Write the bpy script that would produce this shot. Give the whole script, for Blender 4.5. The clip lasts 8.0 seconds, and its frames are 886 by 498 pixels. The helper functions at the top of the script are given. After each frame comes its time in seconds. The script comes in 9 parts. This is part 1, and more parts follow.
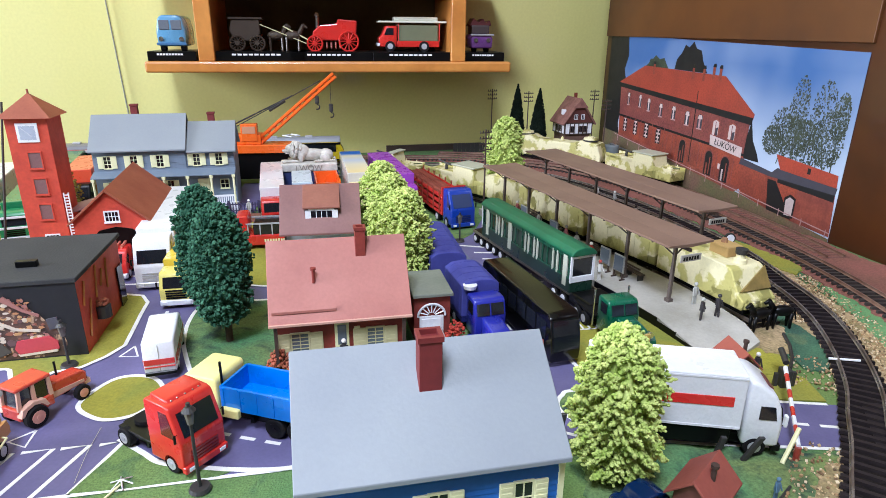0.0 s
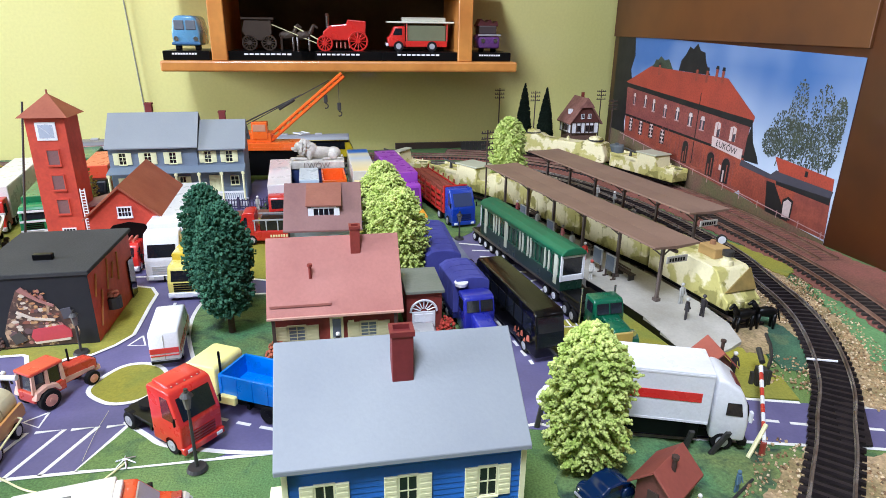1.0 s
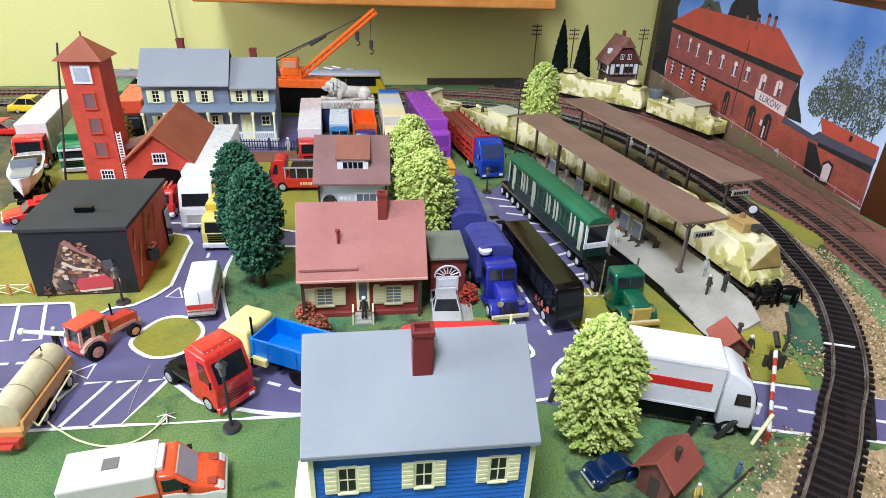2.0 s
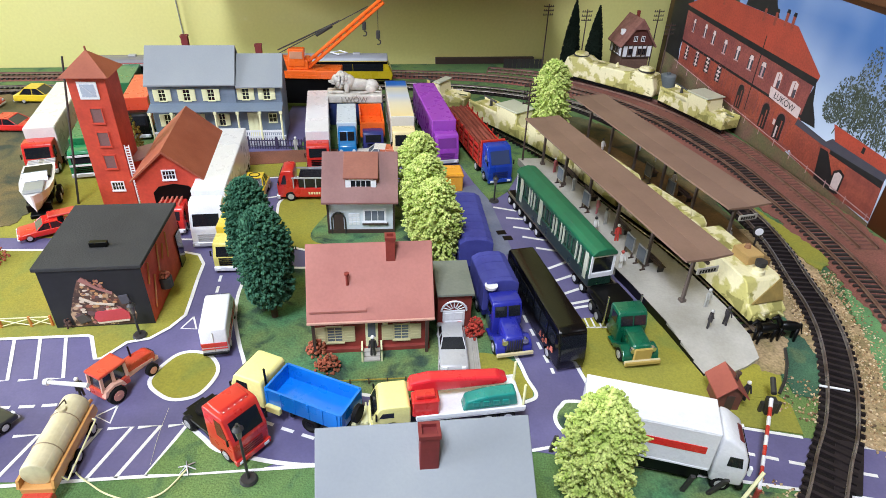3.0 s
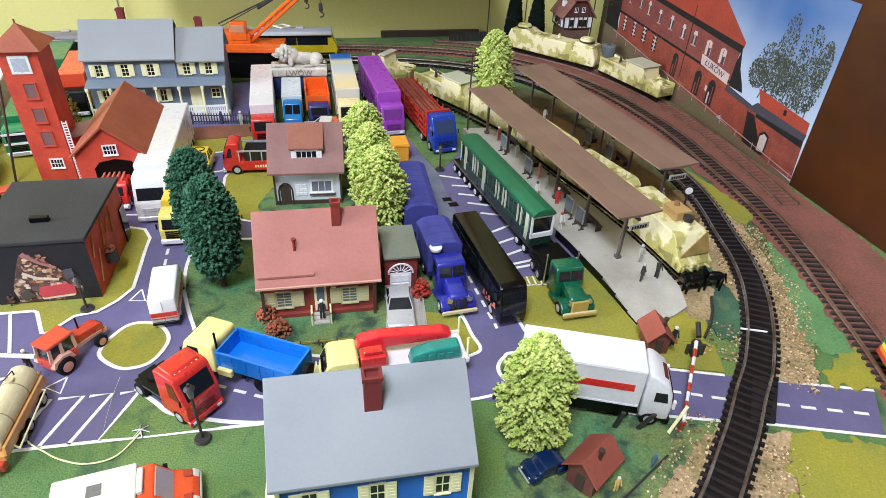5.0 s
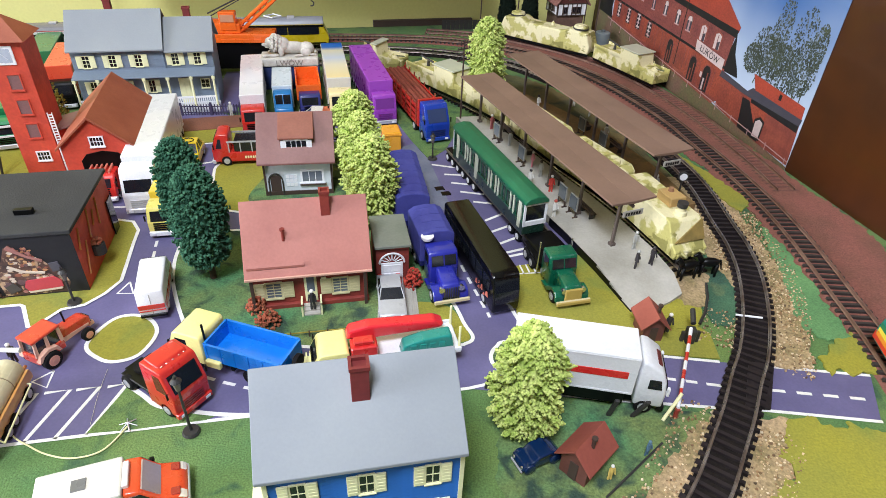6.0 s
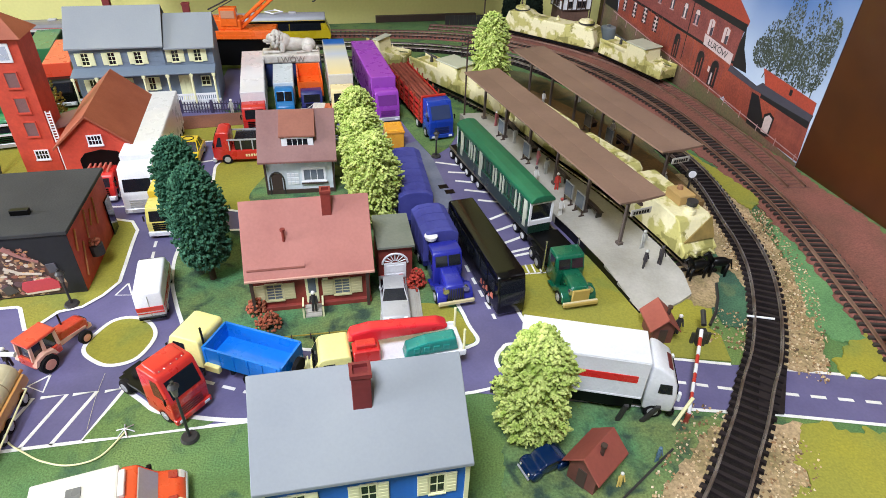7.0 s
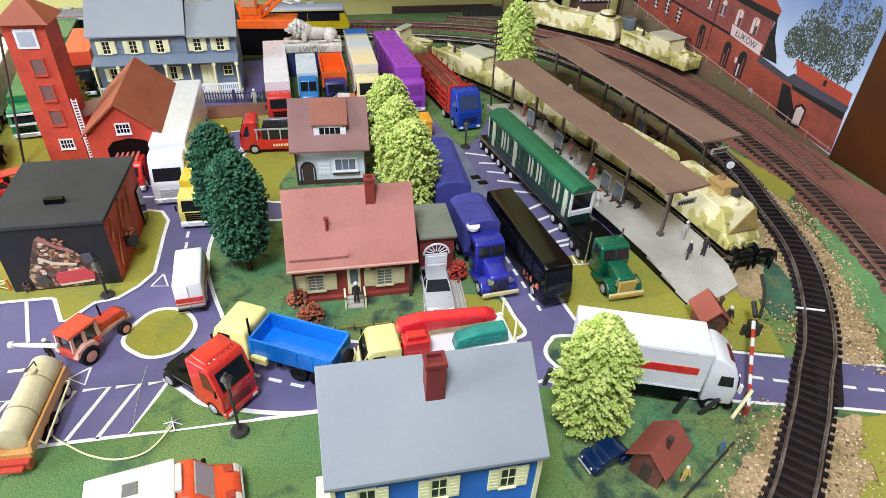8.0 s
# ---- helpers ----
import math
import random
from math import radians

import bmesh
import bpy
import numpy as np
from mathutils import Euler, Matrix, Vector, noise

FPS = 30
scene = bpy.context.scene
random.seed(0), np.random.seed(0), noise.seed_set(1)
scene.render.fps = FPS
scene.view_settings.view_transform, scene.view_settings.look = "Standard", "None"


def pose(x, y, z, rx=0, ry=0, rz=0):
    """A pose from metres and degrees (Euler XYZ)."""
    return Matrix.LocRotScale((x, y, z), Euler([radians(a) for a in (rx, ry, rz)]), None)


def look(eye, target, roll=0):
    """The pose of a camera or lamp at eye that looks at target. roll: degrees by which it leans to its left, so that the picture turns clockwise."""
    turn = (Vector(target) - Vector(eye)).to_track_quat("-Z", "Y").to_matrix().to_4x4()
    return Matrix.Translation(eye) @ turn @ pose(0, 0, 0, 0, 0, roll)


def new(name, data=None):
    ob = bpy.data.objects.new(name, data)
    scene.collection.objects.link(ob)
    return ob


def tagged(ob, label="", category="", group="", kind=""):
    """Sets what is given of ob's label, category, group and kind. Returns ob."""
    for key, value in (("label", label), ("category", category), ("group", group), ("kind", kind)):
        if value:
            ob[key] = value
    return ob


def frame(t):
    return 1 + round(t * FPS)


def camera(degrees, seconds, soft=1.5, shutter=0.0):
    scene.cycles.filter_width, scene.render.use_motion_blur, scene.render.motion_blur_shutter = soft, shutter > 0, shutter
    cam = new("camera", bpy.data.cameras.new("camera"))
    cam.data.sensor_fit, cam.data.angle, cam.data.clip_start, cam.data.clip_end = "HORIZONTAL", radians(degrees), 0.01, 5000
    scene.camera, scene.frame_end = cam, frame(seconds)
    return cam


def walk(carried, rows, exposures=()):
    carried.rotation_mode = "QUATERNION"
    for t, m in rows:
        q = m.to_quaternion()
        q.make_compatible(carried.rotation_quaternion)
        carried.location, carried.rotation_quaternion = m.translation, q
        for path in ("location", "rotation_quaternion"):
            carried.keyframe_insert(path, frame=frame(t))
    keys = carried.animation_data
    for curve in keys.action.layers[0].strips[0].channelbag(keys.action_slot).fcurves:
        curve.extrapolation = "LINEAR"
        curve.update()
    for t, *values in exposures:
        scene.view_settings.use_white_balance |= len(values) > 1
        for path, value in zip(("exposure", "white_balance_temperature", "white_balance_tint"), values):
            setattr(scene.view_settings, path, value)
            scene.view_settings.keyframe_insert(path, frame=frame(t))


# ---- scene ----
cam = camera(71.6, 8.0, 0.75)
PATH = [
    (0, (0.0244, 0.0140, 0.1938), (-0.0001, 1.8969, -0.4801), 0.59),
    (0.5, (0.0333, -0.0025, 0.1998), (-0.0783, 1.8805, -0.4649), 0.73),
    (1, (0.0406, -0.0009, 0.2022), (-0.0359, 1.8747, -0.4879), 0.77),
    (1.5, (0.0457, 0.0017, 0.2084), (-0.0579, 1.8593, -0.5255), 1.02),
    (1.7, (0.0445, 0.0003, 0.2142), (-0.0878, 1.8236, -0.5972), 1.41),
    (2.8, (0.0345, 0.0324, 0.2913), (-0.1287, 1.7038, -0.7949), 2.34),
    (3, (0.0365, 0.0323, 0.2931), (-0.1255, 1.7026, -0.7950), 2.16),
    (3.5, (0.0418, 0.0297, 0.2992), (-0.1276, 1.7006, -0.7869), 1.36),
    (4, (0.0451, 0.0261, 0.2971), (-0.0804, 1.6935, -0.8003), 1.98),
    (4.5, (0.0498, 0.0177, 0.2940), (-0.0218, 1.6626, -0.8414), 2.13),
    (5, (0.0478, 0.0144, 0.2920), (0.0261, 1.6586, -0.8465), 2.93),
    (6.5, (0.0543, 0.0216, 0.2849), (0.0354, 1.6467, -0.8808), 2.24),
    (7, (0.0524, 0.0266, 0.2835), (0.0257, 1.6499, -0.8846), 2.07),
    (7.5, (0.0423, 0.0291, 0.2789), (0.0129, 1.6452, -0.8990), 2.11),
    (8, (0.0205, 0.0302, 0.2738), (0.0054, 1.6472, -0.9031), 2.38),
]
walk(cam, [(t, look(eye, target, roll)) for t, eye, target, roll in PATH], [(0, 0.06, 5950, 15), (1.7, 0.06, 6050, 14), (2.8, 0.01, 6300, 13), (8, 0.0, 6450, 13)])

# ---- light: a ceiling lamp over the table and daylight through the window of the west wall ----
world = bpy.data.worlds.new("world")
scene.world = world
world.use_nodes = True
wn = world.node_tree.nodes
sky_tex = wn.new("ShaderNodeTexSky")
sky_tex.sky_type, sky_tex.sun_disc, sky_tex.sun_elevation, sky_tex.sun_rotation = "NISHITA", False, radians(35), radians(200)
world.node_tree.links.new(sky_tex.outputs[0], wn["Background"].inputs[0])
wn["Background"].inputs[1].default_value = 0.12


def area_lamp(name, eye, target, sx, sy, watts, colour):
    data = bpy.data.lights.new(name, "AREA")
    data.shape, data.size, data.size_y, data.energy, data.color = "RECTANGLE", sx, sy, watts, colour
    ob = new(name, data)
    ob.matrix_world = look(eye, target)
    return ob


area_lamp("window_light", (-2.68, -0.75, 0.85), (0.0, 0.45, 0.0), 1.2, 1.1, 104, (0.87, 0.92, 1.0))
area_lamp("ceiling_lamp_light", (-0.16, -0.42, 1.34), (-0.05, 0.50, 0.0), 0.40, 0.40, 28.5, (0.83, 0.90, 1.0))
# ---- helpers for meshes: local sizes are in millimetres ----
MM = 0.001


def srgb(r, g, b):
    def lin(v):
        v /= 255.0
        return v / 12.92 if v < 0.04045 else ((v + 0.055) / 1.055) ** 2.4
    return (lin(r), lin(g), lin(b), 1.0)


def mat(name, rgb, rough=0.5, var=0.12, grain=900.0, bump=0.12, metal=0.0, coat=0.0, second=None, blotch=60.0, mix=0.5, spec=0.5, sharp=0.15):
    """A surface with fine grain, broad blotches of a second colour, uneven gloss and relief."""
    m = bpy.data.materials.new(name)
    m.use_nodes = True
    nt = m.node_tree
    b = nt.nodes["Principled BSDF"]
    tc = nt.nodes.new("ShaderNodeTexCoord")
    c1 = srgb(*rgb)
    c2 = srgb(*second) if second else tuple([v * (1 - 2 * var) for v in c1[:3]] + [1.0])
    n1 = nt.nodes.new("ShaderNodeTexNoise")
    n1.inputs["Scale"].default_value, n1.inputs["Detail"].default_value = blotch, 4.0
    n2 = nt.nodes.new("ShaderNodeTexNoise")
    n2.inputs["Scale"].default_value, n2.inputs["Detail"].default_value = grain, 3.0
    for n in (n1, n2):
        nt.links.new(tc.outputs["Object"], n.inputs["Vector"])
    r1 = nt.nodes.new("ShaderNodeMapRange")
    r1.inputs["From Min"].default_value, r1.inputs["From Max"].default_value = 0.5 - sharp, 0.5 + sharp
    r1.inputs["To Max"].default_value = mix * 2 if second else 0.6
    r1.clamp = True
    nt.links.new(n1.outputs["Fac"], r1.inputs["Value"])
    mx = nt.nodes.new("ShaderNodeMix")
    mx.data_type = "RGBA"
    mx.inputs["A"].default_value, mx.inputs["B"].default_value = c1, c2
    nt.links.new(r1.outputs["Result"], mx.inputs["Factor"])
    r2 = nt.nodes.new("ShaderNodeMapRange")
    r2.inputs["From Min"].default_value, r2.inputs["From Max"].default_value = 0.25, 0.75
    r2.inputs["To Min"].default_value, r2.inputs["To Max"].default_value = 1 - var, 1 + var
    nt.links.new(n2.outputs["Fac"], r2.inputs["Value"])
    hs = nt.nodes.new("ShaderNodeHueSaturation")
    nt.links.new(mx.outputs["Result"], hs.inputs["Color"])
    nt.links.new(r2.outputs["Result"], hs.inputs["Value"])
    nt.links.new(hs.outputs["Color"], b.inputs["Base Color"])
    r3 = nt.nodes.new("ShaderNodeMapRange")
    r3.inputs["To Min"].default_value, r3.inputs["To Max"].default_value = max(0.03, rough - 0.1), min(1.0, rough + 0.12)
    nt.links.new(n1.outputs["Fac"], r3.inputs["Value"])
    nt.links.new(r3.outputs["Result"], b.inputs["Roughness"])
    if bump:
        bp = nt.nodes.new("ShaderNodeBump")
        bp.inputs["Strength"].default_value, bp.inputs["Distance"].default_value = bump, 0.0006
        nt.links.new(n2.outputs["Fac"], bp.inputs["Height"])
        nt.links.new(bp.outputs["Normal"], b.inputs["Normal"])
    b.inputs["Metallic"].default_value = metal
    b.inputs["Coat Weight"].default_value = coat
    b.inputs["Specular IOR Level"].default_value = spec
    return m


def mottle(m, rgb, scale, edge, soft=0.16):
    """Patches of a further colour laid over a surface made by mat()."""
    nt = m.node_tree
    hs = [n for n in nt.nodes if n.bl_idname == "ShaderNodeHueSaturation"][0]
    old = hs.inputs["Color"].links[0].from_socket
    tc = nt.nodes.new("ShaderNodeTexCoord")
    n = nt.nodes.new("ShaderNodeTexNoise")
    n.inputs["Scale"].default_value, n.inputs["Detail"].default_value, n.inputs["Distortion"].default_value = scale, 6.0, 0.6
    nt.links.new(tc.outputs["Object"], n.inputs["Vector"])
    r = nt.nodes.new("ShaderNodeMapRange")
    r.inputs["From Min"].default_value, r.inputs["From Max"].default_value = edge, edge + soft
    nt.links.new(n.outputs["Fac"], r.inputs["Value"])
    mx = nt.nodes.new("ShaderNodeMix")
    mx.data_type = "RGBA"
    mx.inputs["B"].default_value = srgb(*rgb)
    nt.links.new(old, mx.inputs["A"])
    nt.links.new(r.outputs["Result"], mx.inputs["Factor"])
    nt.links.new(mx.outputs["Result"], hs.inputs["Color"])
    return m


_paints = {}


def paint(r, g, b, rough=0.28, coat=0.35):
    """Moulded, glossy toy plastic or enamel of a colour."""
    key = (r, g, b, rough)
    if key not in _paints:
        _paints[key] = mat("toy_paint", (r, g, b), rough, 0.05, 700.0, 0.03, coat=coat, blotch=90.0)
    return _paints[key]


def part_each(name, bm, material, parent=None, label="", smooth=False):
    """Like part(), but every separate piece of the bmesh becomes a part of its own."""
    left, out = set(bm.verts), []
    while left:
        todo, isle = [left.pop()], []
        while todo:
            v = todo.pop()
            isle.append(v)
            for e in v.link_edges:
                o = e.other_vert(v)
                if o in left:
                    left.remove(o)
                    todo.append(o)
        one, at = BM(), {}
        for v in isle:
            at[v] = one.verts.new(v.co)
        for f in {f for v in isle for f in v.link_faces}:
            one.faces.new([at[v] for v in f.verts])
        out.append(part(name, one, material, parent, label, smooth))
    bm.free()
    return out


def BM():
    return bmesh.new()


def part(name, bm, material, parent=None, label="", smooth=False):
    """Links a bmesh, in millimetres, as one mesh object under a thing or a part."""
    bmesh.ops.scale(bm, vec=(MM, MM, MM), verts=bm.verts)
    me = bpy.data.meshes.new(name)
    bm.to_mesh(me)
    bm.free()
    me.materials.append(material)
    if smooth:
        me.polygons.foreach_set("use_smooth", [True] * len(me.polygons))
    ob = new(name, me)
    ob.parent = parent
    if label:
        ob["label"] = label
    return ob


def shared(name, me, parent, x=0, y=0, z=0, rx=0, ry=0, rz=0, label="", scale=None):
    ob = new(name, me)
    ob.parent = parent
    ob.matrix_basis = pose(x * MM, y * MM, z * MM, rx, ry, rz)
    if scale:
        ob.scale = scale
    if label:
        ob["label"] = label
    return ob


def mesh_of(name, bm, material, smooth=False):
    bmesh.ops.scale(bm, vec=(MM, MM, MM), verts=bm.verts)
    me = bpy.data.meshes.new(name)
    bm.to_mesh(me)
    bm.free()
    me.materials.append(material)
    if smooth:
        me.polygons.foreach_set("use_smooth", [True] * len(me.polygons))
    return me


def thing(name, x, y, z, rot, label, category, group="", kind=""):
    """An Empty at the base of a thing: metres and degrees."""
    ob = new(name)
    ob.empty_display_size = 0.01
    ob.matrix_basis = pose(x, y, z, 0, 0, rot)
    return tagged(ob, label, category, group, kind)


def bevel(bm, verts, b, seg=2):
    if b > 0:
        vs = set(verts)
        es = [e for e in bm.edges if e.verts[0] in vs and e.verts[1] in vs]
        bmesh.ops.bevel(bm, geom=es, offset=b, segments=seg, affect="EDGES", profile=0.5, clamp_overlap=True)


def box(bm, x0, x1, y0, y1, z0, z1, b=0.0, seg=2, rz=0.0, about=None):
    m = Matrix.Translation(((x0 + x1) / 2, (y0 + y1) / 2, (z0 + z1) / 2)) @ Matrix.Diagonal((x1 - x0, y1 - y0, z1 - z0, 1))
    if rz:
        c = about or ((x0 + x1) / 2, (y0 + y1) / 2, 0)
        m = Matrix.Translation(c) @ Matrix.Rotation(radians(rz), 4, "Z") @ Matrix.Translation([-v for v in c]) @ m
    vs = bmesh.ops.create_cube(bm, size=1, matrix=m)["verts"]
    bevel(bm, vs, b, seg)


def prism(bm, prof, y0, y1, b=0.0, axis="y", seg=2):
    """A profile extruded across: points (x, z) along y, (y, z) along x, or (x, y) along z."""
    def at(p, v):
        return {"y": (p[0], v, p[1]), "x": (v, p[0], p[1]), "z": (p[0], p[1], v)}[axis]
    lo, hi = [bm.verts.new(at(p, y0)) for p in prof], [bm.verts.new(at(p, y1)) for p in prof]
    n = len(prof)
    fs = [bm.faces.new(lo), bm.faces.new(list(reversed(hi)))]
    for i in range(n):
        fs.append(bm.faces.new((lo[i], hi[i], hi[(i + 1) % n], lo[(i + 1) % n])))
    bmesh.ops.recalc_face_normals(bm, faces=fs)
    bevel(bm, lo + hi, b, seg)


def rod(bm, p, q, r, seg=8, r2=None):
    p, q = Vector(p), Vector(q)
    d = q - p
    m = Matrix.Translation((p + q) / 2) @ d.to_track_quat("Z", "Y").to_matrix().to_4x4()
    return bmesh.ops.create_cone(bm, cap_ends=True, segments=seg, radius1=r, radius2=r if r2 is None else r2, depth=d.length, matrix=m)["verts"]


def ball(bm, c, r, sub=1, sc=(1, 1, 1)):
    m = Matrix.Translation(c) @ Matrix.Diagonal((*sc, 1))
    return bmesh.ops.create_icosphere(bm, subdivisions=sub, radius=r, matrix=m)["verts"]


def spline(pts, step=8, closed=False):
    """A smooth line through points."""
    out, n = [], len(pts)
    P = [Vector(p) for p in pts]
    for i in range(n if closed else n - 1):
        a, b, c, d = (P[(i + k) % n] if closed else P[min(max(i + k, 0), n - 1)] for k in (-1, 0, 1, 2))
        for k in range(step):
            t = k / step
            out.append(0.5 * ((2 * b) + (c - a) * t + (2 * a - 5 * b + 4 * c - d) * t * t + (3 * b - a - 3 * c + d) * t ** 3))
    if not closed:
        out.append(P[-1])
    return out


def resample(line, gap):
    """Points at even gaps along a line, each with its direction."""
    out, need = [], 0.0
    for a, b in zip(line, line[1:]):
        d = b - a
        L = d.length
        if L < 1e-9:
            continue
        while need <= L:
            out.append((a + d * (need / L), d / L))
            need += gap
        need -= L
    return out


def sheet(name, pts, z0, z1, material, label, category, smooth=False, step=6, parent=None, kind="structure", ragged=0.0):
    """A flat patch of ground, its outline in metres, its heights in millimetres."""
    line = spline([(p[0], p[1], 0) for p in pts], step, True) if smooth else [Vector((p[0], p[1], 0)) for p in pts]
    if ragged:
        line = [p for p, d in resample(line + [line[0]], 0.0022)][:-1]
        line = [p + MM * ragged * (noise.noise_vector(p * 130.0) + 0.6 * noise.noise_vector(p * 420.0)) for p in line]
    bm = BM()
    lo = [bm.verts.new((v.x * 1000, v.y * 1000, z0)) for v in line]
    hi = [bm.verts.new((v.x * 1000, v.y * 1000, z1)) for v in line]
    n = len(line)
    if ragged:
        ring = [bm.edges.new((hi[i], hi[(i + 1) % n])) for i in range(n)]
        f = [g for g in bmesh.ops.triangle_fill(bm, use_beauty=True, use_dissolve=False, edges=ring, normal=(0, 0, 1))["geom"] if isinstance(g, bmesh.types.BMFace)]
    else:
        f = [bm.faces.new(hi), bm.faces.new(list(reversed(lo)))]
    for i in range(n):
        f.append(bm.faces.new((lo[i], lo[(i + 1) % n], hi[(i + 1) % n], hi[i])))
    bmesh.ops.recalc_face_normals(bm, faces=f)
    ob = part(name, bm, material, parent)
    return tagged(ob, label, category if not parent else "", "", kind if not parent else "")


def ribbon(name, pts, width, z, material, parent, smooth=True, thick=0.15, step=6, label=""):
    """A painted line on the road: points in metres, width and height in millimetres."""
    line = spline([(p[0] * 1000, p[1] * 1000, 0) for p in pts], step) if smooth else [Vector((p[0] * 1000, p[1] * 1000, 0)) for p in pts]
    bm = BM()
    rows = []
    for i, p in enumerate(line):
        d = (line[min(i + 1, len(line) - 1)] - line[max(i - 1, 0)]).normalized()
        s = Vector((-d.y, d.x, 0)) * width / 2
        rows.append([bm.verts.new((p + s) + Vector((0, 0, z))), bm.verts.new((p - s) + Vector((0, 0, z))),
                     bm.verts.new((p - s) + Vector((0, 0, z + thick))), bm.verts.new((p + s) + Vector((0, 0, z + thick)))])
    for a, b in zip(rows, rows[1:]):
        for k in range(4):
            bm.faces.new((a[k], a[(k + 1) % 4], b[(k + 1) % 4], b[k]))
    bm.faces.new(rows[0])
    bm.faces.new(list(reversed(rows[-1])))
    bmesh.ops.recalc_face_normals(bm, faces=bm.faces)
    return part(name, bm, material, parent, label)
# ---- materials ----
M_WALL = mat("wall_plaster", (222, 216, 134), 0.42, 0.04, 260.0, 0.08, second=(226, 220, 144), blotch=4.0, coat=0.5, spec=0.8)
# unseen back walls, ceiling and floor: toned darker to cut bounced light
M_WALLBACK = mat("unseen_wall_dimmed", (118, 108, 92), 0.85, 0.05, 260.0, 0.15, second=(110, 100, 84), blotch=4.0)
M_CEIL = mat("ceiling_paint", (206, 202, 186), 0.9, 0.03, 200.0, 0.1)
M_FLOOR = mat("floor_boards", (98, 68, 44), 0.5, 0.12, 60.0, 0.1)
M_OAK = mat("cabinet_veneer", (72, 36, 9), 0.38, 0.12, 35.0, 0.05, second=(50, 24, 6), blotch=7.0, coat=0.3)
M_OAKRAIL = mat("cabinet_rail_veneer", (92, 54, 22), 0.5, 0.1, 35.0, 0.05, second=(72, 40, 15), blotch=7.0, coat=0.05)
M_SHELF = mat("shelf_wood", (205, 138, 66), 0.4, 0.08, 120.0, 0.05, second=(184, 116, 50), blotch=16.0, coat=0.2)
M_GRASS = mottle(mat("grass_mat", (80, 118, 70), 0.95, 0.34, 900.0, 1.0, second=(106, 130, 70), blotch=14.0, mix=0.5), (52, 84, 62), 44.0, 0.53)
M_FLOCK = mottle(mat("dark_flock", (74, 124, 82), 0.95, 0.34, 800.0, 1.0, second=(112, 126, 72), blotch=22.0, mix=0.5), (46, 68, 56), 62.0, 0.5)
M_LAWN = mottle(mat("olive_lawn_print", (156, 148, 46), 0.85, 0.18, 700.0, 0.5, second=(134, 134, 58), blotch=15.0, mix=0.5, sharp=0.25), (112, 130, 62), 19.0, 0.56)
M_MINT = mat("mint_flock", (104, 148, 94), 0.95, 0.3, 900.0, 1.0, second=(82, 126, 80), blotch=26.0, mix=0.5)
M_DEEPFLOCK = mottle(mat("deep_green_flock", (70, 108, 80), 0.95, 0.34, 800.0, 1.0, second=(50, 82, 66), blotch=34.0, mix=0.5), (104, 112, 74), 50.0, 0.58)
M_ROAD = mat("violet_road_print", (104, 98, 138), 0.62, 0.07, 600.0, 0.12, second=(94, 89, 127), blotch=30.0)
M_GREYROAD = mat("worn_grey_road", (118, 122, 140), 0.7, 0.08, 500.0, 0.2, second=(98, 104, 126), blotch=30.0)
M_LINE = mat("white_road_paint", (240, 238, 236), 0.6, 0.05, 500.0, 0.1, second=(222, 220, 214), blotch=90.0)
M_GRAVEL = mat("tan_gravel", (178, 152, 118), 0.95, 0.4, 520.0, 1.0, second=(138, 122, 84), blotch=48.0, mix=0.5)
M_STONE = mat("ballast_stone", (212, 186, 146), 0.9, 0.22, 300.0, 0.3, second=(176, 140, 100), blotch=260.0)
_nt = M_STONE.node_tree
_geo, _ramp = _nt.nodes.new("ShaderNodeNewGeometry"), _nt.nodes.new("ShaderNodeValToRGB")
_ramp.color_ramp.elements[0].color, _ramp.color_ramp.elements[1].color = srgb(92, 76, 58), srgb(220, 204, 174)
for _at, _rgb in ((0.25, (146, 112, 78)), (0.5, (180, 152, 112)), (0.75, (200, 174, 136))):
    _ramp.color_ramp.elements.new(_at).color = srgb(*_rgb)
_nt.links.new(_geo.outputs["Random Per Island"], _ramp.inputs[0])
_nt.links.new(_ramp.outputs[0], [n for n in _nt.nodes if n.bl_idname == "ShaderNodeHueSaturation"][0].inputs["Color"])
M_RUST = mat("rust_ballast", (138, 84, 74), 0.95, 0.28, 700.0, 1.0, second=(120, 78, 66), blotch=26.0, mix=0.5)
M_SLEEPER = mat("sleeper_plastic", (48, 41, 42), 0.5, 0.2, 500.0, 0.3, second=(34, 29, 30), blotch=120.0, spec=0.25)
M_RAIL = mat("rail_metal", (176, 168, 162), 0.28, 0.12, 700.0, 0.05, metal=0.7, second=(128, 112, 102), blotch=70.0)
M_RUSTRAIL = mat("rusty_rail", (138, 108, 94), 0.45, 0.12, 700.0, 0.05, metal=0.3, second=(116, 84, 72), blotch=70.0)
M_CONCRETE = mat("platform_concrete", (178, 174, 166), 0.85, 0.07, 500.0, 0.2, second=(160, 156, 146), blotch=40.0)
M_BROWNROOF = mat("brown_roof_plastic", (130, 103, 88), 0.62, 0.05, 500.0, 0.12, second=(120, 94, 80), blotch=22.0)
M_DARKBROWN = mat("dark_brown_plastic", (70, 54, 48), 0.55, 0.1, 500.0, 0.1)
M_BLACK = mat("black_plastic", (11, 11, 12), 0.32, 0.1, 500.0, 0.05, spec=0.2)
M_TYRE = mat("tyre_rubber", (24, 23, 25), 0.7, 0.1, 600.0, 0.1, spec=0.2)
M_CHROME = mat("chrome", (210, 212, 216), 0.18, 0.05, 500.0, 0.02, metal=0.95)
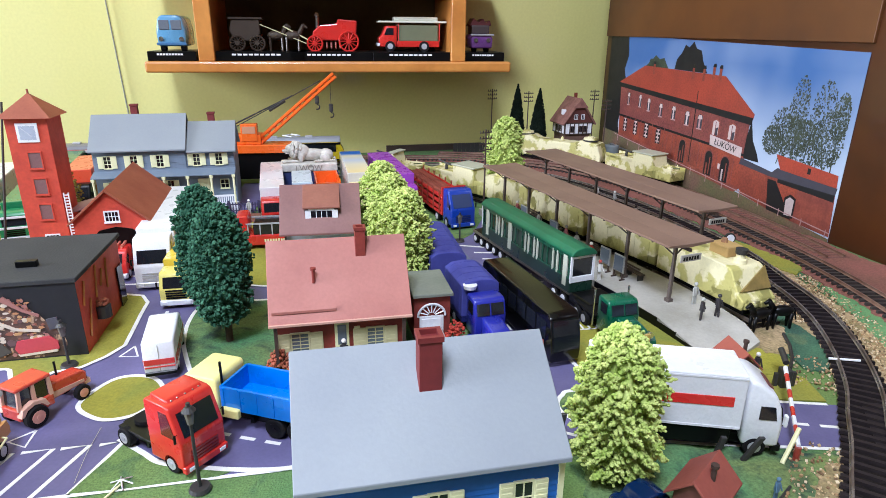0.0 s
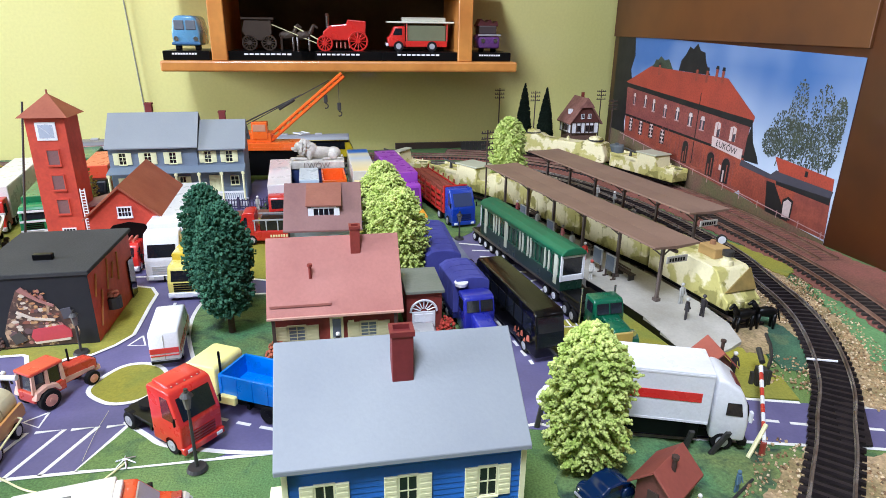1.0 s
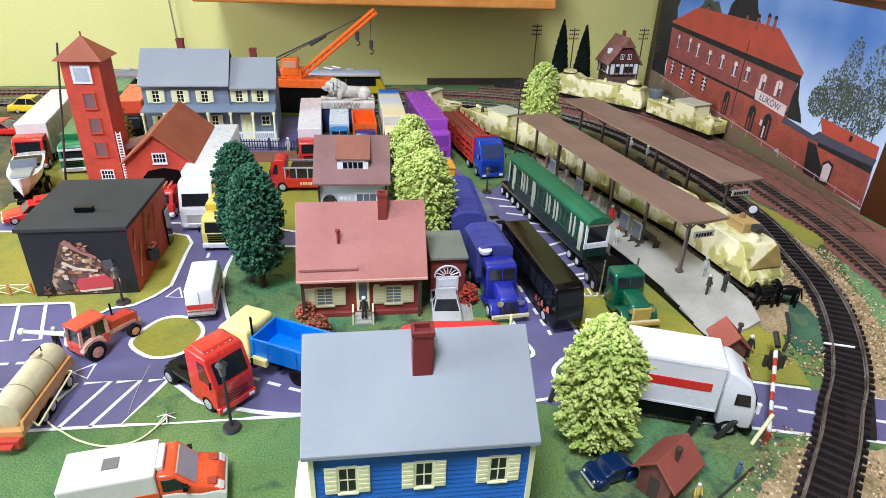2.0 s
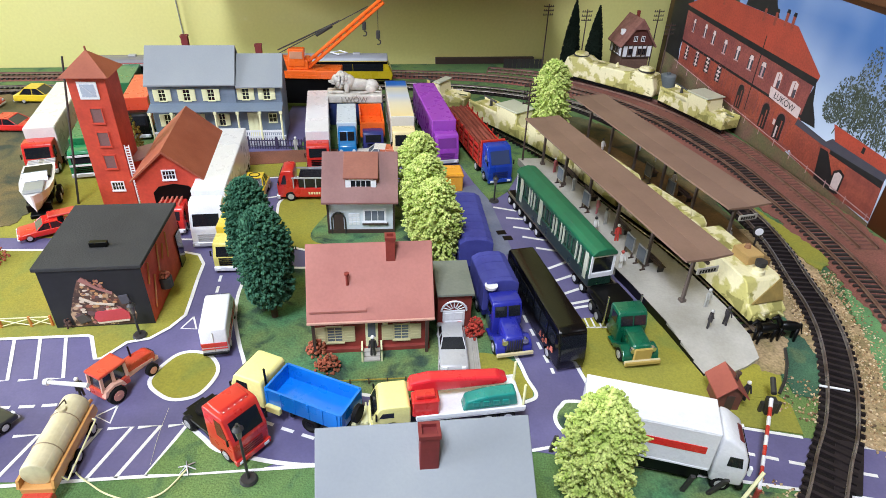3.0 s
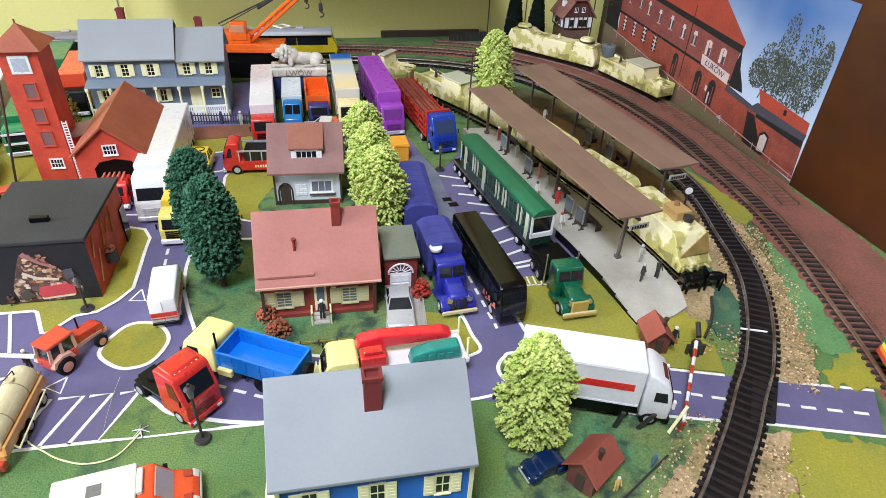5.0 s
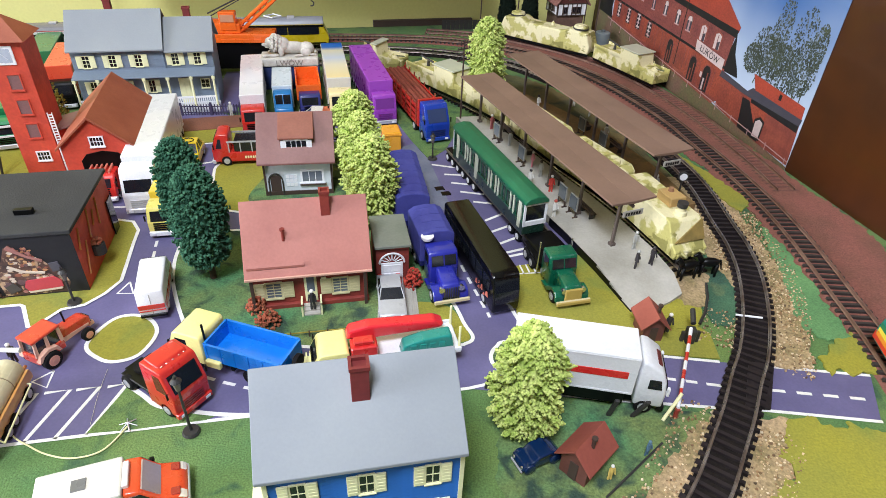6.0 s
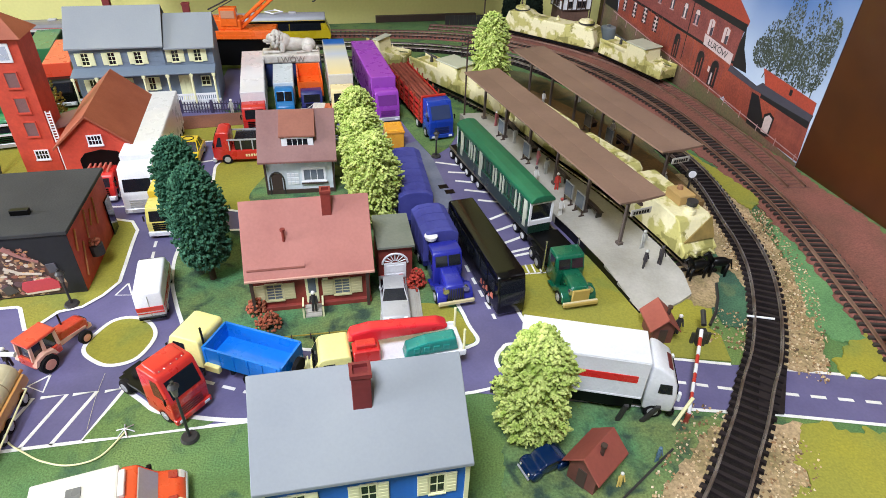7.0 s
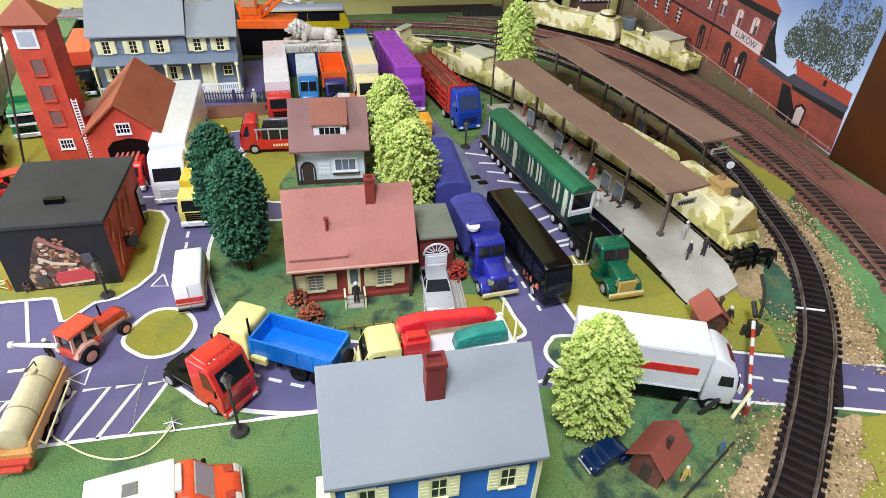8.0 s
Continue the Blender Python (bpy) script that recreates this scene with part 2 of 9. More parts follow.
M_SILVER = mat("silver_plastic", (196, 196, 200), 0.35, 0.05, 500.0, 0.03, metal=0.35)
M_GLASS = mat("dark_toy_window", (26, 29, 36), 0.1, 0.05, 300.0, 0.0, coat=0.25)
M_GREYGLASS = mat("grey_toy_window", (104, 112, 122), 0.12, 0.05, 300.0, 0.0, coat=0.5)
M_WHITE = paint(236, 237, 241)
M_CREAM = paint(236, 232, 180, 0.45, 0.1)
M_RED = paint(206, 46, 38)
M_ORANGE = paint(238, 104, 34)
M_BLUEROOF = mat("grey_blue_roof_plastic", (139, 145, 150), 0.5, 0.03, 700.0, 0.1, second=(132, 138, 145), blotch=20.0)
M_BLUEWALL = mat("blue_clapboard", (40, 104, 186), 0.5, 0.05, 500.0, 0.1)
M_GREYBLUE = mat("grey_blue_clapboard", (112, 126, 142), 0.55, 0.05, 500.0, 0.1)
M_IVORY = mat("ivory_plastic", (232, 230, 184), 0.5, 0.05, 500.0, 0.08)
M_BEIGE = mat("beige_shutter_plastic", (198, 190, 148), 0.55, 0.06, 500.0, 0.1)
M_BRICK = mat("red_brick_plastic", (204, 76, 54), 0.6, 0.1, 400.0, 0.2, second=(184, 64, 48), blotch=60.0)
M_BRICKDARK = mat("dark_brick_plastic", (142, 56, 46), 0.65, 0.12, 400.0, 0.2, second=(120, 48, 42), blotch=60.0)
M_TILE = mat("terracotta_roof", (160, 86, 60), 0.6, 0.08, 500.0, 0.15, second=(146, 75, 52), blotch=40.0)
M_PINKROOF = mat("pink_red_roof", (176, 112, 100), 0.6, 0.06, 500.0, 0.15, second=(164, 102, 92), blotch=30.0)
M_PINKDARK = mat("brown_pink_roof", (132, 92, 87), 0.6, 0.07, 500.0, 0.15, second=(122, 83, 79), blotch=30.0)
M_CHIMNEY = mat("maroon_chimney", (122, 44, 44), 0.6, 0.1, 400.0, 0.2)
M_FELT = mat("black_roofing_felt", (50, 50, 51), 0.92, 0.12, 700.0, 0.4, second=(60, 60, 60), blotch=30.0)
M_CAMO = mottle(mat("camouflage", (222, 213, 170), 0.75, 0.06, 500.0, 0.1, second=(182, 174, 104), blotch=56.0, mix=0.5, sharp=0.03), (138, 132, 72), 50.0, 0.57, 0.04)
M_LEAFLIGHT = mat("lime_foam_leaves", (206, 216, 130), 0.9, 0.2, 600.0, 0.3, second=(158, 180, 84), blotch=160.0)
M_LEAFDARK = mat("dark_green_leaves", (46, 90, 70), 0.85, 0.25, 700.0, 0.3, second=(70, 114, 88), blotch=140.0, spec=0.2)
M_SOIL = mottle(mat("brown_soil", (118, 100, 62), 0.95, 0.35, 700.0, 1.0, second=(84, 84, 54), blotch=18.0, mix=0.5), (52, 62, 50), 24.0, 0.48)
# second platform's top: ochre is its shaded look put into the colour
M_OCHRE = mottle(mat("ochre_shaded_platform", (138, 108, 66), 0.95, 0.25, 500.0, 0.8, second=(112, 90, 58), blotch=40.0, mix=0.5), (88, 84, 52), 60.0, 0.55)
M_PATH = mat("red_brown_path", (132, 82, 62), 0.9, 0.2, 700.0, 0.6, second=(112, 70, 54), blotch=30.0)
M_RUSTSLEEPER = mat("dark_grey_sleepers", (62, 54, 50), 0.6, 0.2, 500.0, 0.3, second=(44, 42, 40), blotch=90.0)
M_RUSTWOOD = mat("rust_covered_sleepers", (112, 72, 64), 0.9, 0.25, 600.0, 0.5, second=(90, 60, 54), blotch=60.0)
M_BARK = mat("bark_plastic", (74, 58, 46), 0.8, 0.2, 500.0, 0.3)
M_CYPRESS = mat("cypress_flock", (24, 34, 26), 0.95, 0.3, 800.0, 0.6, spec=0.1)
M_RUSTBUSH = mat("autumn_bush", (176, 92, 66), 0.9, 0.25, 600.0, 0.4, second=(140, 84, 58), blotch=150.0)
M_OLIVEBUSH = mat("olive_bush", (170, 150, 60), 0.9, 0.25, 600.0, 0.4)
M_BLACKMETAL = mat("black_lamp_metal", (52, 50, 48), 0.5, 0.1, 500.0, 0.1)
M_STONEWHITE = mat("white_plaster_cast", (226, 222, 214), 0.7, 0.06, 500.0, 0.2, second=(196, 190, 180), blotch=120.0)
M_BED = mat("dark_track_bed", (38, 33, 30), 0.95, 0.4, 600.0, 1.0, second=(27, 23, 22), blotch=60.0, spec=0.15)
# ---- room ----
WALL_A = math.degrees(math.atan2(0.201, 0.766))      # the room is turned against the view


def slab(name, x0, x1, y0, y1, z0, z1, material, label, category, rot=0.0, ox=0.0, oy=0.0, parent=None):
    bm = BM()
    box(bm, x0, x1, y0, y1, z0, z1)
    ob = part(name, bm, material, parent)
    ob.matrix_basis = pose(ox, oy, 0, 0, 0, rot)
    return tagged(ob, label, category, "", "structure")


# north wall: its face runs through (-0.717, 0.874) and (0.049, 1.075)
slab("wall_north", -2880, 2500, 0, 120, -800, 1900, M_WALL, "pale yellow-green plastered wall behind the layout", "wall", WALL_A, 0.049, 1.075)
slab("wall_west", -2750, -2710, -2600, -1410, -800, 1900, M_WALL, "pale yellow-green plastered wall", "wall")
slab("wall_west_2", -2750, -2710, -90, 1200, -800, 1900, M_WALL, "pale yellow-green plastered wall", "wall")
slab("wall_west_3", -2750, -2710, -1410, -90, 1360, 1900, M_WALL, "pale yellow-green wall over the window", "wall")
slab("wall_west_4", -2750, -2710, -1410, -90, -800, 120, M_WALL, "pale yellow-green wall under the window", "wall")
slab("wall_south", -2750, 2300, -2640, -2600, -800, 1900, M_WALLBACK, "plain unseen wall behind the viewer, darkened to cut bounced light", "wall")
slab("wall_east", 2260, 2300, -2600, 1700, -800, 1900, M_WALLBACK, "plain unseen wall behind the viewer, darkened to cut bounced light", "wall")
slab("ceiling", -2800, 2340, -2660, 1800, 1900, 1960, M_CEIL, "plain unseen ceiling, toned down to cut reflected light", "ceiling")
slab("floor", -2800, 2340, -2660, 1800, -860, -800, M_FLOOR, "unseen brown wooden floor, darkened to cut bounced light", "floor")

# wooden cabinet side with the poster on it
CAB = math.degrees(math.atan2(0.963, -0.2696))
cabinet = thing("cabinet", 0.393, 0.589, 0.0, CAB, "tall brown wood-veneered cabinet beside the layout", "cabinet")
bm = BM()
box(bm, -900, 470, -420, -1.2, -800, 1100, 1.0)
part("body", bm, M_OAK, cabinet)
# a thin dark joint and a lighter rail over the poster
bm = BM()
box(bm, -2, 468, -1.2, 2.2, 186, 640, 0.6)
part("rail", bm, M_OAKRAIL, cabinet, "lighter veneered rail over the poster")

# ---- table board and ground ----
bm = BM()
prism(bm, [(-1000, -160), (620, -160), (620, 1085), (62, 1071), (-1000, 793)], -40, -1.0, 1.0, "z")
tb = part("table_board", bm, M_DARKBROWN)
tagged(tb, "brown wooden board that carries the model layout", "table", "", "structure")
for lx, ly in ((-960, -120), (560, -120), (-960, 760), (560, 1040)):
    bm = BM()
    box(bm, lx - 25, lx + 25, ly - 25, ly + 25, -800, -40, 1.0)
    part("leg", bm, M_DARKBROWN, tb)
sheet("ground", [(-0.99, -0.15), (0.61, -0.15), (0.61, 1.08), (0.062, 1.071), (-0.99, 0.795)], -1.0, 0.0, M_GRASS, "mottled green grass mat of the model layout", "ground")

# ---- road with its islands and markings ----
road = sheet("road", [(-0.62, 0.15), (-0.172, 0.220), (-0.12, 0.2315), (-0.054, 0.2463), (0.0, 0.259), (0.07, 0.275), (0.154, 0.271), (0.250, 0.2695), (0.3155, 0.2645),
                      (0.3295, 0.3035), (0.324, 0.303), (0.263, 0.3065), (0.198, 0.311), (0.15, 0.325), (0.16, 0.43), (0.10, 0.56), (0.06, 0.66), (-0.02, 0.66),
                      (-0.20, 0.66), (-0.26, 0.70), (-0.36, 0.60), (-0.40, 0.45), (-0.62, 0.40)], 0.05, 0.35, M_ROAD,
             "violet printed road with white markings", "road")


def island(pts, material, label, line=True, z=0.9, smooth=True, width=2.6, closed=True, step=6, name="lawn"):
    ob = sheet(name, pts, 0.2, z, material, label, "lawn", smooth, step)
    if line:
        ln = [Vector((p[0], p[1], 0)) for p in pts]
        ln = [(v.x, v.y) for v in spline(ln, 6, True)] if smooth else list(pts)
        ribbon("marking", ln + [ln[0]], width, z + 0.02, M_LINE, road, False)
    return ob


# roundabout island
island([(-0.1755, 0.295), (-0.161, 0.2835), (-0.149, 0.2825), (-0.1385, 0.290), (-0.136, 0.309), (-0.146, 0.322), (-0.160, 0.325), (-0.171, 0.318)],
       M_LAWN, "round olive lawn island with a white kerb", True, 0.8)
# block of the red-roofed house
island([(-0.126, 0.326), (-0.140, 0.350), (-0.148, 0.367), (-0.156, 0.393), (-0.158, 0.418), (-0.149, 0.431), (-0.12, 0.433), (0.0, 0.455), (0.018, 0.45),
        (0.036, 0.40), (0.059, 0.353), (0.0665, 0.333), (0.0725, 0.320), (0.068, 0.3135), (0.055, 0.3105), (-0.02, 0.303), (-0.085, 0.307), (-0.115, 0.313)],
       M_FLOCK, "dark green lawn round the red-roofed house")
sheet("lawn", [(0.03, 0.352), (0.055, 0.350), (0.0655, 0.3325), (0.0705, 0.320), (0.066, 0.315), (0.045, 0.313), (0.036, 0.33)], 0.5, 1.05, M_LAWN, "small olive lawn strip at the kerb", "lawn", True)
# block of the small pink house
island([(-0.138, 0.462), (-0.172, 0.527), (-0.168, 0.554), (-0.15, 0.575), (-0.06, 0.60), (-0.02, 0.60), (-0.004, 0.53), (0.002, 0.485), (-0.04, 0.475)],
       M_LAWN, "olive lawn round the small house")
sheet("lawn", [(-0.118, 0.473), (-0.125, 0.51), (-0.10, 0.57), (-0.03, 0.59), (-0.008, 0.53), (-0.002, 0.488), (-0.05, 0.477)], 0.5, 1.1, M_FLOCK, "grey-green lawn beside the small house", "lawn", True)
# west block with the black-roofed building
island([(-0.60, 0.250), (-0.297, 0.3165), (-0.239, 0.3295), (-0.236, 0.3285), (-0.221, 0.3085), (-0.217, 0.3095), (-0.209, 0.327), (-0.196, 0.333), (-0.188, 0.346), (-0.1835, 0.361), (-0.189, 0.383), (-0.195, 0.406),
        (-0.1995, 0.426), (-0.209, 0.438), (-0.227, 0.4405), (-0.33, 0.425), (-0.60, 0.38)], M_LAWN, "olive lawn round the black-roofed building", True, 0.9, False)
# fire station block
island([(-0.60, 0.40), (-0.33, 0.445), (-0.245, 0.478), (-0.232, 0.52), (-0.235, 0.60), (-0.27, 0.62), (-0.36, 0.60), (-0.60, 0.55)], M_LAWN,
       "olive lawn round the fire station", False, 0.8, False)
# lawn between main road and platform
island([(0.104, 0.341), (0.1065, 0.332), (0.113, 0.328), (0.198, 0.3125), (0.235, 0.311), (0.236, 0.335), (0.205, 0.37), (0.175, 0.40), (0.152, 0.428), (0.124, 0.408), (0.100, 0.400)],
       M_LAWN, "olive lawn beside the platform", False, 0.9, False)
ribbon("marking", [(0.098, 0.357), (0.104, 0.340), (0.108, 0.331), (0.116, 0.328)], 2.6, 0.95, M_LINE, road)
# tongue under the delivery lorry
island([(0.150, 0.3165), (0.098, 0.3175), (0.088, 0.312), (0.084, 0.302), (0.088, 0.2925), (0.098, 0.289), (0.150, 0.288)], M_FLOCK, "small green traffic island", True, 0.8)
# green wedge south of the bend
island([(-0.134, 0.2635), (-0.110, 0.2495), (-0.091, 0.2475), (-0.0745, 0.2455), (-0.08, 0.2415), (-0.121, 0.2318), (-0.1415, 0.2285)], M_GRASS, "green wedge of lawn beside the bend", False, 0.8, False)
ribbon("marking", [(-0.1385, 0.2665), (-0.122, 0.2565), (-0.110, 0.2495), (-0.091, 0.2470), (-0.073, 0.2458), (-0.055, 0.2466), (-0.04, 0.250)], 2.8, 0.85, M_LINE, road)

lines = [
    [(-0.60, 0.152), (-0.219, 0.2095), (-0.172, 0.2205), (-0.121, 0.2318), (-0.054, 0.2465)],
    [(-0.054, 0.2465), (0.0, 0.259), (0.070, 0.2752)], [(0.070, 0.2752), (0.082, 0.2795), (0.09, 0.2765), (0.154, 0.2715), (0.221, 0.2695)],
    [(0.245, 0.2695), (0.3165, 0.2650)], [(0.15, 0.3165), (0.198, 0.3110), (0.234, 0.3085)], [(0.262, 0.3065), (0.3290, 0.3028)],
]
for ln in lines:
    ribbon("marking", ln, 2.2, 0.4, M_LINE, road, False)
# hatched bays
for top, bot, left in (((-0.1665, 0.2585), (-0.172, 0.221), (-0.180, 0.255)), ((-0.1505, 0.262), (-0.157, 0.224), (-0.163, 0.2585)),
                       ((-0.1355, 0.2655), (-0.1415, 0.2278), (-0.146, 0.262)), ((-0.184, 0.2545), (-0.188, 0.2165), (-0.197, 0.251)),
                       ((-0.2160, 0.2455), (-0.2195, 0.2105), (-0.230, 0.242))):
    ribbon("marking", [left, top, bot], 2.2, 0.4, M_LINE, road, False)
ribbon("marking", [(-0.184, 0.2725), (-0.192, 0.263), (-0.181, 0.2592), (-0.184, 0.2725)], 1.3, 0.4, M_LINE, road, False)
ribbon("marking", [(-0.177, 0.3605), (-0.169, 0.348), (-0.180, 0.347), (-0.177, 0.3605)], 1.3, 0.4, M_LINE, road, False)
# parking bays at the west
for k in range(9):
    x = -0.2530 - 0.0165 * k
    ribbon("marking", [(x, 0.3255 - 0.0036 * k), (x + 0.022, 0.2895 - 0.0036 * k), (x + 0.012, 0.287 - 0.0036 * k)], 2.2, 0.4, M_LINE, road, False)
for a, b in (((-0.259, 0.259), (-0.247, 0.262)), ((-0.242, 0.263), (-0.233, 0.265)), ((-0.229, 0.266), (-0.2205, 0.268)), ((-0.275, 0.256), (-0.264, 0.258)),
             ((-0.092, 0.2735), (-0.085, 0.2718)), ((-0.0795, 0.2702), (-0.0715, 0.2685)), ((-0.066, 0.2672), (-0.058, 0.2655)), ((-0.05, 0.264), (-0.042, 0.2625)),
             ((0.192, 0.2915), (0.2005, 0.2907)), ((0.2065, 0.2900), (0.2135, 0.2892)), ((0.219, 0.2884), (0.228, 0.2875)), ((0.258, 0.2860), (0.267, 0.2853)),
             ((0.274, 0.2848), (0.283, 0.2842)), ((0.290, 0.2838), (0.299, 0.2832)), ((0.306, 0.2828), (0.315, 0.2822)),
             ((0.064, 0.400), (0.0665, 0.392)), ((0.069, 0.385), (0.0715, 0.378)), ((0.074, 0.371), (0.0765, 0.364)), ((0.0785, 0.358), (0.081, 0.351)), ((0.083, 0.346), (0.0845, 0.341)),
             ((-0.173, 0.391), (-0.175, 0.399)), ((-0.177, 0.405), (-0.179, 0.413)), ((-0.181, 0.420), (-0.183, 0.428)), ((-0.171, 0.378), (-0.172, 0.385)),
             ((-0.189, 0.374), (-0.1895, 0.379)), ((-0.186, 0.366), (-0.187, 0.371))):
    ribbon("marking", [a, b], 2.2, 0.4, M_LINE, road, False)
# slanted bays beside the tram lorry
for a, b in (((0.033, 0.565), (0.056, 0.561)), ((0.046, 0.546), (0.067, 0.546)), ((0.053, 0.530), (0.073, 0.528)), ((0.062, 0.514), (0.084, 0.511)), ((0.074, 0.497), (0.093, 0.495)),
             ((0.084, 0.466), (0.100, 0.479)), ((0.089, 0.449), (0.106, 0.461)), ((0.095, 0.432), (0.112, 0.444)), ((0.100, 0.420), (0.122, 0.430)), ((0.102, 0.415), (0.124, 0.424))):
    ribbon("marking", [a, b], 2.6, 0.4, M_LINE, road, False)
ribbon("marking", [(-0.243, 0.476), (-0.229, 0.478)], 2.4, 0.4, M_LINE, road, False)
ribbon("marking", [(-0.236, 0.459), (-0.223, 0.461)], 2.4, 0.4, M_LINE, road, False)
# grey yard north of the blue lorries
sheet("pavement", [(-0.012, 0.592), (0.012, 0.610), (0.03, 0.573), (0.054, 0.486), (0.036, 0.470), (0.008, 0.53)], 0.2, 0.8, M_GREYROAD, "worn grey-blue yard beside the lorries", "pavement")
for x, y in ((0.0425, 0.5175), (0.0487, 0.5088)):
    bm = BM()
    box(bm, -4.2, 4.2, -3.3, 3.3, 0.6, 1.05, 0.0, 1)
    ob = part("marking", bm, M_BLACK, road)
    ob.matrix_basis = pose(x, y, 0, 0, 0, 20)
for k in range(5):
    u = k / 4
    ribbon("marking", [(0.1095 + 0.019 * u, 0.4035 + 0.0035 * u), (0.1120 + 0.019 * u, 0.3925 + 0.0035 * u)], 1.3, 0.95, M_LINE, road, False)
ribbon("marking", [(0.108, 0.392), (0.133, 0.3965)], 1.3, 0.95, M_LINE, road, False)
# red-brown path, lawn and soil north and west of the fire station
sheet("path", [(-0.262, 0.640), (-0.192, 0.661), (-0.135, 0.675), (-0.135, 0.645), (-0.182, 0.630), (-0.262, 0.604)], 0.2, 0.9, M_PATH, "red-brown footpath behind the black fence", "path")
sheet("lawn", [(-0.262, 0.603), (-0.182, 0.629), (-0.135, 0.644), (-0.135, 0.606), (-0.188, 0.594), (-0.262, 0.570)], 0.2, 0.8, M_LAWN, "olive lawn beside the long white lorry", "lawn")
ribbon("marking", [(-0.262, 0.568), (-0.188, 0.592), (-0.140, 0.604)], 2.2, 0.4, M_LINE, road, False)
ribbon("marking", [(-0.262, 0.52), (-0.189, 0.545), (-0.171, 0.554)], 2.2, 0.4, M_LINE, road, False)
sheet("soil", [(-0.70, 0.40), (-0.46, 0.43), (-0.395, 0.455), (-0.40, 0.50), (-0.42, 0.56), (-0.44, 0.62), (-0.44, 0.70), (-0.50, 0.76), (-0.70, 0.72)], 0.1, 1.3, M_SOIL, "dark brown-green soil beside the boat", "ground", True, ragged=4.5)
# soil sheet whose dark tone also stands for the shade between the platforms
sheet("soil", [(0.250, 0.455), (0.272, 0.50), (0.268, 0.57), (0.245, 0.66), (0.205, 0.745), (0.15, 0.82), (0.09, 0.835), (0.08, 0.80), (0.14, 0.67), (0.19, 0.57), (0.225, 0.48)], 0.1, 1.15, M_SOIL, "brown soil round the platform track, darkened for the shade there", "ground", True, ragged=4.5)
sheet("lawn", [(0.010, 0.614), (0.030, 0.575), (0.046, 0.60), (0.060, 0.66), (0.075, 0.70), (0.05, 0.74), (0.0, 0.79), (-0.03, 0.75), (-0.010, 0.66)], 0.2, 0.75, M_GRASS, "pale green ground round the stake lorry", "lawn")
# dark green and gravel patches round the tracks
sheet("verge", [(0.273, 0.440), (0.273, 0.38), (0.263, 0.350), (0.246, 0.343), (0.240, 0.360), (0.244, 0.385), (0.256, 0.422)], 0.1, 1.05, M_DEEPFLOCK, "deep green flocked verge beside the track", "ground", True, ragged=5.0)
sheet("verge", [(0.10, 0.262), (0.222, 0.263), (0.205, 0.232), (0.17, 0.19), (0.12, 0.15), (0.09, 0.19)], 0.1, 0.7, M_FLOCK, "dark green flocked verge beside the track", "ground", True, ragged=5.0)
# ---- tracks ----
def rail_track(name, pts, z, label, singles=True, gap=6.8, bed=None, bedw=34.0, keep=None, wood=None):
    """Two rails on sleepers along a line through points in metres; z is the height of the bed's top in millimetres."""
    line = spline([(p[0] * 1000, p[1] * 1000, 0) for p in pts], 10)
    tr = thing(name, 0, 0, 0, 0, label, "track", "", "structure")
    if bed:
        bm = BM()
        rows = []
        for p, d in resample(line, 12.0):
            s = Vector((-d.y, d.x, 0))
            rows.append([bm.verts.new(p - s * bedw / 2 + Vector((0, 0, 0.2))), bm.verts.new(p - s * 10.5 + Vector((0, 0, z))),
                         bm.verts.new(p + s * 10.5 + Vector((0, 0, z))), bm.verts.new(p + s * bedw / 2 + Vector((0, 0, 0.2)))])
        for a, b in zip(rows, rows[1:]):
            for k in range(3):
                bm.faces.new((a[k], a[k + 1], b[k + 1], b[k]))
        bmesh.ops.recalc_face_normals(bm, faces=bm.faces)
        part("ballast", bm, bed, tr)
    for side in (-8.7, 8.7):
        bm = BM()
        rows = []
        for p, d in resample(line, 6.0):
            s = Vector((-d.y, d.x, 0))
            c = p + s * side
            rows.append([bm.verts.new(c + s * u + Vector((0, 0, z + h))) for u, h in ((-1.0, 2.0), (1.0, 2.0), (0.5, 2.6), (0.55, 4.4), (-0.55, 4.4), (-0.5, 2.6))])
        for a, b in zip(rows, rows[1:]):
            for k in range(6):
                bm.faces.new((a[k], a[(k + 1) % 6], b[(k + 1) % 6], b[k]))
        bmesh.ops.recalc_face_normals(bm, faces=bm.faces)
        part("rail", bm, M_RUSTRAIL if wood else M_RAIL, tr)
    bm = BM()
    prism(bm, [(-13.2, 0), (13.2, 0), (12.9, 2.0), (-12.9, 2.0)], -1.15, 1.15)
    me = mesh_of("sleeper", bm, wood or M_SLEEPER)
    rest, n = BM(), 0
    for p, d in resample(line, gap):
        a = math.degrees(math.atan2(d.y, d.x)) - 90
        if keep and keep(p.x / 1000, p.y / 1000) and n < 240:
            shared("sleeper", me, tr, p.x, p.y, z, 0, 0, a + random.uniform(-0.8, 0.8))
            n += 1
        else:
            box(rest, -13, 13, -1.15, 1.15, z, z + 2.0)
            m = Matrix.Translation((p.x, p.y, 0)) @ Matrix.Rotation(radians(a), 4, "Z")
            rest.verts.ensure_lookup_table()
            bmesh.ops.transform(rest, matrix=m, verts=rest.verts[-8:])
    if len(rest.verts):
        tagged(part("sleepers", rest, wood or M_SLEEPER, tr), kind="stuff")
    return line


